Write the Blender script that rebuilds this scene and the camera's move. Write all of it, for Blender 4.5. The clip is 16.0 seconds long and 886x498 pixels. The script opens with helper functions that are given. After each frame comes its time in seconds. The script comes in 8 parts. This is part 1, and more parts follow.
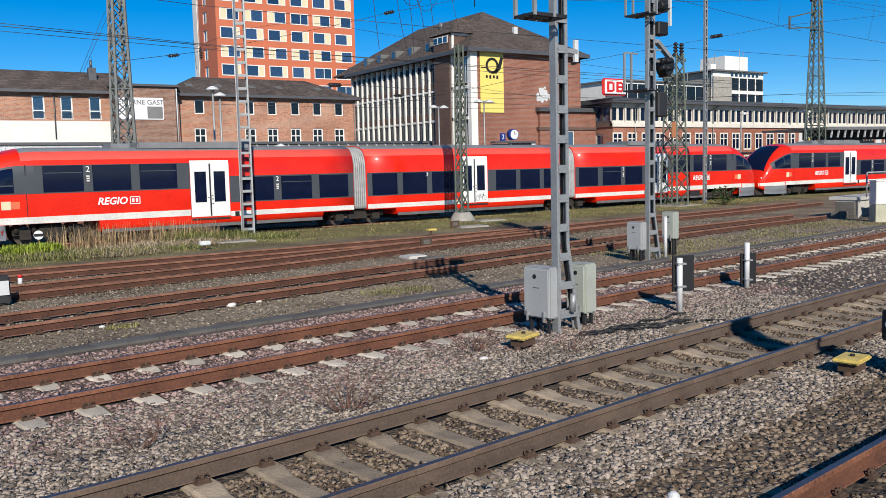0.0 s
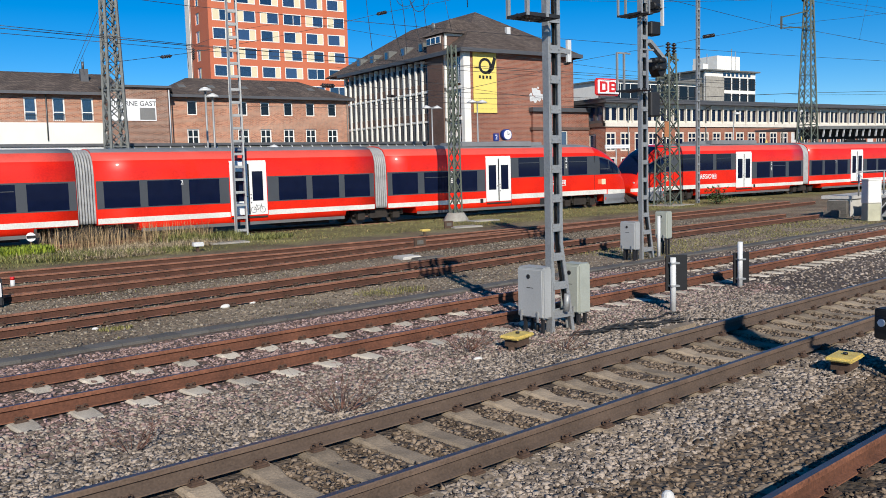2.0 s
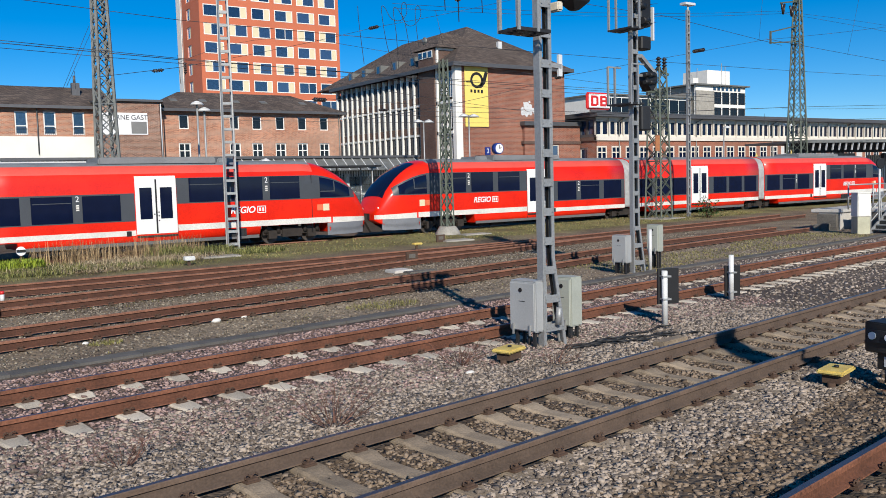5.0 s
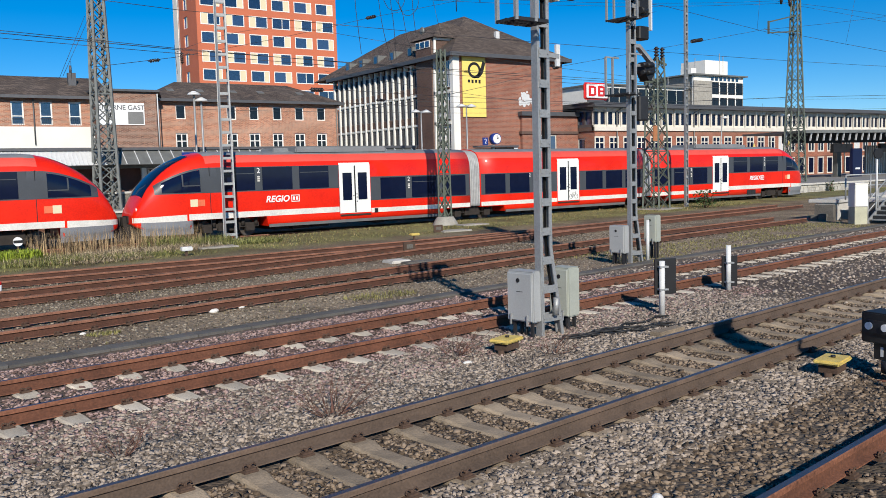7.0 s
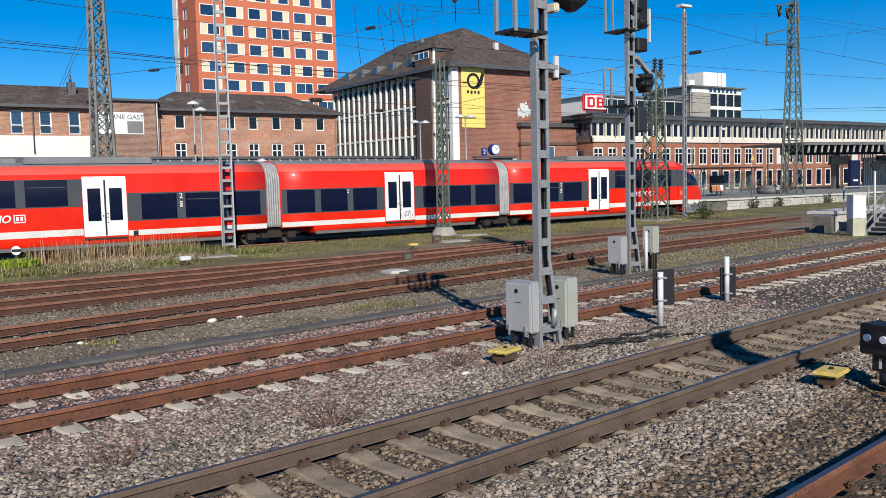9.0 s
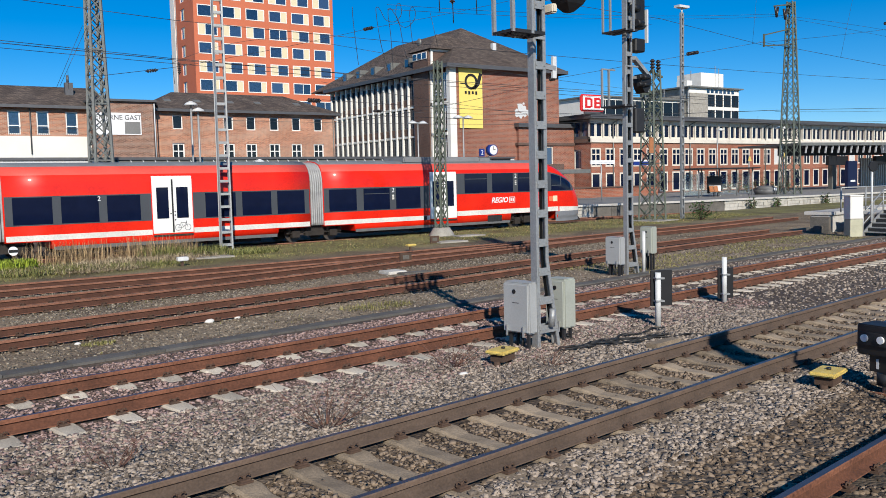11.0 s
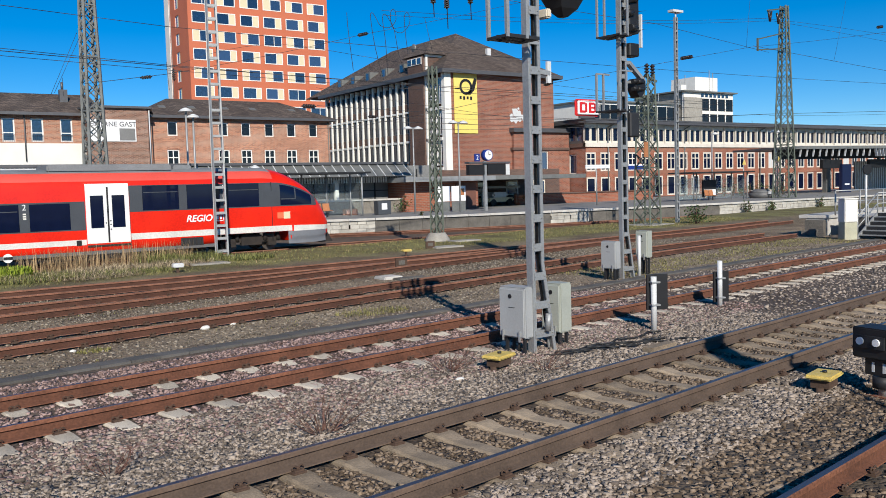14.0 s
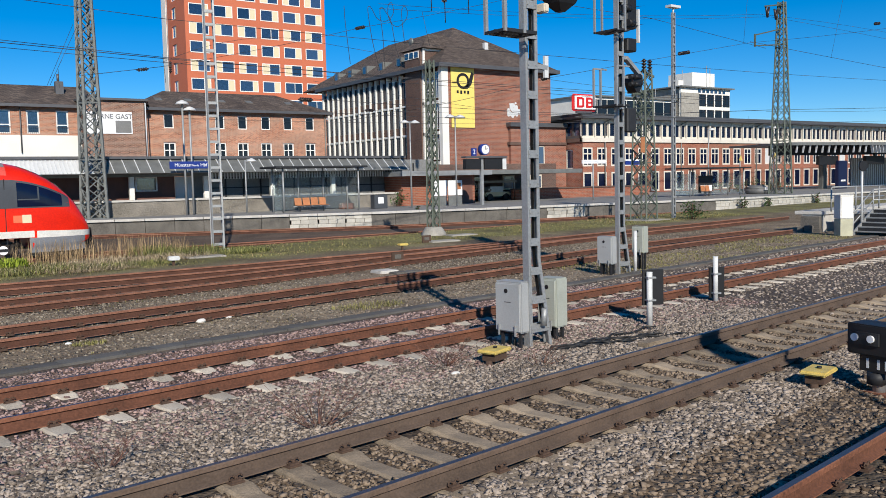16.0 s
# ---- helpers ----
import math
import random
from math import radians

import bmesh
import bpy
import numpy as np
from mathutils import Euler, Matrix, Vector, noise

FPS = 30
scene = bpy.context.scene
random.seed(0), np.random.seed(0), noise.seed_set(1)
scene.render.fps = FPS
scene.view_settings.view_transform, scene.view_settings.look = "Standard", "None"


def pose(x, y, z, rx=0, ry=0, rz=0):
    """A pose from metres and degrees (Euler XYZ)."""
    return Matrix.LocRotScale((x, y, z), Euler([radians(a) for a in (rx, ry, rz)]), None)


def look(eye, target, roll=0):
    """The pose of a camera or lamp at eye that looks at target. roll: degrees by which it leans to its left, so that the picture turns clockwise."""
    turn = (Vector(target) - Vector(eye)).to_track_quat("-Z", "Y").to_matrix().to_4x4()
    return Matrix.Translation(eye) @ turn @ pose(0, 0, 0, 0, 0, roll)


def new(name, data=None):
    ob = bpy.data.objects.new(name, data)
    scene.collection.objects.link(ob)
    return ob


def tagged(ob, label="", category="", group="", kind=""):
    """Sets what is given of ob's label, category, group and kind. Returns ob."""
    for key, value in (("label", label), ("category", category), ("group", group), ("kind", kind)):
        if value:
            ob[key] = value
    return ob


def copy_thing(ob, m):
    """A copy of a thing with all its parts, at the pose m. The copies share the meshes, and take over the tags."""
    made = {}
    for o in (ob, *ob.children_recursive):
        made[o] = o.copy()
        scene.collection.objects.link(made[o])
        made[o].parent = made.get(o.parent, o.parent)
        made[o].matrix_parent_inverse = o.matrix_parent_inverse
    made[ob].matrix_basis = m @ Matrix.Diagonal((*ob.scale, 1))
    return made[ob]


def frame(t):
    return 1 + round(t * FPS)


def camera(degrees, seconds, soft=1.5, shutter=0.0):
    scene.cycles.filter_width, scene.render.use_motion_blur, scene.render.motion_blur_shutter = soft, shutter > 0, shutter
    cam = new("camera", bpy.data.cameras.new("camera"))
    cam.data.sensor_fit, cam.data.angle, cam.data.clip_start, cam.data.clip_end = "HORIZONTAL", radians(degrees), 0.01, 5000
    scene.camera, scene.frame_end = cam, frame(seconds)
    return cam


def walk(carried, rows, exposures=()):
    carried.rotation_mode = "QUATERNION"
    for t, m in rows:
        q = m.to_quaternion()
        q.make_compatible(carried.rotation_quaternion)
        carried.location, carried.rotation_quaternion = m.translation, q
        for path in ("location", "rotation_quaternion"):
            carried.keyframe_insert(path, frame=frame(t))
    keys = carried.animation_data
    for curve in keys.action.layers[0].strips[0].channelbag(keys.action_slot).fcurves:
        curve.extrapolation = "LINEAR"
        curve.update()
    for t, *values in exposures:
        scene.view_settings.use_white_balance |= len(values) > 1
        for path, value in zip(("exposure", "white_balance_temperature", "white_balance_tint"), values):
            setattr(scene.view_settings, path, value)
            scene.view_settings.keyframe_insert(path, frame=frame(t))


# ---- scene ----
# ---- camera: held by hand on a platform, it only turns ----
EYE = (0.0, 0.0, 2.40)
TURNS = [  # seconds, pitch, roll, yaw
    (0, -5.362, 1.349, -32.960),
    (0.5, -5.458, 1.531, -33.063),
    (1, -5.479, 1.446, -33.152),
    (1.5, -5.465, 1.310, -33.269),
    (2, -5.347, 1.535, -33.392),
    (2.5, -4.857, 1.689, -33.283),
    (3, -4.425, 1.727, -33.422),
    (3.5, -4.204, 1.705, -33.820),
    (4, -4.176, 1.642, -33.771),
    (6.5, -5.035, 1.446, -34.216),
    (7, -5.100, 1.572, -34.093),
    (7.5, -5.123, 1.641, -34.047),
    (8, -4.681, 1.666, -33.963),
    (8.5, -4.550, 1.469, -34.224),
    (9, -4.419, 1.366, -34.174),
    (11.5, -4.363, 1.366, -34.353),
    (12, -4.263, 1.417, -34.379),
    (12.5, -4.307, 1.541, -34.498),
    (13, -3.978, 1.564, -34.385),
    (13.5, -3.948, 1.572, -34.571),
    (14, -4.053, 1.640, -34.629),
    (14.5, -4.155, 1.723, -34.741),
    (15, -4.372, 1.706, -34.740),
    (15.5, -4.478, 1.560, -34.783),
    (16, -4.438, 1.331, -34.853),
]
cam = camera(54.2, 16.0, soft=0.65)
walk(cam, [(t, pose(*EYE, 90 + p, r, y)) for t, p, r, y in TURNS])

# ---- sky and sun ----
SUN_TO = Vector((0.40, 0.98, -0.60)).normalized()
world = bpy.data.worlds.new("world")
scene.world = world
world.use_nodes = True
wn = world.node_tree
bg = wn.nodes["Background"]
sky = wn.nodes.new("ShaderNodeTexSky")
sky.sky_type = "NISHITA"
sky.sun_disc = False
sky.sun_elevation = math.asin(-SUN_TO.z)
sky.sun_rotation = math.atan2(-SUN_TO.x, -SUN_TO.y)
sky.air_density = 1.0
sky.dust_density = 0.0
sky.ozone_density = 5.0
sky.altitude = 2500
vivid = wn.nodes.new("ShaderNodeHueSaturation")
vivid.inputs["Saturation"].default_value = 1.38
wn.links.new(sky.outputs[0], vivid.inputs["Color"])
wn.links.new(vivid.outputs[0], bg.inputs[0])
bg.inputs[1].default_value = 0.107
sun_data = bpy.data.lights.new("sun", "SUN")
sun_data.energy, sun_data.angle, sun_data.color = 5.0, radians(0.53), (1.0, 0.93, 0.82)
sun = new("sun", sun_data)
sun.matrix_world = look((0, 0, 60), Vector((0, 0, 60)) + SUN_TO)
scene.view_settings.exposure = 0.0


# ---- materials ----
def mat(name, color, rough=0.7, metal=0.0, var=0.25, scale=3.0, bump=0.0, bscale=40.0, island=0.0, tint=None, spec=0.5, obj=0.0, coat=0.0, stretch=None):
    """Noise at two scales round a base colour, with fine relief."""
    m = bpy.data.materials.new(name)
    m.use_nodes = True
    n, l = m.node_tree.nodes, m.node_tree.links
    b = n["Principled BSDF"]
    tc = n.new("ShaderNodeTexCoord")
    src = tc.outputs["Object"]
    if stretch:
        mp = n.new("ShaderNodeMapping")
        mp.inputs["Scale"].default_value = stretch
        l.new(src, mp.inputs[0])
        src = mp.outputs[0]
    big, fine = n.new("ShaderNodeTexNoise"), n.new("ShaderNodeTexNoise")
    big.inputs["Scale"].default_value, fine.inputs["Scale"].default_value = scale, scale * 14
    big.inputs["Detail"].default_value, fine.inputs["Detail"].default_value = 5, 3
    l.new(src, big.inputs["Vector"]), l.new(src, fine.inputs["Vector"])
    add = n.new("ShaderNodeMath")
    add.operation = "MULTIPLY_ADD"
    l.new(fine.outputs["Fac"], add.inputs[0])
    add.inputs[1].default_value = 0.5
    half = n.new("ShaderNodeMath")
    half.operation = "MULTIPLY"
    half.inputs[1].default_value = 0.5
    l.new(big.outputs["Fac"], half.inputs[0])
    l.new(half.outputs[0], add.inputs[2])
    last = add.outputs[0]
    for kind, amount in (("island", island), ("obj", obj)):
        if amount:
            gi = n.new("ShaderNodeNewGeometry" if kind == "island" else "ShaderNodeObjectInfo")
            sc = n.new("ShaderNodeMath")
            sc.operation = "MULTIPLY_ADD"
            l.new(gi.outputs["Random Per Island" if kind == "island" else "Random"], sc.inputs[0])
            sc.inputs[1].default_value, sc.inputs[2].default_value = amount, -amount / 2
            ad = n.new("ShaderNodeMath")
            l.new(last, ad.inputs[0]), l.new(sc.outputs[0], ad.inputs[1])
            last = ad.outputs[0]
    ramp = n.new("ShaderNodeValToRGB")
    dark = [c * (1 - var) for c in color]
    light = [min(1, c * (1 + var)) for c in (tint or color)]
    e = ramp.color_ramp.elements
    e[0].position, e[0].color = 0.3, (*dark, 1)
    e[1].position, e[1].color = 0.7, (*light, 1)
    l.new(last, ramp.inputs[0])
    l.new(ramp.outputs[0], b.inputs["Base Color"])
    b.inputs["Roughness"].default_value, b.inputs["Metallic"].default_value = rough, metal
    b.inputs["Specular IOR Level"].default_value = spec
    if coat:
        b.inputs["Coat Weight"].default_value, b.inputs["Coat Roughness"].default_value = coat, 0.08
    if bump:
        nb, bp = n.new("ShaderNodeTexNoise"), n.new("ShaderNodeBump")
        nb.inputs["Scale"].default_value, nb.inputs["Detail"].default_value = bscale, 4
        l.new(tc.outputs["Object"], nb.inputs["Vector"])
        bp.inputs["Strength"].default_value, bp.inputs["Distance"].default_value = bump, 0.02
        l.new(nb.outputs["Fac"], bp.inputs["Height"])
        l.new(bp.outputs[0], b.inputs["Normal"])
    return m


def brick_mat(name, c1, c2, mortar, size=1.0):
    """Face bricks 24 x 7 cm in mortar; mapped along the wall and up."""
    m = bpy.data.materials.new(name)
    m.use_nodes = True
    n, l = m.node_tree.nodes, m.node_tree.links
    b = n["Principled BSDF"]
    tc, sep, com = n.new("ShaderNodeTexCoord"), n.new("ShaderNodeSeparateXYZ"), n.new("ShaderNodeCombineXYZ")
    l.new(tc.outputs["Object"], sep.inputs[0])
    ad = n.new("ShaderNodeMath")
    l.new(sep.outputs[0], ad.inputs[0]), l.new(sep.outputs[1], ad.inputs[1])
    l.new(ad.outputs[0], com.inputs[0]), l.new(sep.outputs[2], com.inputs[1])
    br = n.new("ShaderNodeTexBrick")
    br.inputs["Scale"].default_value = 1.0
    br.inputs["Brick Width"].default_value, br.inputs["Row Height"].default_value = 0.25 * size, 0.0833 * size
    br.inputs["Mortar Size"].default_value = 0.012 * size
    br.inputs["Color1"].default_value, br.inputs["Color2"].default_value = (*c1, 1), (*c2, 1)
    br.inputs["Mortar"].default_value = (*mortar, 1)
    l.new(com.outputs[0], br.inputs["Vector"])
    no = n.new("ShaderNodeTexNoise")
    no.inputs["Scale"].default_value, no.inputs["Detail"].default_value = 0.35, 6
    l.new(tc.outputs["Object"], no.inputs["Vector"])
    mx = n.new("ShaderNodeMix")
    mx.data_type, mx.blend_type = "RGBA", "MULTIPLY"
    rp = n.new("ShaderNodeValToRGB")
    rp.color_ramp.elements[0].position, rp.color_ramp.elements[0].color = 0.3, (0.72, 0.68, 0.66, 1)
    rp.color_ramp.elements[1].position, rp.color_ramp.elements[1].color = 0.65, (1, 1, 1, 1)
    l.new(no.outputs["Fac"], rp.inputs[0])
    mx.inputs[0].default_value = 1
    l.new(br.outputs["Color"], mx.inputs[6]), l.new(rp.outputs[0], mx.inputs[7])
    l.new(mx.outputs[2], b.inputs["Base Color"])
    b.inputs["Roughness"].default_value = 0.85
    bp = n.new("ShaderNodeBump")
    bp.inputs["Strength"].default_value, bp.inputs["Distance"].default_value = 0.4, 0.01
    bp.invert = True
    l.new(br.outputs["Fac"], bp.inputs["Height"])
    l.new(bp.outputs[0], b.inputs["Normal"])
    return m


M = {
    "concrete": mat("concrete", (0.34, 0.32, 0.28), 0.9, var=0.35, scale=2.0, bump=0.3),
    "sleeper_pale": mat("sleeper_pale", (0.54, 0.48, 0.39), 0.9, var=0.35, scale=5, bump=0.4, obj=0.25),
    "sleeper_brown": mat("sleeper_brown", (0.29, 0.23, 0.165), 0.95, var=0.4, scale=4, bump=0.5, obj=0.3),
    "sleeper_wood": mat("sleeper_wood", (0.075, 0.055, 0.04), 0.95, var=0.5, scale=4, bump=0.5, obj=0.4),
    # rail webs: rusty, and darkened for the shade under the rail head
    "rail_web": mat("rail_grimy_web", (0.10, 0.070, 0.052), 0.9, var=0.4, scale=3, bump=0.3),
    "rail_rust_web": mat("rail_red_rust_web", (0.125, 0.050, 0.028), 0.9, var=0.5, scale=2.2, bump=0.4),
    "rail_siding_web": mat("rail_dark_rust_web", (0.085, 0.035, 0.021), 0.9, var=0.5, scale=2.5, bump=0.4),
    "rail_side": mat("rail_rust_side", (0.135, 0.092, 0.066), 0.85, var=0.4, scale=3, bump=0.3),
    "rail_rust": mat("rail_red_rust", (0.145, 0.058, 0.034), 0.85, var=0.5, scale=2.2, bump=0.4, tint=(0.21, 0.085, 0.046)),
    "rail_siding": mat("rail_dark_rust", (0.185, 0.082, 0.050), 0.9, var=0.45, scale=2.5, bump=0.4, tint=(0.26, 0.12, 0.075)),
    "wall_stained": mat("wall_stained_concrete", (0.21, 0.19, 0.16), 0.95, var=0.55, scale=0.9, bump=0.5),
    "rail_head": mat("rail_polished_head", (0.10, 0.10, 0.115), 0.38, metal=0.6, var=0.2, scale=5),
    "rail_head_rust": mat("rail_dull_head", (0.23, 0.135, 0.092), 0.65, metal=0.1, var=0.4, scale=5),
    "clip": mat("rail_clip", (0.085, 0.052, 0.036), 0.9, metal=0.1, var=0.4),
    "galv": mat("galvanised_steel", (0.36, 0.37, 0.37), 0.55, metal=0.45, var=0.25, scale=2.5, bump=0.1),
    "galv_dull": mat("dull_galvanised_steel", (0.20, 0.21, 0.20), 0.65, metal=0.3, var=0.35, scale=2.0, bump=0.1),
    "galv_green": mat("weathered_green_steel", (0.105, 0.125, 0.10), 0.7, metal=0.2, var=0.35, scale=2.5, bump=0.1),
    "dark_steel": mat("dark_steel", (0.03, 0.031, 0.034), 0.6, metal=0.3, var=0.4, scale=4),
    "relay_grey": mat("relay_box_grey", (0.36, 0.37, 0.37), 0.5, var=0.12, scale=3, bump=0.05),
    "relay_green": mat("relay_box_green_grey", (0.37, 0.39, 0.34), 0.5, var=0.12, scale=3, bump=0.05),
    "black": mat("black_paint", (0.012, 0.012, 0.013), 0.55, var=0.3, scale=4),
    "white_post": mat("white_post_paint", (0.62, 0.63, 0.62), 0.5, var=0.2, scale=4),
    "white": mat("white_paint", (0.78, 0.77, 0.73), 0.6, var=0.1, scale=2),
    "yellow": mat("yellow_paint", (0.66, 0.50, 0.14), 0.6, var=0.35, scale=6),
    "sign_yellow": mat("sign_yellow", (0.86, 0.67, 0.17), 0.5, var=0.04),
    "stone_white": mat("chalk_white", (0.7, 0.69, 0.65), 0.9, var=0.15, scale=8),
    "train_red": mat("train_red", (0.72, 0.012, 0.002), 0.42, var=0.12, scale=1.2, coat=0.45, tint=(0.80, 0.022, 0.003), spec=0.3),
    "label_pink": mat("label_pale_red", (0.75, 0.16, 0.07), 0.5, var=0.2),
    # paler red for the roof cove: the sky's sheen put into the colour
    "train_red_dusty": mat("train_red_dusty", (0.72, 0.085, 0.06), 0.5, var=0.15, scale=1.2, coat=0.2),
    "train_grey": mat("train_grey_band", (0.062, 0.068, 0.078), 0.45, var=0.15, scale=1.5),
    "train_white": mat("train_white", (0.68, 0.66, 0.61), 0.5, var=0.2, scale=1.2),
    "train_door": mat("train_door_white", (0.80, 0.80, 0.78), 0.4, var=0.06, scale=1.2),
    "train_roof": mat("train_roof_grey", (0.20, 0.21, 0.22), 0.6, var=0.3, scale=1.5),
    "train_skirt": mat("train_skirt_grey", (0.13, 0.13, 0.13), 0.6, var=0.35, scale=2),
    "apron": mat("apron_grey", (0.19, 0.20, 0.22), 0.5, var=0.2, scale=1.5),
    "bellows": mat("bellows_rubber", (0.33, 0.335, 0.34), 0.6, var=0.35, scale=4),
    # dark glass; its navy base carries the reflected sky
    "train_glass": mat("train_tinted_glass", (0.005, 0.009, 0.030), 0.05, var=0.2, spec=0.28),
    "under": mat("underframe_grime", (0.028, 0.022, 0.018), 0.85, var=0.5, scale=5, bump=0.4),
    "wheel": mat("wheel_steel", (0.12, 0.10, 0.085), 0.5, metal=0.6, var=0.3),
    "brick_left": brick_mat("brick_red_brown", (0.60, 0.26, 0.15), (0.33, 0.135, 0.082), (0.52, 0.40, 0.31), 1.3),
    "brick_stair": brick_mat("brick_brown_mixed", (0.38, 0.19, 0.125), (0.17, 0.085, 0.062), (0.46, 0.36, 0.29), 1.3),
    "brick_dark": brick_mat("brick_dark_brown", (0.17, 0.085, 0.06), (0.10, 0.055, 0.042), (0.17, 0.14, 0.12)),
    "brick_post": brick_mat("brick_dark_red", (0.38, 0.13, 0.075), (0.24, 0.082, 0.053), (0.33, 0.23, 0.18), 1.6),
    "brick_station": brick_mat("brick_station_red", (0.42, 0.13, 0.07), (0.29, 0.088, 0.05), (0.34, 0.22, 0.16), 1.6),
    "tower": mat("tower_orange_panel", (0.56, 0.155, 0.075), 0.75, var=0.1, scale=0.3, bump=0.1),
    "cream": mat("cream_render", (0.66, 0.59, 0.47), 0.8, var=0.12, scale=1.0),
    "cream_panel": mat("cream_panel", (0.72, 0.63, 0.42), 0.6, var=0.06, scale=1.0),
    "white_wall": mat("white_render", (0.80, 0.78, 0.72), 0.85, var=0.1, scale=0.8),
    "frame": mat("white_window_frame", (0.80, 0.78, 0.74), 0.5, var=0.05),
    # blue base stands for sky mirrored in the panes
    "glass": mat("window_glass", (0.028, 0.048, 0.095), 0.05, var=0.5, spec=1.0, obj=0.5, coat=1.0),
    "glass_dark": mat("dark_window_glass", (0.010, 0.012, 0.016), 0.12, var=0.4, scale=0.4, obj=0.4),
    "stone_pale": mat("pale_window_stone", (0.68, 0.63, 0.55), 0.8, var=0.15, scale=1.0),
    "roof_tile": brick_mat("dark_roof_tile", (0.20, 0.155, 0.125), (0.085, 0.066, 0.056), (0.022, 0.018, 0.016), 1.5),
    "roof_edge": mat("roof_edge_zinc", (0.12, 0.12, 0.125), 0.5, metal=0.4, var=0.2),
    "zinc": mat("ribbed_zinc", (0.19, 0.195, 0.185), 0.55, metal=0.3, var=0.3, scale=2),
    "canopy_white": mat("canopy_white_sheet", (0.62, 0.63, 0.63), 0.5, var=0.1, scale=2),
    "plat_top": mat("platform_paving", (0.23, 0.225, 0.215), 0.9, var=0.25, scale=1.5, bump=0.2),
    "plat_edge": mat("platform_coping", (0.52, 0.50, 0.46), 0.85, var=0.25, scale=2, bump=0.2),
    "plinth": mat("plinth_mossy_concrete", (0.46, 0.45, 0.33), 0.9, var=0.25, scale=3, bump=0.3),
    "plat_wall": mat("platform_wall_stained", (0.13, 0.12, 0.105), 0.95, var=0.5, scale=1.5, bump=0.5),
    "plat_wall_new": mat("platform_wall_pale", (0.45, 0.43, 0.38), 0.9, var=0.3, scale=2, bump=0.3, obj=0.2),
    "wood": mat("bench_wood", (0.42, 0.17, 0.07), 0.6, var=0.3, scale=6),
    "blue": mat("sign_blue", (0.012, 0.035, 0.22), 0.45, var=0.1),
    "navy": mat("dark_navy_panel", (0.006, 0.010, 0.045), 0.4, var=0.15),
    "sign_red": mat("sign_red", (0.62, 0.02, 0.02), 0.45, var=0.06),
    "sign_white": mat("sign_white", (0.82, 0.82, 0.82), 0.45, var=0.04),
    "grass": mat("grass_blade", (0.125, 0.125, 0.035), 0.8, var=0.45, scale=1.5, island=0.7, tint=(0.215, 0.195, 0.07)),
    "shoot": mat("green_shoot", (0.085, 0.105, 0.025), 0.8, var=0.45, scale=1.5, island=0.7, tint=(0.19, 0.19, 0.06)),
    "bright_leaf": mat("bright_green_leaf", (0.13, 0.19, 0.015), 0.7, var=0.4, scale=1.5, island=0.6, tint=(0.25, 0.31, 0.03)),
    "reed": mat("dry_reed", (0.27, 0.185, 0.095), 0.8, var=0.4, scale=2, island=0.7, tint=(0.37, 0.26, 0.14)),
    "leaf": mat("green_leaf", (0.045, 0.085, 0.02), 0.7, var=0.4, scale=2, island=0.6),
    "twig": mat("dry_twig", (0.17, 0.085, 0.06), 0.9, var=0.4, scale=4, island=0.4),
    "straw": mat("matted_straw", (0.27, 0.205, 0.125), 0.85, var=0.5, scale=2, island=0.8, tint=(0.42, 0.34, 0.22)),
    "gravel": mat("ballast_stone", (0.225, 0.182, 0.147), 0.9, var=0.42, scale=2.2, bump=0.6, island=0.6, tint=(0.305, 0.255, 0.21)),
    "gravel_red": mat("ballast_stone_reddish", (0.255, 0.165, 0.142), 0.9, var=0.48, scale=2.2, bump=0.6, island=0.65, tint=(0.29, 0.205, 0.185)),
    "gravel_brown": mat("ballast_stone_brown", (0.155, 0.108, 0.07), 0.95, var=0.45, scale=2.2, bump=0.3, island=0.7, tint=(0.19, 0.145, 0.105)),
    "gravel_grit": mat("siding_grit", (0.165, 0.135, 0.102), 0.95, var=0.4, scale=2.2, bump=0.3, island=0.6, tint=(0.235, 0.20, 0.155)),
    "cable": mat("black_cable", (0.02, 0.02, 0.02), 0.6, var=0.3),
    "wire": mat("contact_wire", (0.06, 0.06, 0.065), 0.5, metal=0.5, var=0.2),
    "insulator": mat("brown_insulator", (0.03, 0.022, 0.02), 0.35, var=0.2),
    "rust_door": mat("rusty_brown_door", (0.16, 0.07, 0.05), 0.7, var=0.3, scale=1.5),
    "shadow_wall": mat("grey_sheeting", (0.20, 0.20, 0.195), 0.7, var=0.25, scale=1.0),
    "strip": mat("cable_duct_lid", (0.105, 0.10, 0.093), 0.95, var=0.35, scale=2.5, bump=0.5, obj=0.2),
}
pane_glass = bpy.data.materials.new("clear_pane")
pane_glass.use_nodes = True
pb = pane_glass.node_tree.nodes["Principled BSDF"]
pb.inputs["Base Color"].default_value = (0.80, 0.88, 0.90, 1)
pb.inputs["Transmission Weight"].default_value = 0.95
pb.inputs["Roughness"].default_value = 0.05
pb.inputs["IOR"].default_value = 1.1
M["pane"] = pane_glass


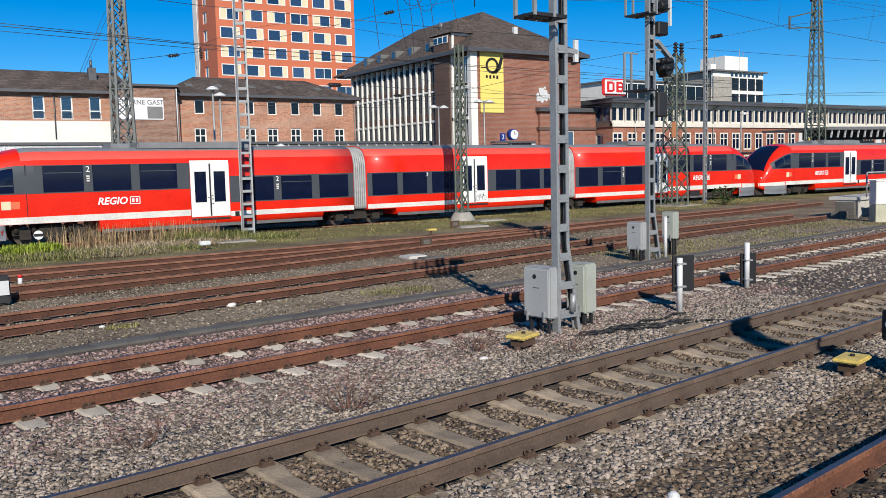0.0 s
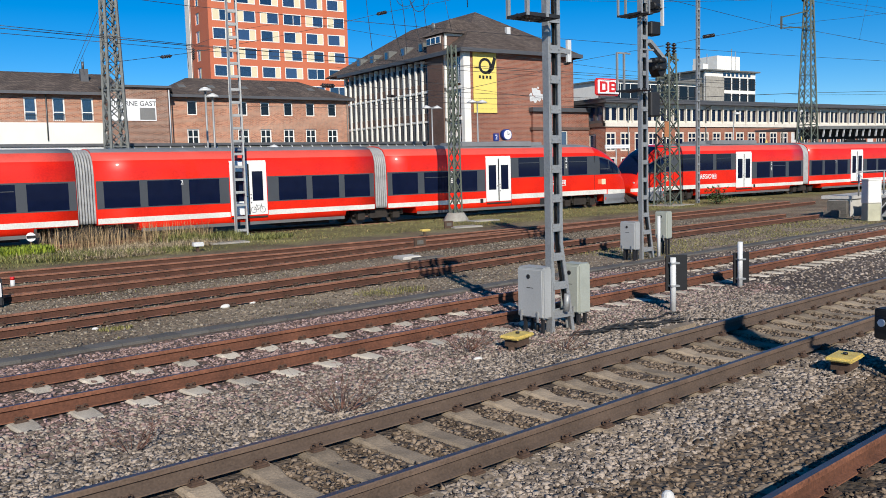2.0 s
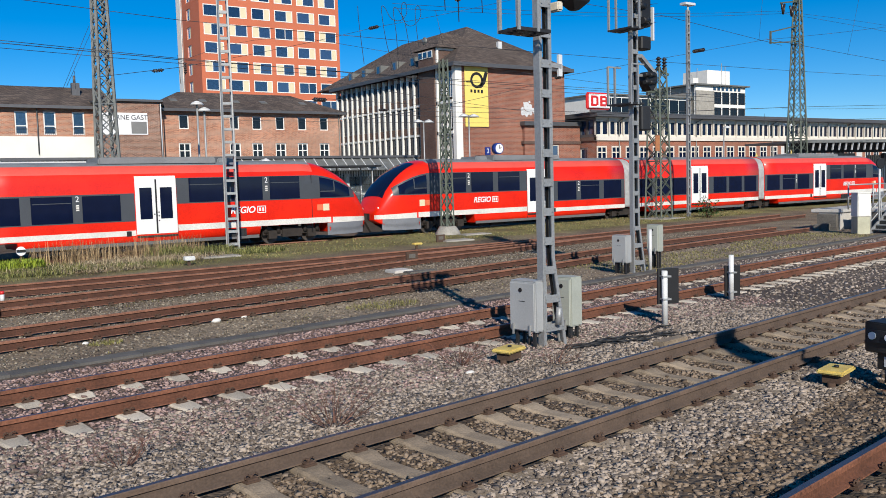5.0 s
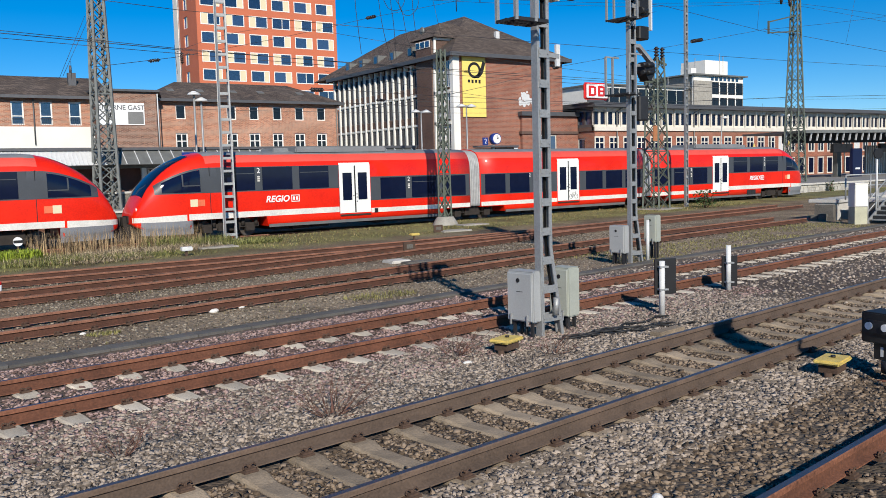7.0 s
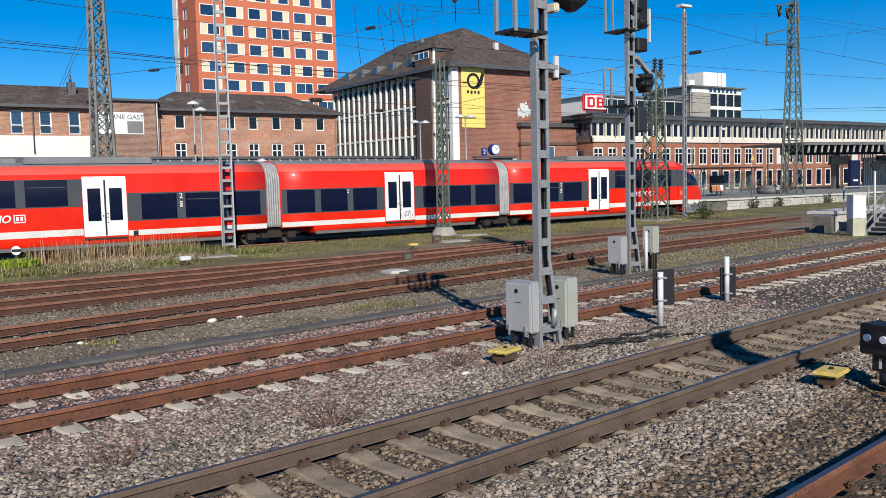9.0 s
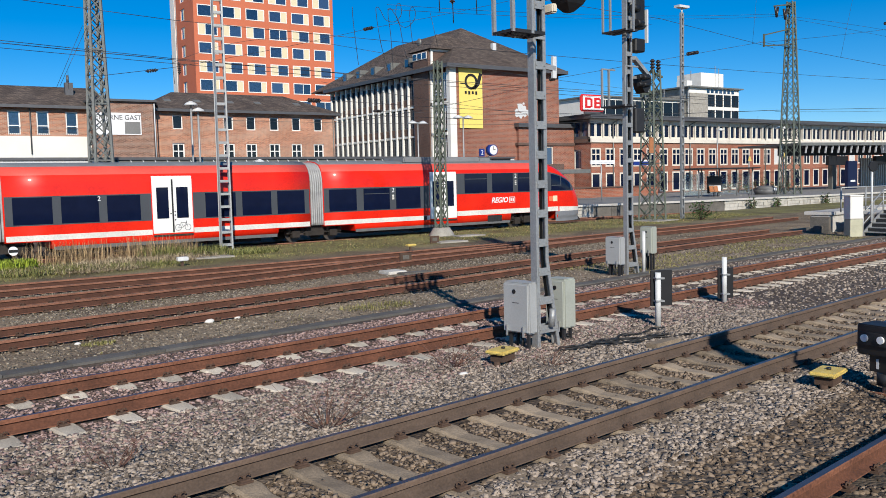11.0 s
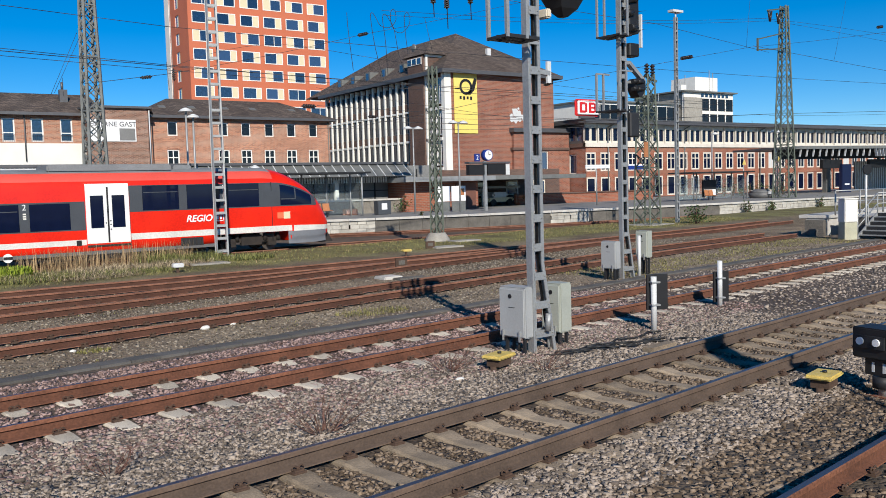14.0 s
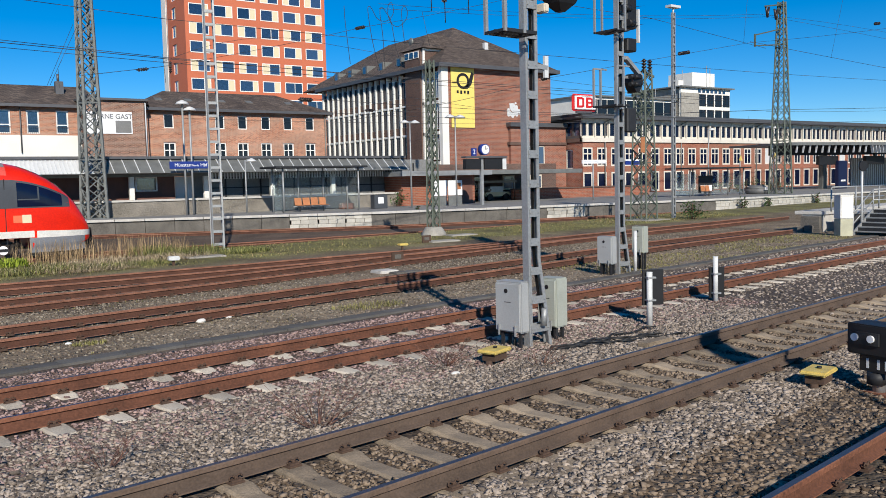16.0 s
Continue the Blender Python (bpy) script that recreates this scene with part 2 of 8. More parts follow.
# ---- mesh helpers ----
def box(bm, x0, x1, y0, y1, z0, z1, mi=0):
    v = [bm.verts.new(p) for p in ((x0, y0, z0), (x1, y0, z0), (x1, y1, z0), (x0, y1, z0), (x0, y0, z1), (x1, y0, z1), (x1, y1, z1), (x0, y1, z1))]
    for q in ((3, 2, 1, 0), (4, 5, 6, 7), (0, 1, 5, 4), (1, 2, 6, 5), (2, 3, 7, 6), (3, 0, 4, 7)):
        bm.faces.new([v[i] for i in q]).material_index = mi


def beam(bm, a, b, w, h=None, mi=0):
    """A bar of rectangular section from a to b."""
    a, b = Vector(a), Vector(b)
    h = h or w
    d = (b - a).normalized()
    side = d.cross(Vector((0, 0, 1)))
    side = Vector((1, 0, 0)) if side.length < 1e-3 else side.normalized()
    up = side.cross(d)
    ring = [[bm.verts.new(p + side * (sx * w / 2) + up * (sy * h / 2)) for sx, sy in ((-1, -1), (1, -1), (1, 1), (-1, 1))] for p in (a, b)]
    for i in range(4):
        j = (i + 1) % 4
        bm.faces.new((ring[0][i], ring[0][j], ring[1][j], ring[1][i])).material_index = mi
    bm.faces.new(ring[0][::-1]).material_index = mi
    bm.faces.new(ring[1]).material_index = mi


def rod(bm, a, b, r, n=8, r2=None, mi=0):
    """A round bar from a to b."""
    a, b = Vector(a), Vector(b)
    d = (b - a).normalized()
    side = d.cross(Vector((0, 0, 1)))
    side = Vector((1, 0, 0)) if side.length < 1e-3 else side.normalized()
    up = side.cross(d)
    r2 = r if r2 is None else r2
    ring = [[bm.verts.new(p + (side * math.cos(k * 2 * math.pi / n) + up * math.sin(k * 2 * math.pi / n)) * q) for k in range(n)] for p, q in ((a, r), (b, r2))]
    for i in range(n):
        j = (i + 1) % n
        f = bm.faces.new((ring[0][i], ring[0][j], ring[1][j], ring[1][i]))
        f.material_index, f.smooth = mi, True
    bm.faces.new(ring[0][::-1]).material_index = mi
    bm.faces.new(ring[1]).material_index = mi


def bevel(bm, w=0.01, seg=2):
    bmesh.ops.bevel(bm, geom=bm.edges[:], offset=w, segments=seg, affect="EDGES", clamp_overlap=True)


def part(name, bm, material, parent=None, label=""):
    """Links a bmesh as one mesh object under a thing."""
    me = bpy.data.meshes.new(name)
    bmesh.ops.recalc_face_normals(bm, faces=bm.faces[:])
    bm.to_mesh(me)
    bm.free()
    for m in (material if isinstance(material, (list, tuple)) else [material]):
        me.materials.append(M[m] if isinstance(m, str) else m)
    ob = new(name, me)
    ob.parent = parent
    if label:
        tagged(ob, label)
    return ob


def boxpart(name, dims, material, parent=None, label="", bev=0.0):
    bm = bmesh.new()
    box(bm, *dims)
    if bev:
        bevel(bm, bev)
    return part(name, bm, material, parent, label)


def thing(name, label, category, m=None, group="", kind=""):
    e = new(name)
    e.empty_display_size = 0.2
    if m is not None:
        e.matrix_basis = m
    return tagged(e, label, category, group, kind)


def clone(ob, parent, m):
    """An object of its own on the same mesh."""
    c = bpy.data.objects.new(ob.name.split(".")[0], ob.data)
    scene.collection.objects.link(c)
    c.parent = parent
    c.matrix_basis = m
    return c


def lettering(name, body, size, material, parent, m, depth=0.004, shear=0.0, bold=0.0, align="CENTER"):
    cu = bpy.data.curves.new(name, "FONT")
    cu.body, cu.size, cu.extrude, cu.shear, cu.align_x, cu.align_y, cu.offset = body, size, depth, shear, align, "CENTER", bold
    tmp = bpy.data.objects.new(name, cu)
    scene.collection.objects.link(tmp)
    bpy.context.view_layer.update()
    me = bpy.data.meshes.new_from_object(tmp.evaluated_get(bpy.context.evaluated_depsgraph_get()))
    bpy.data.objects.remove(tmp)
    me.materials.clear()
    me.materials.append(M[material])
    ob = new(name, me)
    ob.parent = parent
    ob.matrix_basis = m
    return ob


# ---- the yard: one ground sheet and seven tracks ----
TILT = radians(8.872)          # the near tracks run at this angle to the far platform
CT, ST = math.cos(TILT), math.sin(TILT)


def yard(s, w, z=0.0):
    """A point s metres along and w metres across the near tracks."""
    return Vector((s * CT - w * ST, s * ST + w * CT, z))


def across(x, y):
    return -x * ST + y * CT


LEVELS = ((-300, -0.24), (2.0, -0.24), (3.6, -0.29), (4.4, -0.215), (4.9, -0.20), (5.15, -0.215), (5.4, -0.245), (6.6, -0.245), (6.85, -0.215), (7.3, -0.205), (8.3, -0.23), (9.0, -0.20), (9.7, -0.20), (11.5, -0.20), (12.2, -0.19), (13.2, -0.26), (20, -0.28), (25, -0.29), (27.5, -0.22),
          (31, -0.15), (33.0, -0.20), (34.5, -0.42), (60, -0.46), (5000, -0.46))


def level(x, y):
    w = across(x, y)
    for (a, za), (b, zb) in zip(LEVELS, LEVELS[1:]):
        if w <= b:
            return za + (zb - za) * (w - a) / (b - a)
    return LEVELS[-1][1]


def ground_material():
    m = bpy.data.materials.new("yard_ground")
    m.use_nodes = True
    n, l = m.node_tree.nodes, m.node_tree.links
    b = n["Principled BSDF"]
    tc = n.new("ShaderNodeTexCoord")
    dot = n.new("ShaderNodeVectorMath")
    dot.operation = "DOT_PRODUCT"
    dot.inputs[1].default_value = (-ST, CT, 0)
    l.new(tc.outputs["Object"], dot.inputs[0])
    no = n.new("ShaderNodeTexNoise")
    no.inputs["Scale"].default_value, no.inputs["Detail"].default_value = 0.9, 6
    l.new(tc.outputs["Object"], no.inputs["Vector"])
    wob = n.new("ShaderNodeMath")
    wob.operation = "MULTIPLY_ADD"
    wob.inputs[1].default_value = 3.0
    l.new(no.outputs["Fac"], wob.inputs[0]), l.new(dot.outputs["Value"], wob.inputs[2])
    sc = n.new("ShaderNodeMapRange")
    sc.inputs["From Min"].default_value, sc.inputs["From Max"].default_value = 1.5, 61.5
    l.new(wob.outputs[0], sc.inputs["Value"])
    ramp = n.new("ShaderNodeValToRGB")
    e = ramp.color_ramp.elements
    # stops up to 0.215 are darkened for the shade in gaps between stones
    stops = ((0.0, (0.06, 0.047, 0.036)), (0.06, (0.088, 0.071, 0.057)), (0.15, (0.105, 0.081, 0.068)), (0.215, (0.115, 0.088, 0.075)), (0.235, (0.26, 0.205, 0.145)), (0.30, (0.25, 0.195, 0.138)),
             (0.36, (0.21, 0.165, 0.112)), (0.44, (0.19, 0.15, 0.095)), (0.47, (0.19, 0.18, 0.065)), (0.535, (0.18, 0.165, 0.065)), (0.57, (0.125, 0.085, 0.06)), (0.80, (0.115, 0.082, 0.06)), (0.9, (0.13, 0.125, 0.11)))
    e[0].position, e[0].color = stops[0][0], (*stops[0][1], 1)
    e[1].position, e[1].color = stops[-1][0], (*stops[-1][1], 1)
    for p, c in stops[1:-1]:
        e.new(p).color = (*c, 1)
    l.new(sc.outputs[0], ramp.inputs[0])
    # single stones and patches
    vo = n.new("ShaderNodeTexVoronoi")
    vo.inputs["Scale"].default_value = 22
    l.new(tc.outputs["Object"], vo.inputs["Vector"])
    bw = n.new("ShaderNodeRGBToBW")
    l.new(vo.outputs["Color"], bw.inputs[0])
    pr = n.new("ShaderNodeValToRGB")
    pr.color_ramp.elements[0].color, pr.color_ramp.elements[1].color = (0.45, 0.44, 0.43, 1), (1.6, 1.58, 1.55, 1)
    l.new(bw.outputs[0], pr.inputs[0])
    mx = n.new("ShaderNodeMix")
    mx.data_type, mx.blend_type = "RGBA", "MULTIPLY"
    mx.inputs[0].default_value = 0.85
    l.new(ramp.outputs[0], mx.inputs[6]), l.new(pr.outputs[0], mx.inputs[7])
    pn = n.new("ShaderNodeTexNoise")
    pn.inputs["Scale"].default_value, pn.inputs["Detail"].default_value = 0.45, 8
    l.new(tc.outputs["Object"], pn.inputs["Vector"])
    pp = n.new("ShaderNodeValToRGB")
    pp.color_ramp.elements[0].position, pp.color_ramp.elements[0].color = 0.35, (0.62, 0.58, 0.55, 1)
    pp.color_ramp.elements[1].position, pp.color_ramp.elements[1].color = 0.65, (1.2, 1.2, 1.15, 1)
    l.new(pn.outputs["Fac"], pp.inputs[0])
    m2 = n.new("ShaderNodeMix")
    m2.data_type, m2.blend_type = "RGBA", "MULTIPLY"
    m2.inputs[0].default_value = 1.0
    l.new(mx.outputs[2], m2.inputs[6]), l.new(pp.outputs[0], m2.inputs[7])
    l.new(m2.outputs[2], b.inputs["Base Color"])
    b.inputs["Roughness"].default_value = 0.95
    bp = n.new("ShaderNodeBump")
    bp.inputs["Strength"].default_value, bp.inputs["Distance"].default_value = 0.9, 0.03
    bp.invert = True
    l.new(vo.outputs["Distance"], bp.inputs["Height"])
    l.new(bp.outputs[0], b.inputs["Normal"])
    return m


M["ground"] = ground_material()


def build_ground():
    bm = bmesh.new()
    ss = [-1500, -400, -120, -50] + [-20 + 4 * i for i in range(46)] + [200, 300, 500, 1500, 3000]
    ws = sorted({w for w, _ in LEVELS[1:-1]} | {-1500.0, -300.0, -60.0, -10.0, 0.0, 6.0, 10.6, 16.0, 40.0, 80.0, 130.0, 300.0, 800.0, 3000.0})
    rows = []
    for s in ss:
        row = []
        for w in ws:
            p = yard(s, w)
            p.z = level(p.x, p.y) + 0.02 * (noise.noise(p * 0.6) if abs(s) < 150 and w < 60 else 0)
            row.append(bm.verts.new(p))
        rows.append(row)
    for a, b in zip(rows, rows[1:]):
        for i in range(len(ws) - 1):
            bm.faces.new((a[i], b[i], b[i + 1], a[i + 1])).smooth = True
    ob = part("ground", bm, "ground")
    return tagged(ob, "gravelly railway yard ground with worn grass strips", "ground", kind="structure")


build_ground()


def smooth_path(points, step=1.0):
    """Evenly spaced points on a curve through the given ones."""
    pts = [Vector((*p, 0)) if len(p) == 2 else Vector(p) for p in points]
    ext = [pts[0] * 2 - pts[1]] + pts + [pts[-1] * 2 - pts[-2]]
    fine = []
    for i in range(1, len(ext) - 2):
        p0, p1, p2, p3 = ext[i - 1:i + 3]
        for k in range(40):
            t = k / 40
            fine.append(0.5 * (2 * p1 + (p2 - p0) * t + (2 * p0 - 5 * p1 + 4 * p2 - p3) * t * t + (3 * p1 - p0 - 3 * p2 + p3) * t ** 3))
    fine.append(pts[-1])
    out, left = [fine[0].copy()], step
    for a, b in zip(fine, fine[1:]):
        d = (b - a).length
        while d >= left:
            a = a + (b - a) * (left / d)
            out.append(a.copy())
            d = (b - a).length
            left = step
        left -= d
    return out


RAIL = ((-0.075, -0.17), (0.075, -0.17), (0.075, -0.158), (0.014, -0.132), (0.009, -0.060), (0.037, -0.046), (0.037, -0.008), (0.028, 0.0), (-0.028, 0.0), (-0.037, -0.008), (-0.037, -0.046), (-0.009, -0.060), (-0.014, -0.132), (-0.075, -0.158))


def rail_mesh(path, off, z, mats):
    bm = bmesh.new()
    rings = []
    for i, p in enumerate(path):
        d = (path[min(i + 1, len(path) - 1)] - path[max(i - 1, 0)]).normalized()
        nrm = Vector((-d.y, d.x, 0))
        rings.append([bm.verts.new(p + nrm * (off + a) + Vector((0, 0, z + h))) for a, h in RAIL])
    k = len(RAIL)
    for a, b in zip(rings, rings[1:]):
        for i in range(k):
            j = (i + 1) % k
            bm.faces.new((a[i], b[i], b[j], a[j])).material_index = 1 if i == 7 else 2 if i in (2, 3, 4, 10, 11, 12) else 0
    bm.faces.new(rings[0]), bm.faces.new(rings[-1][::-1])
    return bm


def sleeper_mesh(kind):
    """A sleeper lying along y, its top at z = 0 at the rail seats."""
    bm = bmesh.new()
    if kind == "wood":
        box(bm, -0.13, 0.13, -1.3, 1.3, -0.16, 0.0)
        bevel(bm, 0.012, 1)
    else:
        st = ((-1.3, 0.09, -0.03), (-1.25, 0.12, -0.005), (-0.95, 0.14, 0.0), (-0.55, 0.14, 0.0), (-0.35, 0.11, -0.035), (0.35, 0.11, -0.035), (0.55, 0.14, 0.0), (0.95, 0.14, 0.0), (1.25, 0.12, -0.005), (1.3, 0.09, -0.03))
        rings = [[bm.verts.new(q) for q in ((-h - 0.02, y, -0.2), (h + 0.02, y, -0.2), (h, y, t - 0.02), (h - 0.025, y, t), (-h + 0.025, y, t), (-h, y, t - 0.02))] for y, h, t in st]
        for a, b in zip(rings, rings[1:]):
            for i in range(6):
                j = (i + 1) % 6
                bm.faces.new((a[i], a[j], b[j], b[i]))
        bm.faces.new(rings[0][::-1]), bm.faces.new(rings[-1])
    return bm


def clip_mesh():
    """A rail fastening on both sides of one rail: plate, shoulders and coil screws."""
    bm = bmesh.new()
    box(bm, -0.07, 0.07, -0.15, 0.15, -0.012, 0.006)
    for y in (-0.105, 0.105):
        box(bm, -0.05, 0.05, y - 0.03, y + 0.03, 0.006, 0.022)
        rod(bm, (0, y, 0.015), (0, y, 0.052), 0.013, 6)
        for x in (-0.038, 0.038):
            loop = [(x + 0.026 * math.cos(k * 1.05), y, 0.036 + 0.024 * math.sin(k * 1.05)) for k in range(6)]
            for a, b in zip(loop, loop[1:]):
                rod(bm, a, b, 0.008, 4)
    return bm


SLEEPER_BASE = {k: part("sleeper", sleeper_mesh(k), m) for k, m in (("pale", "sleeper_pale"), ("brown", "sleeper_brown"), ("wood", "sleeper_wood"))}
CLIP_BASE = part("rail_clip", clip_mesh(), "clip")


def track(label, points, z, kind, mats, pitch, phase=0.0, show=(0, 10 ** 6), clips=(0, 0), sink=0.0):
    t = thing("railway_track", label, "railway track", kind="structure")
    path = smooth_path(points, 1.5)
    for off in (-0.7535, 0.7535):
        part("rail", rail_mesh(path, off, z, mats), mats, t)
    fine = smooth_path(points, pitch)
    for i, (p, q) in enumerate(zip(fine, fine[1:])):
        if not show[0] <= i < show[1]:
            continue
        d = (q - p).normalized()
        yaw = math.degrees(math.atan2(d.y, d.x))
        m = pose(p.x + d.x * phase, p.y + d.y * phase, z - 0.172 - sink, 0, 0, yaw + random.uniform(-0.6, 0.6))
        s = clone(SLEEPER_BASE[kind], t, m)
        if clips[0] <= i < clips[1]:
            for off in (-0.7535, 0.7535):
                c = clone(CLIP_BASE, t, m @ pose(0, off, 0.0 + sink))
    return t


def straight(w, s0, s1):
    return [yard(s0, w), yard((s0 + s1) / 2, w), yard(s1, w)]


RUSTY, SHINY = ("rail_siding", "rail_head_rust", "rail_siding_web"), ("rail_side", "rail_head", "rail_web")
T6_ANGLE = radians(2.0)
U6, N6 = Vector((math.cos(T6_ANGLE), math.sin(T6_ANGLE), 0)), Vector((-math.sin(T6_ANGLE), math.cos(T6_ANGLE), 0))
T6_OFF, T6_Z = 38.06, -0.26
PLAT = [(-60, 75), (-20, 66), (0, 59.5), (12.7, 54.8), (19.6, 51.9), (27.6, 48.4), (34, 47.0), (44, 45.3), (56, 43.9), (73, 43.6), (110, 44.8), (180, 47)]


def build_tracks():
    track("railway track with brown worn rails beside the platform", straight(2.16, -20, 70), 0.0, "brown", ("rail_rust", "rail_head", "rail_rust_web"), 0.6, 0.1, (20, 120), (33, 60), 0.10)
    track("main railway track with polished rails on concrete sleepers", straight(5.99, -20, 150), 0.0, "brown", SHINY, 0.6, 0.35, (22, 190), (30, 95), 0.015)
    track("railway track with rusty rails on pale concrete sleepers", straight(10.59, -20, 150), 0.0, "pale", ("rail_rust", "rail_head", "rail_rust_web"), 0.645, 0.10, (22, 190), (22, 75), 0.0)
    track("rusty siding track sunk in gravel", [(-14, 13.5), (2.4, 16.9), (9.7, 18.42), (19, 20.5), (25.3, 21.95), (35.8, 23.6)], -0.06, "wood", RUSTY, 0.65, 0, (4, 100), (10, 60), 0.04)
    track("rusty siding track joining another at a turnout", [(-14, 18.7), (2.8, 21.63), (6.9, 22.42), (10.5, 23.3), (15, 24.6), (20, 25.85), (25, 27.1), (30, 28.05)], -0.09, "wood", RUSTY, 0.65, 0, (4, 100), (10, 60), 0.05)
    track("rusty siding track running towards a buffer wall", [(-14, 24.6), (4, 25.5), (10, 25.85), (14, 26.15), (19, 26.6), (25, 27.3), (31, 28.25), (36, 29.0), (42, 30.2), (47, 31.2)], -0.09, "wood", RUSTY, 0.65, 0, (4, 100), (0, 0), 0.05)
    far = [U6 * s + N6 * T6_OFF for s in (-90, 0, 60, 200)]
    track("railway track on which the red train runs", far, T6_Z, "wood", RUSTY, 0.65, 0, (100, 330), (0, 0), 0.03)
    track("railway track along the far platform edge", [(x, y - 1.8) for x, y in PLAT[:8]] + [(60, 41.6), (78, 40.9)], T6_Z, "wood", RUSTY, 0.65, 0, (60, 240), (0, 0), 0.03)


# ---- the train: two alike three-car diesel units ----
HALF = 24.84                     # half the length of one unit


def car_profile(top, half, low=0.42):
    """Right half of a body section from the skirt to the roof ridge, for a roof height and half width."""
    k = half / 1.46
    pts = [(1.40 * k, low), (1.46 * k, 0.62), (1.46 * k, 0.95), (1.46 * k, 1.35), (1.46 * k, 1.75), (1.46 * k, 2.1), (1.46 * k, 2.5), (1.455 * k, 2.85), (1.42 * k, 3.10), (1.35 * k, 3.32), (1.25 * k, 3.50), (1.08 * k, 3.66), (0.75 * k, 3.78), (0.38 * k, 3.83), (0.0, 3.85)]
    s = (top - low) / (3.85 - low)
    return [(y, max(low + 0.002 * i, low + (z - low) * s)) for i, (y, z) in enumerate(pts)]


NOSE = ((0.0, 1.15, 0.72, 0.80), (0.05, 1.30, 0.86, 0.74), (0.14, 1.50, 0.98, 0.66), (0.33, 1.86, 1.12, 0.58), (0.64, 2.36, 1.25, 0.50), (0.95, 2.70, 1.33, 0.46), (1.28, 3.00, 1.39, 0.44), (1.6, 3.23, 1.43, 0.43), (1.95, 3.43, 1.45, 0.42), (2.3, 3.59, 1.46, 0.42), (2.36, 3.61, 1.46, 0.86), (2.7, 3.73, 1.46, 0.86), (3.1, 3.81, 1.46, 0.86), (3.6, 3.85, 1.46, 0.86))


def loft(bm, stations):
    """stations: x, roof height, half width, skirt height."""
    rings = []
    for x, top, half, low in stations:
        right = car_profile(top, half, low)
        ring = [(x, -y, z) for y, z in right] + [(x, y, z) for y, z in right[-2::-1]]
        rings.append([bm.verts.new(p) for p in ring])
    for a, b in zip(rings, rings[1:]):
        for i in range(len(a) - 1):
            f = bm.faces.new((a[i], b[i], b[i + 1], a[i + 1]))
            f.smooth = True
            f.material_index = 0 if max(abs(a[0].co.x), abs(b[0].co.x)) >= HALF - 3.0 else 1 if 11 <= i <= 16 else 2 if i in (9, 10, 17, 18) else 0
        bm.faces.new((a[0], a[-1], b[-1], b[0]))
    bm.faces.new(rings[0][::-1]), bm.faces.new(rings[-1])
    return rings


def side_panels(name, x0, x1, z0, z1, material, car, proud=0.006, label="", thick=0.02, bev=0.0, sides=(-1, 1)):
    obs = []
    for sd in sides:
        bm = bmesh.new()
        y = 1.46 + proud
        box(bm, x0, x1, min(sd * y, sd * (y - thick)), max(sd * y, sd * (y - thick)), z0, z1)
        if bev:
            bevel(bm, bev, 2)
        obs.append(part(name, bm, material, car, label))
    return obs


def nose_at(d):
    """Roof height, half width and skirt height d metres behind the tip."""
    for a, b in zip(NOSE, NOSE[1:]):
        if d <= b[0]:
            k = (d - a[0]) / (b[0] - a[0])
            return [p + (q - p) * k for p, q in zip(a[1:], b[1:])]
    return NOSE[-1][1:]


def flank_y(d, z):
    pts = car_profile(*nose_at(d))
    for (ya, za), (yb, zb) in zip(pts, pts[1:]):
        if z <= zb:
            return ya + (yb - ya) * max(0, (z - za) / (zb - za))
    return 0.0


def roof_z(d, y):
    pts = car_profile(*nose_at(d))[::-1]
    for (ya, za), (yb, zb) in zip(pts, pts[1:]):
        if y <= yb and yb > ya:
            return za + (zb - za) * (y - ya) / (yb - ya)
    return pts[-1][1]


def sheet(name, grid, material, car, label):
    bm = bmesh.new()
    vs = [[bm.verts.new(p) for p in row] for row in grid]
    for a, b in zip(vs, vs[1:]):
        for i in range(len(a) - 1):
            bm.faces.new((a[i], a[i + 1], b[i + 1], b[i])).smooth = True
    return part(name, bm, material, car, label)


def flank_patch(name, sg, side, d0, d1, lo, hi, material, car, proud, label="", n=26, m=8):
    """A panel on the side of the nose between two edges lo(d) and hi(d)."""
    grid = []
    for i in range(n + 1):
        d = d0 + (d1 - d0) * i / n
        zs = [lo(d) + (max(hi(d), lo(d) + 0.005) - lo(d)) * j / m for j in range(m + 1)]
        grid.append([(sg * (HALF - d + proud * (1.6 if d < 0.5 else 0.3)), side * (flank_y(d, z) + proud), z) for z in zs])
    return sheet(name, grid, material, car, label)


def screen_patch(name, sg, d0, d1, half, material, car, proud, label=""):
    """The windscreen, wrapped over the front of the nose."""
    grid = []
    for i in range(25):
        d = d0 + (d1 - d0) * i / 24
        row = []
        for j in range(-8, 9):
            y = half(d) * j / 8
            row.append((sg * (HALF - d + proud), y, roof_z(d, abs(y)) + proud))
        grid.append(row)
    return sheet(name, grid, material, car, label)


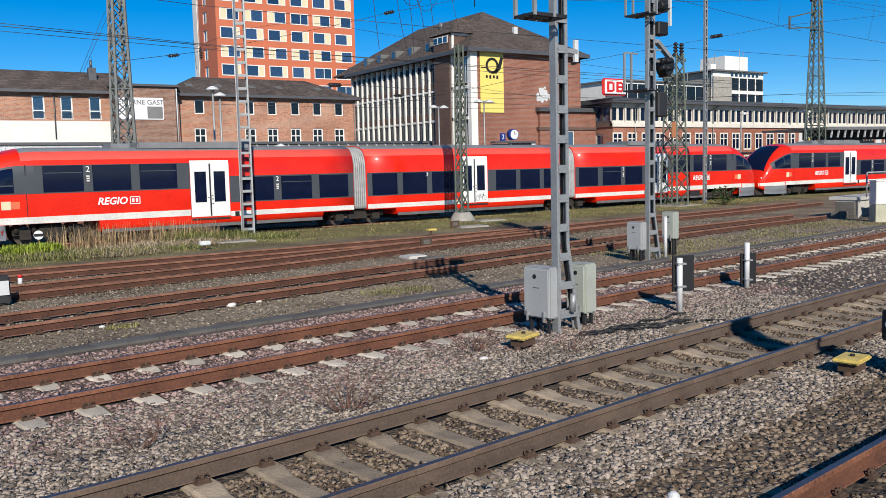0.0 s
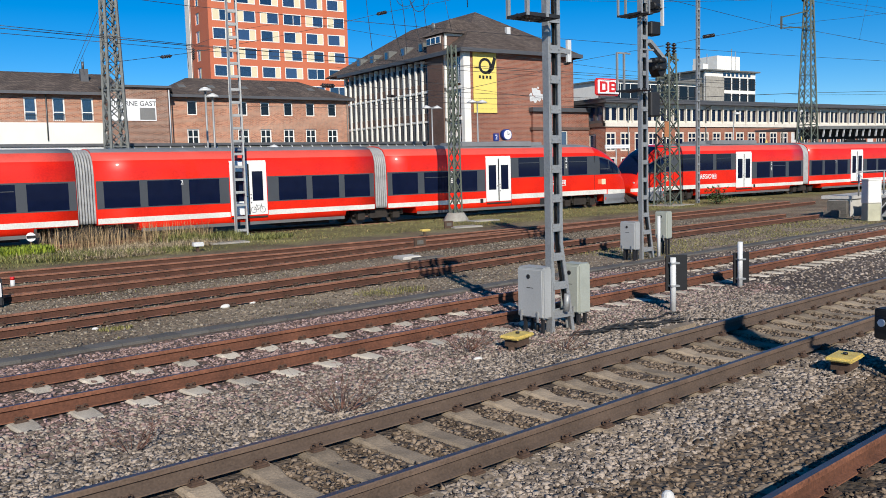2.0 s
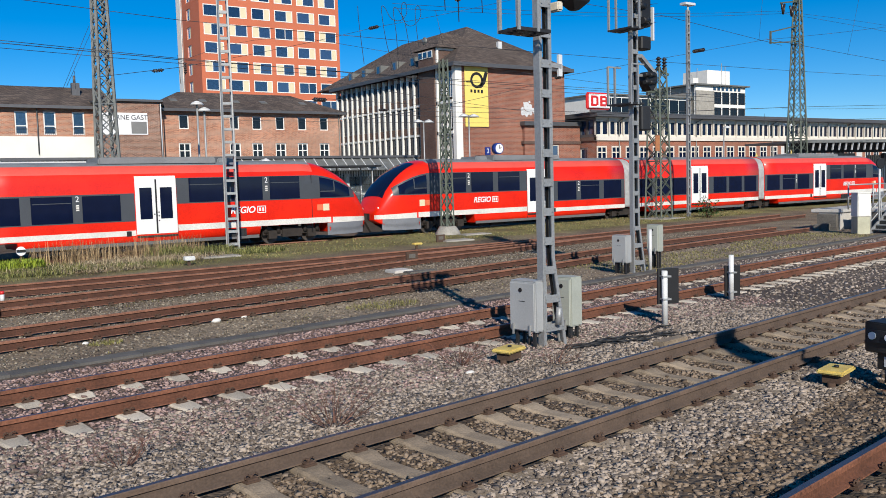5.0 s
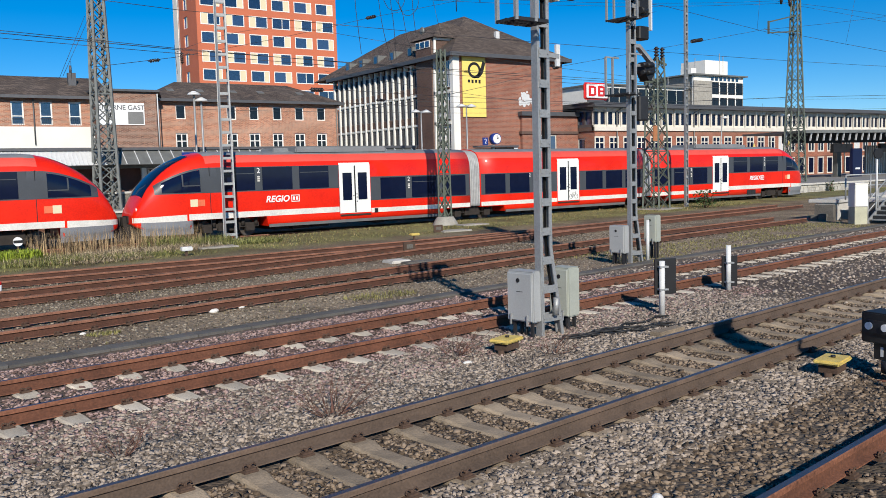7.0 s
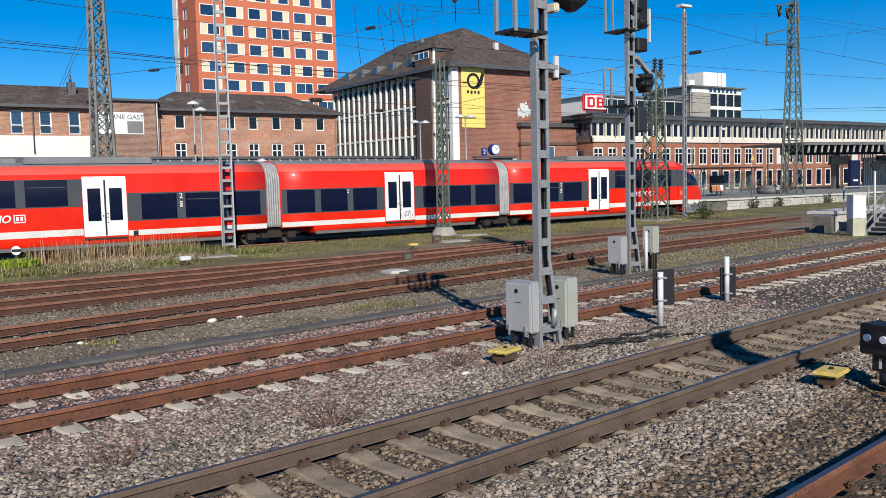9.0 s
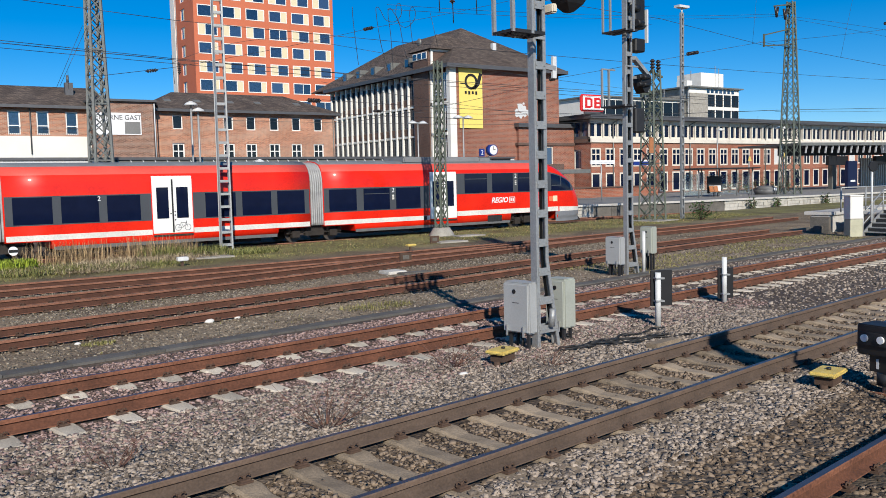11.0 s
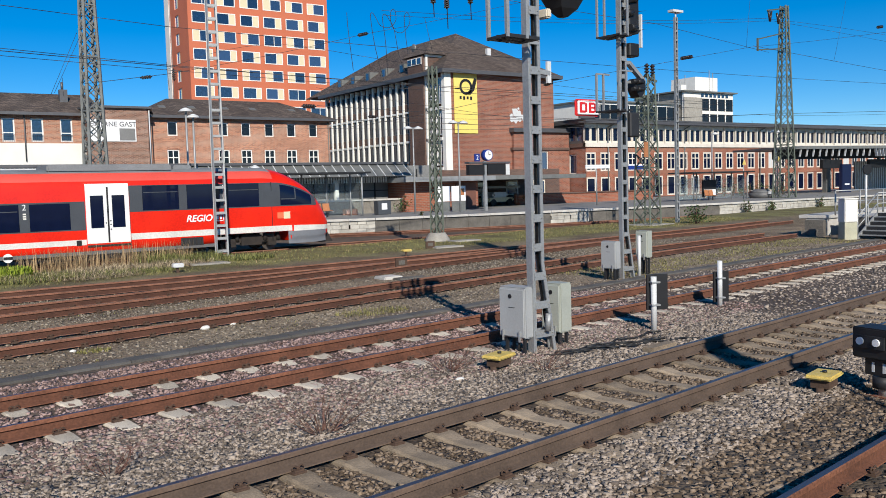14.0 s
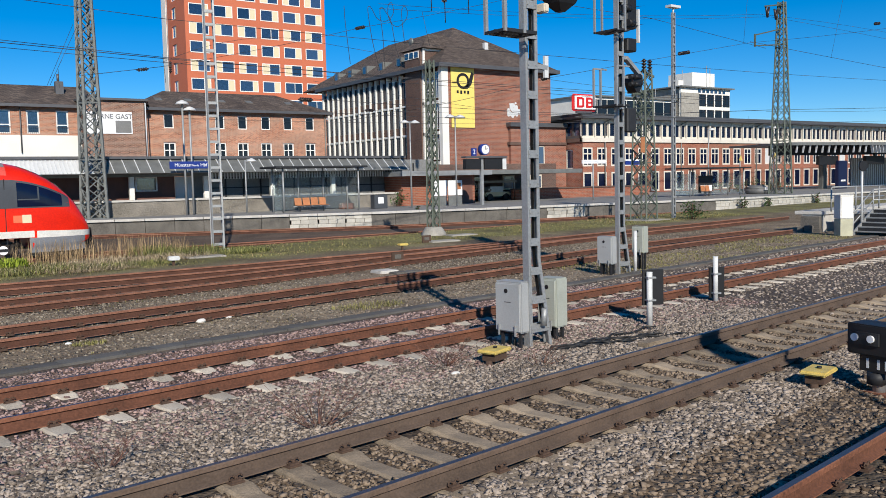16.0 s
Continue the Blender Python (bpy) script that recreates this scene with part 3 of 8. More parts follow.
def bogie(unit, x):
    bm = bmesh.new()
    for sd in (-1, 1):
        box(bm, -1.45, 1.45, sd * 1.02 - 0.07, sd * 1.02 + 0.07, 0.42, 0.62)
        box(bm, -0.5, 0.5, sd * 1.05 - 0.1, sd * 1.05 + 0.1, 0.30, 0.75)
        for wx in (-1.0, 1.0):
            box(bm, wx - 0.2, wx + 0.2, sd * 1.06 - 0.12, sd * 1.06 + 0.12, 0.25, 0.58)
            rod(bm, (wx - 0.32, sd * 1.08, 0.5), (wx - 0.32, sd * 1.08, 0.85), 0.1, 8)
            rod(bm, (wx + 0.32, sd * 1.08, 0.5), (wx + 0.32, sd * 1.08, 0.85), 0.1, 8)
    box(bm, -0.3, 0.3, -1.0, 1.0, 0.45, 0.8)
    frame_ob = part("bogie", bm, "under", unit, "grimy dark steel bogie frame")
    frame_ob.location = (x, 0, 0)
    for wx in (-1.0, 1.0):
        bm = bmesh.new()
        for sd in (-1, 1):
            rod(bm, (wx, sd * 0.68, 0.38), (wx, sd * 0.82, 0.38), 0.38, 24)
            rod(bm, (wx, sd * 0.82, 0.38), (wx, sd * 0.86, 0.38), 0.16, 16)
        rod(bm, (wx, -0.7, 0.38), (wx, 0.7, 0.38), 0.08, 10)
        part("wheelset", bm, "wheel", frame_ob)


def door_pair(unit, x):
    for sd in (-1, 1):
        bm = bmesh.new()
        y = sd * 1.475
        box(bm, x - 0.86, x + 0.86, min(y, y - sd * 0.04), max(y, y - sd * 0.04), 0.80, 3.06)
        # the head of the door follows the body's curve
        v = [bm.verts.new(p) for p in ((x - 0.86, y, 3.06), (x + 0.86, y, 3.06), (x + 0.86, sd * 1.425, 3.22), (x - 0.86, sd * 1.425, 3.22))]
        bm.faces.new(v)
        d = part("door", bm, "train_door", unit, "white double sliding door with dark windows")
        for a, b in ((-0.68, -0.17), (0.17, 0.68)):
            bm = bmesh.new()
            yy = sd * 1.484
            box(bm, x + a, x + b, min(yy, yy - sd * 0.02), max(yy, yy - sd * 0.02), 1.42, 2.74)
            bevel(bm, 0.008, 2)
            part("door_window", bm, "train_glass", d)
        bm = bmesh.new()
        yy = sd * 1.482
        box(bm, x - 0.035, x + 0.035, min(yy, yy - sd * 0.02), max(yy, yy - sd * 0.02), 0.82, 3.08)
        part("door_seal", bm, "black", d)
        for k, zz in ((0.09, 1.55), (0.09, 1.7), (-0.09, 1.62), (0.09, 1.35)):
            bm = bmesh.new()
            rod(bm, (x + k, sd * 1.478, zz), (x + k, sd * 1.492, zz), 0.03, 8)
            part("door_button", bm, "dark_steel", d)
        bm = bmesh.new()
        box(bm, x - 0.85, x + 0.85, min(sd * 1.50, sd * 1.3), max(sd * 1.50, sd * 1.3), 0.66, 0.74)
        part("step", bm, "under", unit)


def build_unit():
    unit = thing("railcar_unit", "red three-car diesel railcar with grey window band and white stripe", "train", group="coupled railcars")
    cuts = ((-HALF, -7.25), (-6.55, 6.55), (7.25, HALF))
    for k, (a, b) in enumerate(cuts):
        bm = bmesh.new()
        if k == 0:
            st = [(-HALF + d, t, h, lo) for d, t, h, lo in NOSE] + [(-20.9, 3.85, 1.46, 0.86), (-19.0, 3.85, 1.46, 0.86), (-18.95, 3.85, 1.46, 0.42), (-8.95, 3.85, 1.46, 0.42), (-8.9, 3.85, 1.46, 0.72), (b, 3.85, 1.46, 0.72)]
        elif k == 1:
            st = [(a, 3.85, 1.46, 0.72), (-4.9, 3.85, 1.46, 0.72), (-4.85, 3.85, 1.46, 0.42), (4.85, 3.85, 1.46, 0.42), (4.9, 3.85, 1.46, 0.72), (b, 3.85, 1.46, 0.72)]
        else:
            st = [(a, 3.85, 1.46, 0.72), (8.9, 3.85, 1.46, 0.72), (8.95, 3.85, 1.46, 0.42), (18.95, 3.85, 1.46, 0.42), (19.0, 3.85, 1.46, 0.86), (20.9, 3.85, 1.46, 0.86)] + [(HALF - d, t, h, lo) for d, t, h, lo in NOSE[::-1]]
        loft(bm, st)
        part("car_body", bm, ("train_red", "train_roof", "train_red_dusty"), unit, "glossy red car body with grey roof")
    for sg in (-1, 1):
        def X(a, b):
            return (min(sg * a, sg * b), max(sg * a, sg * b))
        # high floor end: band, windows, stripe
        side_panels("window_band", *X(15.22, 19.90), 2.02, 3.12, "train_grey", unit)
        side_panels("window_band", *X(7.27, 13.44), 1.36, 2.52, "train_grey", unit)
        for a, b in ((15.75, 17.30), (17.65, 19.15), (19.50, 21.0)):
            for w in side_panels("side_window", *X(a, b), 2.06, 3.10, "train_glass", unit, 0.014, "dark tinted window", 0.02, 0.008):
                pass
        for a, b in ((15.75, 17.30), (19.50, 21.0)):
            side_panels("vent_window_bar", *X(a + 0.05, b - 0.05), 2.80, 2.83, "train_grey", unit, 0.02)
        for a, b in ((11.37, 12.87), (9.47, 11.0), (7.55, 9.08)):
            side_panels("side_window", *X(a, b), 1.40, 2.46, "train_glass", unit, 0.014, "dark tinted window", 0.02, 0.008)
        side_panels("vent_window_bar", *X(9.52, 10.95), 2.18, 2.21, "train_grey", unit, 0.02)
        side_panels("white_stripe", *X(15.22, 22.6), 0.87, 1.13, "train_white", unit, 0.004, "dirty white stripe")
        side_panels("white_stripe", *X(7.27, 13.44), 0.76, 0.98, "train_white", unit, 0.004, "dirty white stripe")
        side_panels("skirt", *X(8.98, 18.9), 0.36, 0.50, "train_skirt", unit, 0.002, "dark grey skirt edge")
        if sg > 0:
            side_panels("grille", *X(17.3, 18.3), 0.47, 0.82, "dark_steel", unit, 0.01, "dark ventilation grille")
            for q in range(5):
                side_panels("grille_bar", *X(17.38 + 0.2 * q, 17.42 + 0.2 * q), 0.50, 0.79, "under", unit, 0.02)
        side_panels("panel_joint", *X(21.60, 21.63), 0.6, 3.15, "black", unit, 0.002)
        side_panels("panel_joint", *X(15.20, 15.215), 0.5, 3.1, "black", unit, 0.003)
        side_panels("hazard_plate", *X(13.05, 13.25), 0.74, 0.96, "black", unit, 0.008)
        # cab: grey flank, side window, windscreen, lower stripe and apron
        arc = lambda d: 3.12 - 0.165 * max(0.0, 3.1 - d) ** 1.8
        for side in (-1, 1):
            flank_patch("cab_flank", sg, side, 0.85, 4.4, lambda d: 2.02, arc, "train_grey", unit, 0.006, "dark grey cab flank")
            flank_patch("cab_side_window", sg, side, 1.15, 2.8, lambda d: 2.07, lambda d: arc(d) - 0.08, "train_glass", unit, 0.014, "dark tinted cab side window")
            flank_patch("window_bar", sg, side, 2.0, 2.06, lambda d: 2.36, lambda d: arc(d) - 0.1, "train_grey", unit, 0.02, "", 3)
            flank_patch("white_stripe", sg, side, 0.02, 2.15, lambda d: 0.85, lambda d: 1.06 + 0.06 * min(d / 2, 1), "train_white", unit, 0.006)
            flank_patch("front_apron", sg, side, 0.30, 2.42, lambda d: 0.27 + 0.05 * max(0.0, 0.9 - d), lambda d: 0.85, "apron", unit, 0.010, "light grey front apron")
            flank_patch("window_bar", sg, side, 2.0, 2.78, lambda d: 2.33, lambda d: 2.375, "train_grey", unit, 0.02, "", 6, 2)
            flank_patch("destination_label", sg, side, 2.32, 2.65, lambda d: 1.44, lambda d: 1.76, "cream_panel", unit, 0.008, "small yellow label", 4, 2)
            flank_patch("destination_label", sg, side, 2.65, 2.97, lambda d: 1.46, lambda d: 1.74, "label_pink", unit, 0.008, "pale red label", 4, 2)
        screen_patch("windscreen", sg, 0.42, 2.55, lambda d: 0.97 - 0.08 * d, "train_glass", unit, 0.012, "large raked windscreen")
        side_panels("window_band", *X(19.86, 21.3), 2.02, 3.12, "train_grey", unit, 0.004)
        bm = bmesh.new()
        box(bm, *X(24.20, 24.32), -1.12, 1.12, 0.30, 0.84)
        part("apron_front", bm, "apron", unit)
        bm = bmesh.new()
        rod(bm, (sg * 24.0, 0, 0.85), (sg * 24.95, 0, 0.85), 0.12, 10)
        box(bm, *X(24.8, 25.06), -0.22, 0.22, 0.62, 1.1)
        for q in range(4):
            rod(bm, (sg * 24.5, -0.45 + 0.3 * q, 0.95), (sg * 25.05, -0.3 + 0.2 * q, 0.62), 0.025, 6)
        part("coupler", bm, "under", unit, "dark centre coupler")
        bm = bmesh.new()
        low = [bm.verts.new((sg * a, b, 0.22)) for a, b in ((24.33, -1.0), (25.06, -0.85), (25.06, 0.85), (24.33, 1.0))]
        high = [bm.verts.new((sg * a, b, 0.72)) for a, b in ((24.75, -0.35), (25.06, -0.3), (25.06, 0.3), (24.75, 0.35))]
        for i in range(4):
            bm.faces.new((low[i], low[(i + 1) % 4], high[(i + 1) % 4], high[i]))
        bm.faces.new(low[::-1]), bm.faces.new(high)
        part("track_clearer", bm, "under", unit, "grimy sloping track clearer")
        # no hollow here: a black block stands for the recess's shade
        boxpart("coupler_recess", (*X(24.4, 24.90), -0.34, 0.34, 0.84, 1.14), "black", unit, "black block for the dark of the coupler recess", 0.02)
        for y in (-0.95, 0.95):
            bm = bmesh.new()
            rod(bm, (sg * 24.3, y, 1.42), (sg * 24.69, y * 0.93, 1.40), 0.07, 12)
            part("headlight", bm, "sign_white", unit, "clear headlight")
        door_pair(unit, sg * 14.33)
        bogie(unit, sg * 20.7)
        bogie(unit, sg * 6.9)
        # bellows between the cars
        bm = bmesh.new()
        for i in range(7):
            x = sg * 6.9 - 0.33 + 0.11 * i
            loft(bm, [(x - 0.045, 3.72, 1.36, 0.8), (x, 3.80, 1.43, 0.78), (x + 0.045, 3.72, 1.36, 0.8)])
        for f in bm.faces:
            f.material_index = 0
        part("bellows", bm, "bellows", unit, "grey pleated rubber gangway bellows")
        # roof gear
        bm = bmesh.new()
        box(bm, *X(12.2, 17.2), -1.0, 1.0, 3.70, 4.02)
        bevel(bm, 0.06, 2)
        part("roof_unit", bm, "train_roof", unit, "grey roof-mounted cooling unit")
        bm = bmesh.new()
        box(bm, *X(17.4, 18.2), -0.7, 0.7, 3.75, 3.98)
        bevel(bm, 0.04, 2)
        part("roof_vent", bm, "train_roof", unit)
        # underframe equipment
        r = random.Random(5)
        for i in range(9):
            x = 9.4 + i * 1.05
            if abs(x - 14.33) > 1.0:
                boxpart("underfloor_box", (*X(x, x + r.uniform(0.5, 0.9)), -1.2, 1.2, r.uniform(0.18, 0.26), 0.5), "under", unit)
        for sd in (-1, 1):
            y = sd * 1.484
            turn = pose(0, 0, 0, 90, 0, 0 if sd < 0 else 180)
            lettering("route_word", "REGIO", 0.40, "sign_white", unit, Matrix.Translation((sg * 18.3 - 0.15, y, 1.62)) @ turn, 0.003, 0.25, 0.010)
            bm = bmesh.new()
            x0 = sg * 18.3 - 0.15 + (0.70 if sd < 0 else -1.12)
            for q in ((0, 0.42, 0, 0.035), (0, 0.42, 0.285, 0.32), (0, 0.035, 0, 0.32), (0.385, 0.42, 0, 0.32), (0.09, 0.18, 0.08, 0.24), (0.24, 0.33, 0.08, 0.24)):
                box(bm, x0 + q[0], x0 + q[1], y - 0.003, y + 0.003, 1.47 + q[2], 1.47 + q[3])
            part("company_mark", bm, "sign_white", unit, "pale outlined square mark")
            lettering("class_number", "2", 0.34, "sign_white", unit, Matrix.Translation((sg * 19.33, sd * 1.482, 2.93)) @ turn, 0.003)
            lettering("class_number", "2", 0.32, "sign_white", unit, Matrix.Translation((sg * 11.19, sd * 1.482, 2.34)) @ turn, 0.003)
            for xx, zz in ((19.33, 2.55), (11.19, 1.98)):
                bm = bmesh.new()
                for q in range(3):
                    box(bm, sg * xx - 0.06, sg * xx + 0.06, sd * 1.482 - 0.003, sd * 1.482 + 0.003, zz + q * 0.09 - 0.1, zz + q * 0.09 - 0.04)
                part("pictogram", bm, "train_white", unit)
    side_panels("window_band", -6.5, -0.9, 1.36, 2.50, "train_grey", unit)
    side_panels("window_band", 0.9, 6.5, 1.36, 2.50, "train_grey", unit)
    for a, b in ((-6.22, -4.78), (-4.46, -3.02), (-2.70, -1.35), (1.45, 2.85), (3.15, 4.56), (4.86, 6.25)):
        side_panels("side_window", a, b, 1.40, 2.46, "train_glass", unit, 0.014, "dark tinted window", 0.02, 0.008)
    for sd in (-1, 1):
        lettering("class_number", "2", 0.26, "sign_white", unit, Matrix.Translation((-3.0, sd * 1.482, 2.34)) @ pose(0, 0, 0, 90, 0, 0 if sd < 0 else 180), 0.003)
    side_panels("white_stripe", -6.5, -0.9, 0.76, 0.98, "train_white", unit, 0.004, "dirty white stripe")
    side_panels("white_stripe", 0.9, 6.5, 0.76, 0.98, "train_white", unit, 0.004, "dirty white stripe")
    side_panels("skirt", -4.8, 4.8, 0.36, 0.50, "train_skirt", unit, 0.002)
    door_pair(unit, 0)
    for sd in (-1, 1):
        bm = bmesh.new()
        y, flip = sd * 1.479, -sd
        for cx in (0.20, 0.62):
            pts = [(flip * (cx + 0.13 * math.cos(a)), y, 1.02 + 0.13 * math.sin(a)) for a in [k * math.pi / 8 for k in range(17)]]
            for p, q in zip(pts, pts[1:]):
                beam(bm, p, q, 0.014, 0.014)
        for a, b in (((0.20, 1.02), (0.34, 1.22)), ((0.34, 1.22), (0.56, 1.22)), ((0.56, 1.22), (0.62, 1.02)), ((0.20, 1.02), (0.42, 1.02)), ((0.42, 1.02), (0.56, 1.22)), ((0.42, 1.02), (0.33, 1.26)), ((0.55, 1.30), (0.58, 1.20))):
            beam(bm, (flip * a[0], y, a[1]), (flip * b[0], y, b[1]), 0.014, 0.014)
        part("bicycle_symbol", bm, "dark_steel", unit, "thin line drawing of a bicycle")
    for x in (-4.6, -3.2, 1.6, 3.0):
        boxpart("underfloor_box", (x, x + 1.1, -1.2, 1.2, 0.2, 0.5), "under", unit)
    return unit


unit_a = build_unit()
unit_b = copy_thing(unit_a, Matrix.Identity(4))


def motions():
    """Both units roll along their track, slowly braking."""
    rows = [(0.5 * i, 77.84 - 6.168 * 0.5 * i + 0.021 * (0.5 * i) ** 2 + 0.005 * max(0.0, 0.5 * i - 8) ** 2) for i in range(33)]
    for unit, back in ((unit_a, 50.25), (unit_b, 0.0)):
        walk(unit, [(t, Matrix.Translation(U6 * (s - back) + N6 * T6_OFF + Vector((0, 0, T6_Z))) @ pose(0, 0, 0, 0, 0, math.degrees(T6_ANGLE))) for t, s in rows])


# ---- buildings behind the station ----
def wall_bm(u0, u1, z0, z1, openings, place, depth=0.25, closed=True):
    """A wall with openings through its face and reveals behind them. place(u, d, z) maps along, inwards, up."""
    bm = bmesh.new()
    us = sorted({u0, u1} | {a for o in openings for a in o[:2]})
    zs = sorted({z0, z1} | {a for o in openings for a in o[2:]})
    vs = {}

    def V(u, d, z):
        k = (round(u, 4), d, round(z, 4))
        if k not in vs:
            vs[k] = bm.verts.new(place(u, d, z))
        return vs[k]
    for a, b in zip(us, us[1:]):
        for c, d in zip(zs, zs[1:]):
            mu, mz = (a + b) / 2, (c + d) / 2
            if not any(o[0] < mu < o[1] and o[2] < mz < o[3] for o in openings):
                bm.faces.new((V(a, 0, c), V(b, 0, c), V(b, 0, d), V(a, 0, d)))
    for a, b, c, d in openings:
        ring = ((a, c), (b, c), (b, d), (a, d))
        for (p, q), (r, s) in zip(ring, ring[1:] + ring[:1]):
            f = [bm.verts.new(place(x, y, z)) for x, y, z in ((p, 0, q), (r, 0, s), (r, depth, s), (p, depth, q))]
            bm.faces.new(f)
    ring = ((u0, z0), (u1, z0), (u1, z1), (u0, z1)) if closed else ()
    for (p, q), (r, s) in zip(ring, ring[1:] + ring[:1]):
        f = [bm.verts.new(place(x, y, z)) for x, y, z in ((p, 0, q), (r, 0, s), (r, depth * 1.6, s), (p, depth * 1.6, q))]
        bm.faces.new(f)
    return bm


def along_x(y):
    return lambda u, d, z: (u, y + d, z)


def along_y(x):
    return lambda u, d, z: (x + d, u, z)


def window_base(w, h, bars=(), rails=(), t=0.09, frame="frame", glass="glass", panel=None, panel_mat=None, depth=0.08):
    """A window lying in the xz plane about its centre: frame, and panes as its children."""
    bm = bmesh.new()
    for a, b, c, d in ((-w / 2, w / 2, -h / 2, -h / 2 + t), (-w / 2, w / 2, h / 2 - t, h / 2), (-w / 2, -w / 2 + t, -h / 2 + t, h / 2 - t), (w / 2 - t, w / 2, -h / 2 + t, h / 2 - t)):
        box(bm, a, b, 0, depth, c, d)
    for x in bars:
        box(bm, x - t * 0.4, x + t * 0.4, 0.006, depth, -h / 2 + t, h / 2 - t)
    for z in rails:
        box(bm, -w / 2 + t, w / 2 - t, 0.01, depth, z - t * 0.35, z + t * 0.35)
    fr = part("window", bm, frame)
    xs = [-w / 2 + t] + list(bars) + [w / 2 - t]
    for i, (a, b) in enumerate(zip(xs, xs[1:])):
        bm = bmesh.new()
        if panel is not None and i in panel:
            box(bm, a, b, 0.02, 0.05, -h / 2 + t, h / 2 - t)
            part("panel", bm, panel_mat, fr)
        else:
            box(bm, a, b, 0.045, 0.06, -h / 2 + t, h / 2 - t)
            part("pane", bm, glass, fr)
    return fr


BASES = []


def window_at(base, parent, x, y, z, turn=0):
    if base not in BASES:
        BASES.append(base)
    w = copy_thing(base, pose(x, y, z, 0, 0, turn))
    w.parent = parent
    return w


def hip_roof(x0, x1, y0, y1, z, ridge, over=0.5, hip=None):
    """A hipped roof with eaves that stand out; the ridge runs along the longer side."""
    bm = bmesh.new()
    x0, x1, y0, y1 = x0 - over, x1 + over, y0 - over, y1 + over
    a = [bm.verts.new(p) for p in ((x0, y0, z), (x1, y0, z), (x1, y1, z), (x0, y1, z))]
    if x1 - x0 >= y1 - y0:
        h = (y1 - y0) / 2 if hip is None else hip
        r = [bm.verts.new(p) for p in ((x0 + h, (y0 + y1) / 2, ridge), (x1 - h, (y0 + y1) / 2, ridge))]
        faces = ((a[0], a[1], r[1], r[0]), (a[1], a[2], r[1]), (a[2], a[3], r[0], r[1]), (a[3], a[0], r[0]))
    else:
        h = (x1 - x0) / 2 if hip is None else hip
        r = [bm.verts.new(p) for p in (((x0 + x1) / 2, y0 + h, ridge), ((x0 + x1) / 2, y1 - h, ridge))]
        faces = ((a[0], a[1], r[0]), (a[1], a[2], r[1], r[0]), (a[2], a[3], r[1]), (a[3], a[0], r[0], r[1]))
    for f in faces:
        bm.faces.new(f)
    bm.faces.new(a[::-1])
    return bm


def eaves_board(bm, x0, x1, y0, y1, z, over=0.5, h=0.22):
    for a, b, c, d in ((x0 - over, x1 + over, y0 - over - 0.08, y0 - over), (x0 - over - 0.08, x0 - over, y0 - over, y1 + over), (x1 + over, x1 + over + 0.08, y0 - over, y1 + over)):
        box(bm, a, b, c, d, z - h, z + 0.05)
    box(bm, x0 - over, x1 + over, y0 - over, y1 + over, z - 0.06, z - 0.01)


def office_tower():
    b = thing("office_tower", "orange-red office tower with cream window panels", "building")
    x0, x1, y0, y1 = 50.9, 77.9, 150.0, 162.5
    kinds = [window_base(3.55, 2.05, (s,), (), 0.15, "frame", "glass", p, "cream_panel") for s, p in ((-0.45, (0,)), (0.55, (1,)), (-0.3, (0,)), (0.75, (1,)))]
    plain = window_base(3.55, 2.05, (0.2,), (), 0.15, "frame")
    narrow = window_base(2.2, 2.05, (0.1,), (), 0.15, "frame", "glass", (1,), "cream_panel")
    cols = [x0 + 2.45 + 4.42 * i for i in range(6)]
    rows = [33.35 - 3.22 * k for k in range(-4, 6)]
    r = random.Random(3)
    opens = [(c - 1.775, c + 1.775, z - 1.025, z + 1.025) for c in cols for z in rows]
    part("wall", wall_bm(x0, x1, 0, 48, opens, along_x(y0), 0.3, False), "tower", b)
    side = [(154.9, 157.1, z - 1.025, z + 1.025) for z in rows]
    part("wall", wall_bm(y0, y1 - 2.4, 0, 48, side, along_y(x0), 0.3, False), "tower", b)
    boxpart("corner_pier", (x0 - 0.1, x0 + 1.0, y1 - 2.4, y1, 0, 48.4), "white_wall", b, "white corner pier")
    boxpart("core", (x0 + 0.6, x1, y0 + 0.5, y1 - 0.1, 0, 48), "tower", b)
    for i, c in enumerate(cols):
        for k, z in enumerate(rows):
            base = plain if r.random() < 0.12 else kinds[(k % 2 == 0) * 1 + 2 * (r.random() < 0.4)]
            window_at(base, b, c, y0 - 0.03, z)
    for z in rows:
        window_at(narrow, b, x0 + 0.12, 156.0, z, -90)
    bm = bmesh.new()
    rod(bm, (x0 - 0.05, y1 - 3.0, 12), (x0 - 0.05, y1 - 3.0, 47), 0.08, 6)
    part("downpipe", bm, "galv", b)


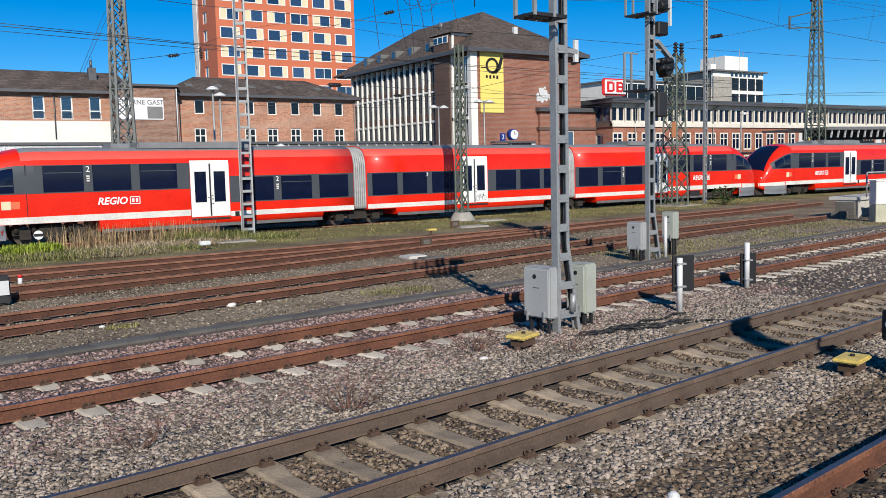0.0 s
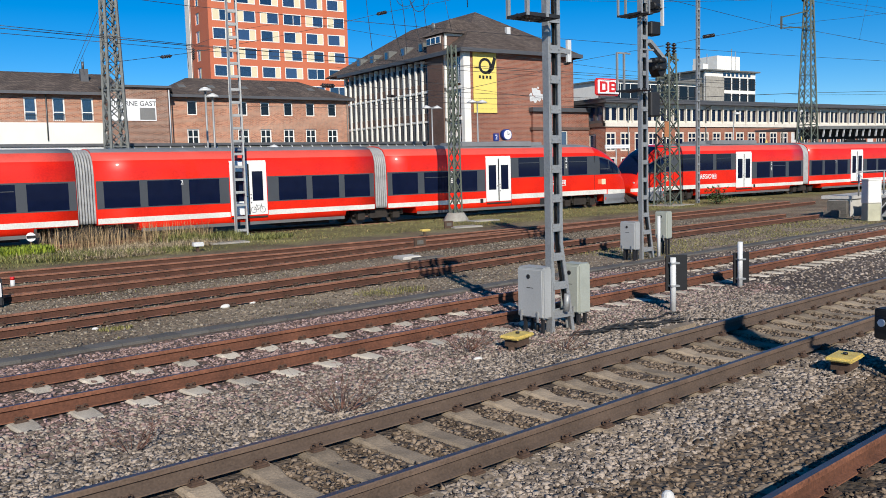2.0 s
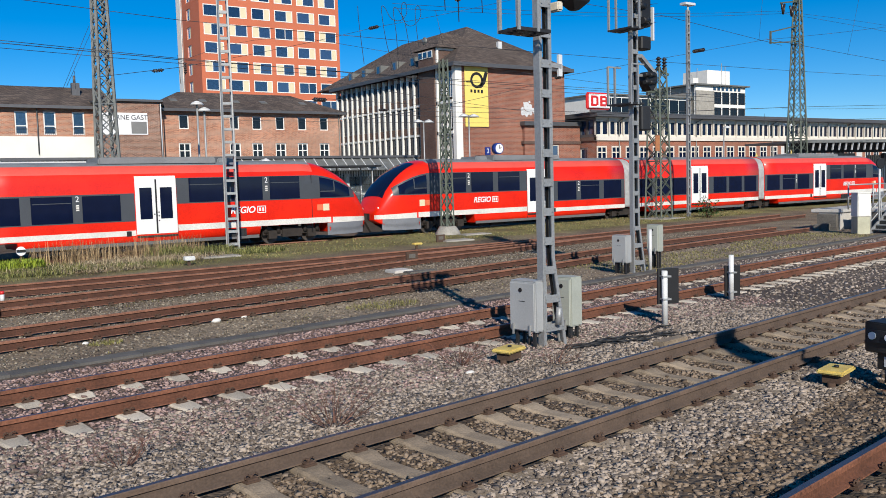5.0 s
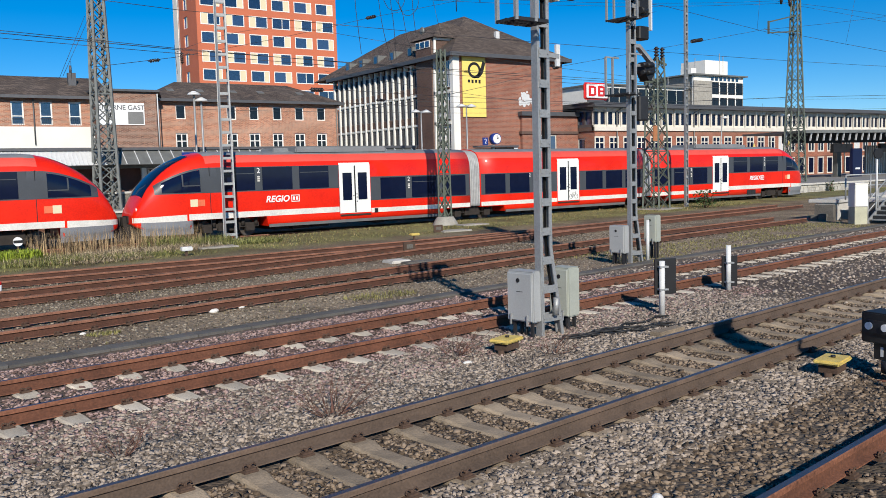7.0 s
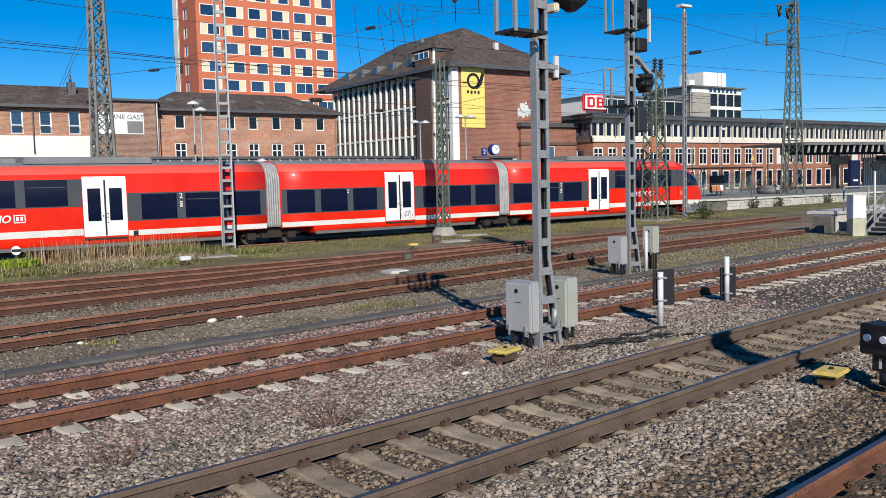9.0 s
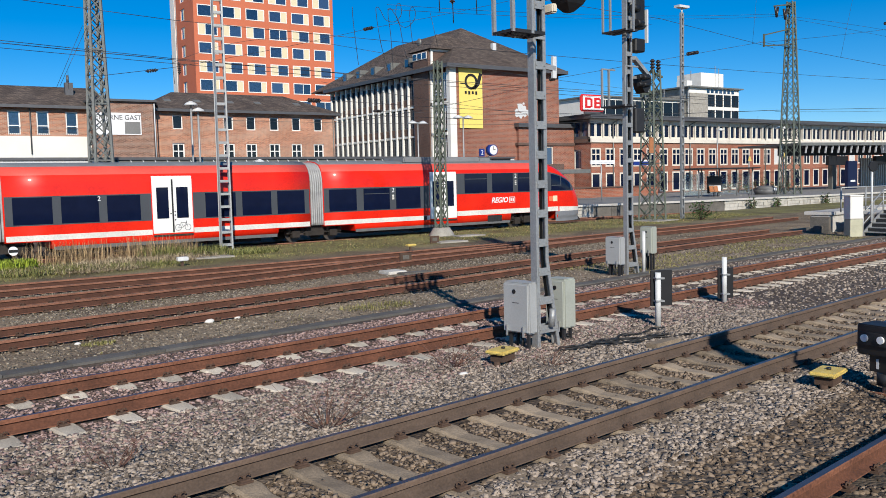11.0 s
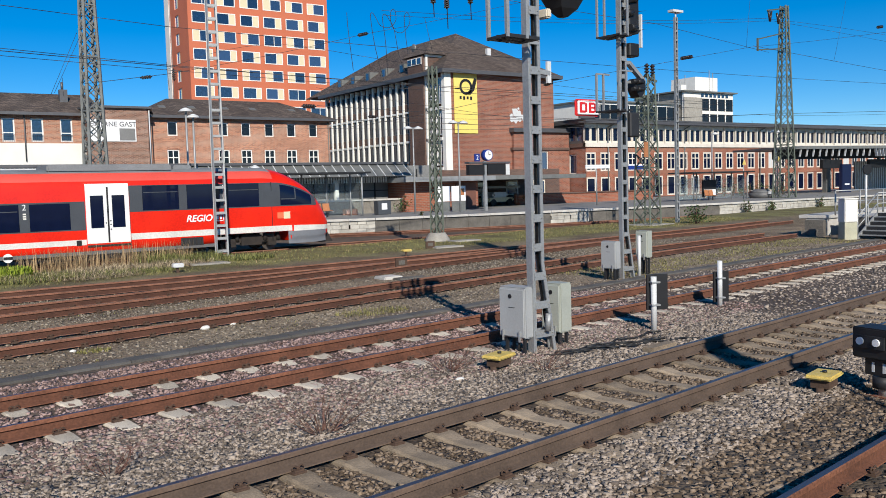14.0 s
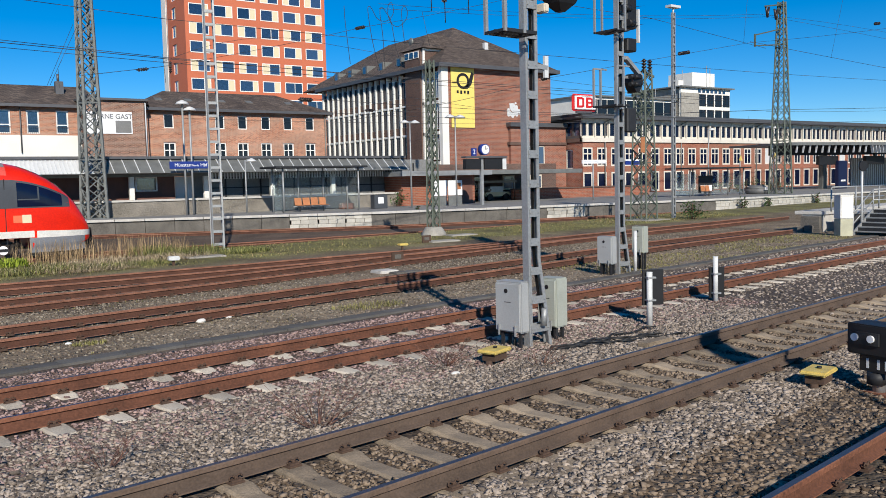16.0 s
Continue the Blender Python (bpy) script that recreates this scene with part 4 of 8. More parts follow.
def brick_row():
    b = thing("brick_row_building", "long red-brown brick building with a dark tiled hip roof", "building")
    up = window_base(1.0, 1.36, (), (), 0.10, "frame", "glass_dark")
    low = window_base(1.2, 1.75, (0.0,), (0.1,), 0.13, "frame", "glass_dark")
    xs = [26.8, 31.95, 34.35, 36.9, 39.4, 41.95]
    opens = [(x - 0.5, x + 0.5, 8.22, 9.58) for x in xs] + [(x - 0.6, x + 0.6, 5.12, 6.87) for x in xs]
    part("wall", wall_bm(24.2, 43.9, 0.3, 10.05, opens, along_x(85), 0.22), "brick_left", b)
    boxpart("core", (24.2, 43.9, 85.4, 95, 0.3, 10.0), "brick_left", b)
    for x in xs:
        window_at(up, b, x, 85.1, 8.90)
        window_at(low, b, x, 85.1, 5.995)
    part("roof", hip_roof(24.2, 43.9, 85, 95, 10.15, 12.35, 0.55, 4.2), "roof_tile", b, "dark tiled hip roof")
    bm = bmesh.new()
    eaves_board(bm, 24.2, 43.9, 85, 95, 10.12, 0.55)
    part("fascia", bm, "roof_edge", b)
    bm = bmesh.new()
    rod(bm, (43.7, 84.9, 0.5), (43.7, 84.9, 10.0), 0.06, 6)
    part("downpipe", bm, "zinc", b)
    for x in (26.5, 29.5, 33.0, 36.0, 40.5):
        sky = bmesh.new()
        beam(sky, (x, 86.8, 11.07), (x, 87.5, 11.35), 0.7, 0.12)
        part("skylight", sky, "zinc", b)

    w = thing("brick_wing_building", "brick wing with white rendered band and dark tiled roof", "building")
    win = window_base(1.05, 2.1, (), (-0.25,), 0.12)
    wx = [4.0, 8.2, 12.3, 14.65, 17.1]
    opens = [(x - 0.525, x + 0.525, 7.55, 9.65) for x in wx]
    part("wall", wall_bm(-20, 18.9, 7.42, 10.05, opens, along_x(85.05), 0.22), "brick_left", w)
    part("wall", wall_bm(-20, 18.9, 0.3, 7.42, [], along_x(85.0), 0.22), "white_wall", w, "white rendered lower wall")
    boxpart("core", (-20, 18.9, 85.4, 95, 0.3, 10), "brick_left", w)
    for x in wx:
        o = window_at(win, w, x, 85.12, 8.6)
        bm = bmesh.new()
        for k in range(6):
            box(bm, x - 0.46 + 0.17 * k, x - 0.44 + 0.17 * k, 84.96, 84.98, 7.55, 8.15)
        box(bm, x - 0.5, x + 0.5, 84.95, 84.99, 8.13, 8.17)
        part("balcony_rail", bm, "dark_steel", w)
    part("roof", hip_roof(-20, 20, 85, 95, 10.15, 12.4, 0.5, 0.2), "roof_tile", w, "dark tiled roof")
    bm = bmesh.new()
    eaves_board(bm, -20, 18.5, 85, 95, 10.12, 0.5)
    part("fascia", bm, "roof_edge", w)
    bm = bmesh.new()
    rod(bm, (13.6, 84.9, 5.8), (13.6, 84.9, 9.9), 0.06, 6)
    part("downpipe", bm, "roof_edge", w)
    bm = bmesh.new()
    box(bm, 17.2, 17.9, 87.6, 88.2, 11.3, 12.6)
    rod(bm, (17.5, 87.9, 12.6), (17.5, 87.9, 13.3), 0.12, 8)
    part("chimney", bm, "roof_edge", w)

    s = thing("brick_stair_block", "flat-roofed brick block carrying a white poster", "building")
    part("wall", wall_bm(18.7, 23.9, 0.3, 10.55, [], along_x(83.0), 0.2, False), "brick_stair", s)
    # left side in darker brick: the shade on this face is in its colour
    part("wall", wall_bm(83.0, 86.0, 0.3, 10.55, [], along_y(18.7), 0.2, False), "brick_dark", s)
    boxpart("core", (18.95, 23.85, 83.3, 88, 0.3, 10.5), "brick_left", s)
    boxpart("roof", (18.3, 24.2, 82.7, 88.4, 10.55, 10.75), "roof_edge", s)
    bm = bmesh.new()
    v = [bm.verts.new(p) for p in ((24.3, 83.2, 10.7), (25.6, 86.5, 9.9), (24.3, 86.5, 10.9))]
    bm.faces.new(v)
    rod(bm, (24.0, 82.9, 5), (24.0, 82.9, 10.4), 0.06, 6)
    part("downpipe", bm, "canopy_white", s)
    p = thing("wall_poster", "white wall poster with bold dark lettering", "poster")
    boxpart("board", (18.72, 22.75, 82.93, 82.98, 7.5, 9.5), "sign_white", p)
    lettering("poster_words", "EINERNE GAST", 0.62, "roof_edge", p, pose(20.72, 82.92, 9.06, 90, 0, 0), 0.003, 0, 0.004)
    boxpart("picture", (21.25, 22.65, 82.91, 82.925, 7.6, 8.7), "shadow_wall", p)


def post_building():
    b = thing("brick_office_building", "dark red-brick office block with white window grid and hip roof", "building")
    x0, x1, y0, y1, top = 52.4, 67.5, 75.0, 102.0, 14.6
    part("wall", wall_bm(x0 + 0.7, x1, 0, top, [], along_x(y0), 0.3), "brick_post", b)
    boxpart("core", (x0 + 0.9, x1, y0 + 0.4, y1, 0, top - 0.05), "brick_post", b)
    boxpart("corner_pier", (x0 - 0.15, x0 + 0.68, y0 - 0.12, y0 + 0.5, 0, top - 0.1), "white_wall", b, "white corner pier")
    # long side: white piers, bands and dark glazing between
    n = 15
    pitch = (y1 - 81.9) / n
    for k in range(n + 1):
        boxpart("pier", (x0 - 0.16, x0 + 0.3, 81.8 + k * pitch - 0.12, 81.8 + k * pitch + 0.12, 0.2, top - 0.25), "white_wall", b)
    for z in (4.45, 7.6, 10.85):
        boxpart("band", (x0 - 0.06, x0 + 0.3, 81.7, y1, z - 0.13, z + 0.09), "white_wall", b)
    win = window_base(pitch - 0.2, 2.05, (-0.1,), (), 0.07, "roof_edge", "train_glass")
    for k in range(n):
        y = 81.8 + (k + 0.5) * pitch
        for z0, z1 in ((4.61, 7.38), (7.76, 10.63), (11.01, top - 0.1)):
            boxpart("spandrel", (x0 + 0.02, x0 + 0.1, y - pitch / 2 + 0.13, y + pitch / 2 - 0.13, z0, z0 + 0.75), "brick_dark", b)
            window_at(win, b, x0 + 0.05, y, z0 + 0.75 + 1.03, -90)
        boxpart("pane", (x0 + 0.05, x0 + 0.09, y - pitch / 2 + 0.13, y + pitch / 2 - 0.13, 1.0, 4.2), "glass", b)
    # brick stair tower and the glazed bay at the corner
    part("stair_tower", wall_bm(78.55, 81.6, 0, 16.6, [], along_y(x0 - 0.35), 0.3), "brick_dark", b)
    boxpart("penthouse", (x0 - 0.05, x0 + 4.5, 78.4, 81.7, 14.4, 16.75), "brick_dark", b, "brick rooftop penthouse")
    boxpart("white_edge", (x0 - 0.12, x0 + 0.12, 78.3, 78.5, 14.7, 16.75), "white_wall", b)
    boxpart("white_edge", (x0 + 0.12, x0 + 4.6, 78.3, 78.39, 16.5, 16.75), "white_wall", b)
    for k in range(3):
        boxpart("penthouse_window", (x0 - 0.42, x0 - 0.36, 78.75 + 0.95 * k, 79.6 + 0.95 * k, 15.75, 16.5), "frame", b)
        boxpart("pane", (x0 - 0.45, x0 - 0.425, 78.83 + 0.95 * k, 79.52 + 0.95 * k, 15.83, 16.42), "glass", b)
    for k in range(2):
        y = 75.9 + 1.55 * k
        for z0 in (1.4, 4.7, 7.9, 11.2):
            window_at(BAY, b, x0 + 0.05, y + 0.1, z0 + 1.45, -90)
    for z in (4.45, 7.6, 10.85):
        boxpart("band", (x0 - 0.2, x0 + 0.2, 75.4, 78.5, z - 0.2, z + 0.12), "white_wall", b)
    boxpart("pier", (x0 - 0.2, x0 + 0.3, 78.25, 78.52, 0.2, top), "white_wall", b)
    part("roof", hip_roof(x0, x1, y0, y1 + 4, top + 0.1, 20.3, 0.7, 9.0), "roof_tile", b, "dark tiled hip roof")
    bm = bmesh.new()
    eaves_board(bm, x0, x1, y0, y1, top + 0.08, 0.75, 0.35)
    part("fascia", bm, "roof_edge", b)
    part("penthouse_roof", hip_roof(x0, x0 + 6, 78.3, 82.2, 16.75, 18.7, 0.45), "roof_tile", b)
    for y in (84.5, 88.5, 92.3, 96.0, 99.5):
        bm = bmesh.new()
        box(bm, x0 + 0.7, x0 + 3.4, y - 0.55, y + 0.55, 15.4, 16.55)
        d = part("dormer", bm, "zinc", b, "zinc-clad dormer")
        boxpart("pane", (x0 + 0.66, x0 + 0.7, y - 0.3, y + 0.3, 15.6, 16.4), "glass", d)
    bm = bmesh.new()
    box(bm, 60.6, 61.1, 78.2, 78.6, 16.6, 17.9)
    part("chimney", bm, "canopy_white", b)
    bm = bmesh.new()
    bmesh.ops.create_uvsphere(bm, u_segments=12, v_segments=8, radius=0.45, matrix=Matrix.Translation((x0 + 1.2, 82.6, 18.1)) @ Matrix.Diagonal((0.4, 1, 1, 1)))
    part("dish", bm, "zinc", b)
    # hanging yellow sign: a coiled horn as a plain shape
    sgn = thing("wall_banner", "tall yellow wall sign with a dark horn emblem", "sign")
    boxpart("board", (53.45, 56.5, 74.86, 74.94, 8.1, 14.4), "sign_yellow", sgn, "", 0.01)
    bm = bmesh.new()
    y = 74.84
    for r0, r1 in ((0.56, 0.84),):
        ring = [[bm.verts.new((55.0 + q * math.cos(a), y, 13.0 + q * math.sin(a))) for a in [2 * math.pi * i / 28 for i in range(28)]] for q in (r0, r1)]
        for i in range(28):
            j = (i + 1) % 28
            bm.faces.new((ring[0][i], ring[0][j], ring[1][j], ring[1][i]))
    horn = [bm.verts.new((55.0 + a * 1.3, y, 13.0 + c * 1.3)) for a, c in ((-0.1, -0.62), (0.45, -0.62), (0.85, -0.25), (1.15, 0.65), (0.85, 0.75), (0.62, 0.15), (0.40, -0.36))]
    bm.faces.new(horn)
    for a in (-1.4, -1.2):
        box(bm, 55.0 + a, 55.6 + a, y - 0.004, y, 12.72, 12.84)
    for k in range(4):
        x = 54.15 + 0.46 * k
        box(bm, x, x + 0.26, y - 0.004, y, 11.70 - 0.06 * (k % 2), 12.0)
    part("horn_emblem", bm, "black", sgn)
    g = thing("graffiti", "pale sprayed graffiti on brick wall", "graffiti")
    bm = bmesh.new()
    r = random.Random(8)
    for i in range(26):
        a, q = r.uniform(0, 6.28), r.uniform(0.1, 1.0)
        c = Vector((62.1 + 1.1 * q * math.cos(a), 74.97 - 0.0005 * i, 10.2 + 0.75 * q * math.sin(a)))
        rad = r.uniform(0.15, 0.42)
        f = [bm.verts.new(c + Vector((rad * math.cos(t) * r.uniform(0.5, 1.1), 0, rad * math.sin(t) * r.uniform(0.5, 1.0)))) for t in [k * 0.7 for k in range(9)]]
        bm.faces.new(f)
    part("spray_patch", bm, "canopy_white", g)


BAY = window_base(1.4, 2.75, (-0.1,), (0.6,), 0.09)


def station_building():
    b = thing("station_building", "long red-brick station building with cream window surrounds", "building")
    x0, x1, y0 = 69.6, 165.0, 72.0
    first = window_base(1.55, 2.15, (0.0,), (0.35,), 0.17, "stone_pale", "train_glass")
    blind = window_base(1.55, 2.15, (0.0,), (), 0.17, "stone_pale", "glass", (0, 1), "canopy_white")
    ground_w = window_base(1.45, 2.4, (), (), 0.17, "stone_pale", "train_glass")
    top = window_base(0.85, 1.55, (), (), 0.06, "stone_pale", "train_glass")
    xs = [x0 + 0.76 + 2.262 * i for i in range(42)]
    opens = [(x - 0.77, x + 0.77, 3.78, 5.93) for x in xs] + [(x - 0.77, x + 0.77, 0.7, 3.1) for x in xs]
    part("wall", wall_bm(x0, x1, 0.0, 6.55, opens, along_x(y0), 0.25, False), "brick_station", b)
    boxpart("cornice", (x0 - 0.15, x1, y0 - 0.2, y0 + 0.3, 6.55, 7.0), "stone_pale", b, "cream stone cornice")
    tops = []
    for x in xs:
        tops += [x - 0.5, x + 0.58]
    part("wall", wall_bm(x0, x1, 7.0, 9.2, [(x - 0.42, x + 0.42, 7.2, 8.75) for x in tops], along_x(y0 + 0.02), 0.25, False), "stone_pale", b, "cream upper storey with close-set windows")
    boxpart("core", (x0 + 0.5, x1, y0 + 0.6, y0 + 14, 0, 9.2), "brick_dark", b)
    r = random.Random(11)
    for x in xs:
        window_at(blind if r.random() < 0.08 else first, b, x, y0 + 0.02, 4.855)
        window_at(ground_w, b, x, y0 + 0.02, 1.9)
    for x in tops:
        window_at(top, b, x, y0 + 0.1, 7.975)
    for x in xs[:-1]:
        boxpart("fin", (x + 1.0, x + 1.18, y0 - 0.16, y0 + 0.05, 7.0, 9.1), "stone_pale", b)
    bm = bmesh.new()
    box(bm, x0 - 0.9, x1, y0 - 1.0, y0 + 15, 9.2, 9.42)
    box(bm, x0 - 0.5, x1, y0 - 0.5, y0 + 15, 9.42, 9.75)
    part("roof", bm, "roof_edge", b, "flat dark roof with deep eaves")
    # its short side and the low link to the next building
    sw = window_base(1.3, 2.3, (), (), 0.16, "stone_pale")
    part("wall", wall_bm(y0, 80, 0, 6.55, [(73.6, 74.9, 3.5, 5.8), (76.2, 77.5, 3.5, 5.8)], along_y(x0), 0.25, False), "brick_post", b)
    part("wall", wall_bm(y0, 80, 7.0, 9.2, [(72.6 + 1.2 * k, 73.5 + 1.2 * k, 7.3, 8.9) for k in range(6)], along_y(x0), 0.25, False), "roof_edge", b)
    boxpart("cornice", (x0 - 0.15, x0 + 0.2, y0, 80, 6.56, 6.99), "brick_dark", b)
    for y in (74.25, 76.85):
        window_at(sw, b, x0 + 0.1, y, 4.65, -90)
    for k in range(6):
        boxpart("pane", (x0 + 0.15, x0 + 0.2, 72.6 + 1.2 * k, 73.5 + 1.2 * k, 7.3, 8.9), "glass", b)
    link = thing("link_building", "low brick link building between two larger blocks", "building")
    part("wall", wall_bm(61.2, 69.4, 0, 8.3, [(63.2, 64.2, 4.1, 6.2), (65.2, 66.2, 4.1, 6.2)], along_x(74.6), 0.25), "brick_post", link)
    boxpart("core", (61.3, 69.4, 74.95, 80, 0, 8.2), "brick_dark", link)
    boxpart("fascia", (60.9, 69.4, 74.2, 80, 8.3, 8.75), "roof_edge", link)
    boxpart("cornice", (61.0, 69.4, 74.45, 75, 6.3, 6.6), "brick_dark", link)
    for x in (63.7, 65.7):
        window_at(window_base(1.0, 2.1, (), (), 0.12, "stone_pale"), link, x, 74.7, 5.15)
    for x in (73.0, 86.3, 101.5, 119):
        bm = bmesh.new()
        rod(bm, (x, y0 - 0.12, 0.5), (x, y0 - 0.12, 8.8), 0.07, 6)
        rod(bm, (x, y0 - 0.12, 8.8), (x + 0.6, y0 - 0.9, 9.3), 0.07, 6)
        part("downpipe", bm, "zinc", b)
    # the square red and white rooftop sign
    s = thing("rooftop_sign", "white square rooftop sign with red border", "sign")
    bm = bmesh.new()
    box(bm, 67.6, 71.2, 71.4, 71.8, 9.95, 11.85)
    bevel(bm, 0.15, 3)
    part("border", bm, "sign_red", s)
    bm = bmesh.new()
    box(bm, 67.8, 71.0, 71.3, 71.42, 10.13, 11.67)
    bevel(bm, 0.05, 2)
    part("face", bm, "sign_white", s)
    for c in (68.06, 69.46):
        bm = bmesh.new()
        for q in ((0, 0.34, 10.32, 11.48), (0.34, 0.86, 11.24, 11.48), (0.34, 0.86, 10.32, 10.56), (0.82, 1.12, 10.42, 11.38)):
            box(bm, c + q[0], c + q[1], 71.27, 71.3, q[2], q[3])
        if c > 69:
            box(bm, 69.8, 70.35, 71.27, 71.3, 10.80, 11.0)
        part("mark", bm, "sign_red", s)
    boxpart("stand", (68.2, 70.6, 71.5, 71.7, 9.7, 9.97), "roof_edge", s)


def far_block():
    b = thing("far_office_block", "distant concrete office block with rooftop plant boxes", "building")
    y0 = 130.0
    wide = window_base(2.55, 2.75, (0.0,), (), 0.12, "dark_steel", "glass_dark")
    rows = (12.6, 16.1, 19.6)
    xs = [163.4 + 2.85 * k for k in range(4)]
    part("wall", wall_bm(155.9, 173.2, 0, 22.3, [(x - 1.275, x + 1.275, z - 1.375, z + 1.375) for x in xs for z in rows], along_x(y0), 0.3), "white_wall", b)
    boxpart("stone_cladding", (155.8, 161.9, y0 - 0.25, y0 - 0.02, 0, 21.1), "concrete", b, "rough grey-brown stone cladding")
    boxpart("core", (156.2, 173, y0 + 0.5, y0 + 15, 0, 22.2), "concrete", b)
    for x in xs:
        for z in rows:
            window_at(wide, b, x, y0 + 0.1, z)
    for k in range(7):
        boxpart("attic_window", (161.8 + 1.45 * k, 162.7 + 1.45 * k, y0 - 0.06, y0 - 0.02, 21.3, 22.1), "glass", b)
    boxpart("roof", (155.2, 174, y0 - 0.8, y0 + 15.5, 22.3, 22.6), "zinc", b)
    boxpart("wing", (128, 155.7, y0 + 1.5, y0 + 14, 0, 19.4), "white_wall", b)
    for z in (14.0, 17.4):
        for k in range(9):
            boxpart("pane", (128.4 + 2.95 * k, 131.1 + 2.95 * k, y0 + 1.38, y0 + 1.46, z - 1.45, z + 1.45), "glass_dark", b)
    boxpart("wing_roof", (127.5, 157, y0 + 0.9, y0 + 14.5, 19.4, 19.7), "zinc", b)
    boxpart("plant_box", (163.5, 171.5, y0 + 3, y0 + 10, 22.6, 26.3), "white_wall", b, "white rooftop plant box")
    boxpart("plant_box", (157.5, 159.2, y0 + 2, y0 + 5, 22.6, 24.1), "white_wall", b)
    bm = bmesh.new()
    for x, z in ((158.0, 25), (160.0, 26.5), (168.5, 28.0), (169.8, 27.5), (145, 22.5), (148, 23.5), (151, 22)):
        rod(bm, (x, y0 + 3, 19), (x, y0 + 3, z), 0.09, 6)
    part("antenna", bm, "galv", b)
    for x0, x1, z, m in ((200, 232, 14.5, "roof_tile"), (230, 262, 13.6, "zinc"), (262, 330, 13.0, "concrete"), (176, 202, 12.8, "zinc")):
        f = thing("far_house", "distant low roofs behind the station", "building")
        boxpart("wall", (x0, x1, 170, 190, 0, z - 1), "concrete", f)
        part("roof", hip_roof(x0, x1, 170, 190, z - 1, z + 0.8, 0.3), m, f)
    d = thing("far_dome", "distant grey barrel roof", "building")
    bm = bmesh.new()
    bmesh.ops.create_uvsphere(bm, u_segments=20, v_segments=10, radius=7, matrix=Matrix.Translation((252, 168, 12.5)) @ Matrix.Diagonal((1.2, 0.6, 0.62, 1)))
    part("roof", bm, "zinc", d)


office_tower(), brick_row(), post_building(), station_building(), far_block()


# ---- the far platform and what stands on it ----
PT = 0.58                                    # platform height


def edge_y(x):
    for (a, ya), (b, yb) in zip(PLAT, PLAT[1:]):
        if x <= b:
            return ya + (yb - ya) * (x - a) / (b - a)
    return PLAT[-1][1]


def platform():
    p = thing("platform", "long station platform with pale coping and stained wall", "platform", kind="structure")
    xs = [-60, -40, -20, -10] + [2 * i for i in range(0, 46)] + [100, 120, 150, 180]
    bm = bmesh.new()
    rows = []
    for x in xs:
        y = edge_y(x)
        rows.append([bm.verts.new((x, yy, PT)) for yy in (y + 0.35, y + 4, max(y + 8, 57.0), 71.6)])
    for a, b in zip(rows, rows[1:]):
        for i in range(3):
            bm.faces.new((a[i], b[i], b[i + 1], a[i + 1]))
    part("paving", bm, "plat_top", p)
    pale = ((22.8, 27.8), (41.5, 44.7), (56.4, 74))
    cuts = [-60, -40, -20, -8]
    x = -4.0
    while x < 110:
        cuts.append(x)
        x += 1.6
    cuts += [130, 160, 180]
    for a, b in zip(cuts, cuts[1:]):
        ya, yb = edge_y(a), edge_y(b)
        d = Vector((b - a, yb - ya, 0)).normalized()
        nr = Vector((-d.y, d.x, 0))
        for name, n0, n1, z0, z1, m in (("coping_stone", -0.10, 0.34, PT - 0.14, PT + 0.004, "plat_edge"), ("wall_block", 0.04, 0.34, -0.62, PT - 0.14, "plat_wall_new" if any(q[0] < (a + b) / 2 < q[1] for q in pale) else "plat_wall")):
            bm = bmesh.new()
            g = 0.012
            P, Q = Vector((a, ya, 0)) + d * g, Vector((b, yb, 0)) - d * g
            vs = []
            for z in (z0, z1):
                vs += [bm.verts.new(q + nr * n + Vector((0, 0, z))) for q, n in ((P, n0), (Q, n0), (Q, n1), (P, n1))]
            for f in ((3, 2, 1, 0), (4, 5, 6, 7), (0, 1, 5, 4), (1, 2, 6, 5), (2, 3, 7, 6), (3, 0, 4, 7)):
                bm.faces.new([vs[i] for i in f])
            if "new" in m:
                bm.free()
                for row in range(3):
                    for c in range(3):
                        bm = bmesh.new()
                        off = 0.5 * (row % 2) / 3
                        t0, t1 = (c + off) / 3, min((c + 1 + off) / 3, 1.0)
                        P, Q = Vector((a, ya, 0)).lerp(Vector((b, yb, 0)), t0), Vector((a, ya, 0)).lerp(Vector((b, yb, 0)), t1)
                        zz = z0 + 0.28 + row * 0.27
                        pr = 0.0 if (row + c) % 3 else -0.02
                        vs = []
                        for z in (zz, zz + 0.255):
                            vs += [bm.verts.new(q + nr * n + Vector((0, 0, z))) for q, n in ((P + d * 0.01, n0 + pr), (Q - d * 0.01, n0 + pr), (Q - d * 0.01, n1), (P + d * 0.01, n1))]
                        for f in ((3, 2, 1, 0), (4, 5, 6, 7), (0, 1, 5, 4), (1, 2, 6, 5), (2, 3, 7, 6), (3, 0, 4, 7)):
                            bm.faces.new([vs[i] for i in f])
                        part("wall_block", bm, m, p)
            else:
                part(name, bm, m, p)
    boxpart("near_platform", (-60, 60, -8, 0.35, -0.3, 0.78), "plat_top", p).matrix_basis = pose(0, 0, 0, 0, 0, 8.87)


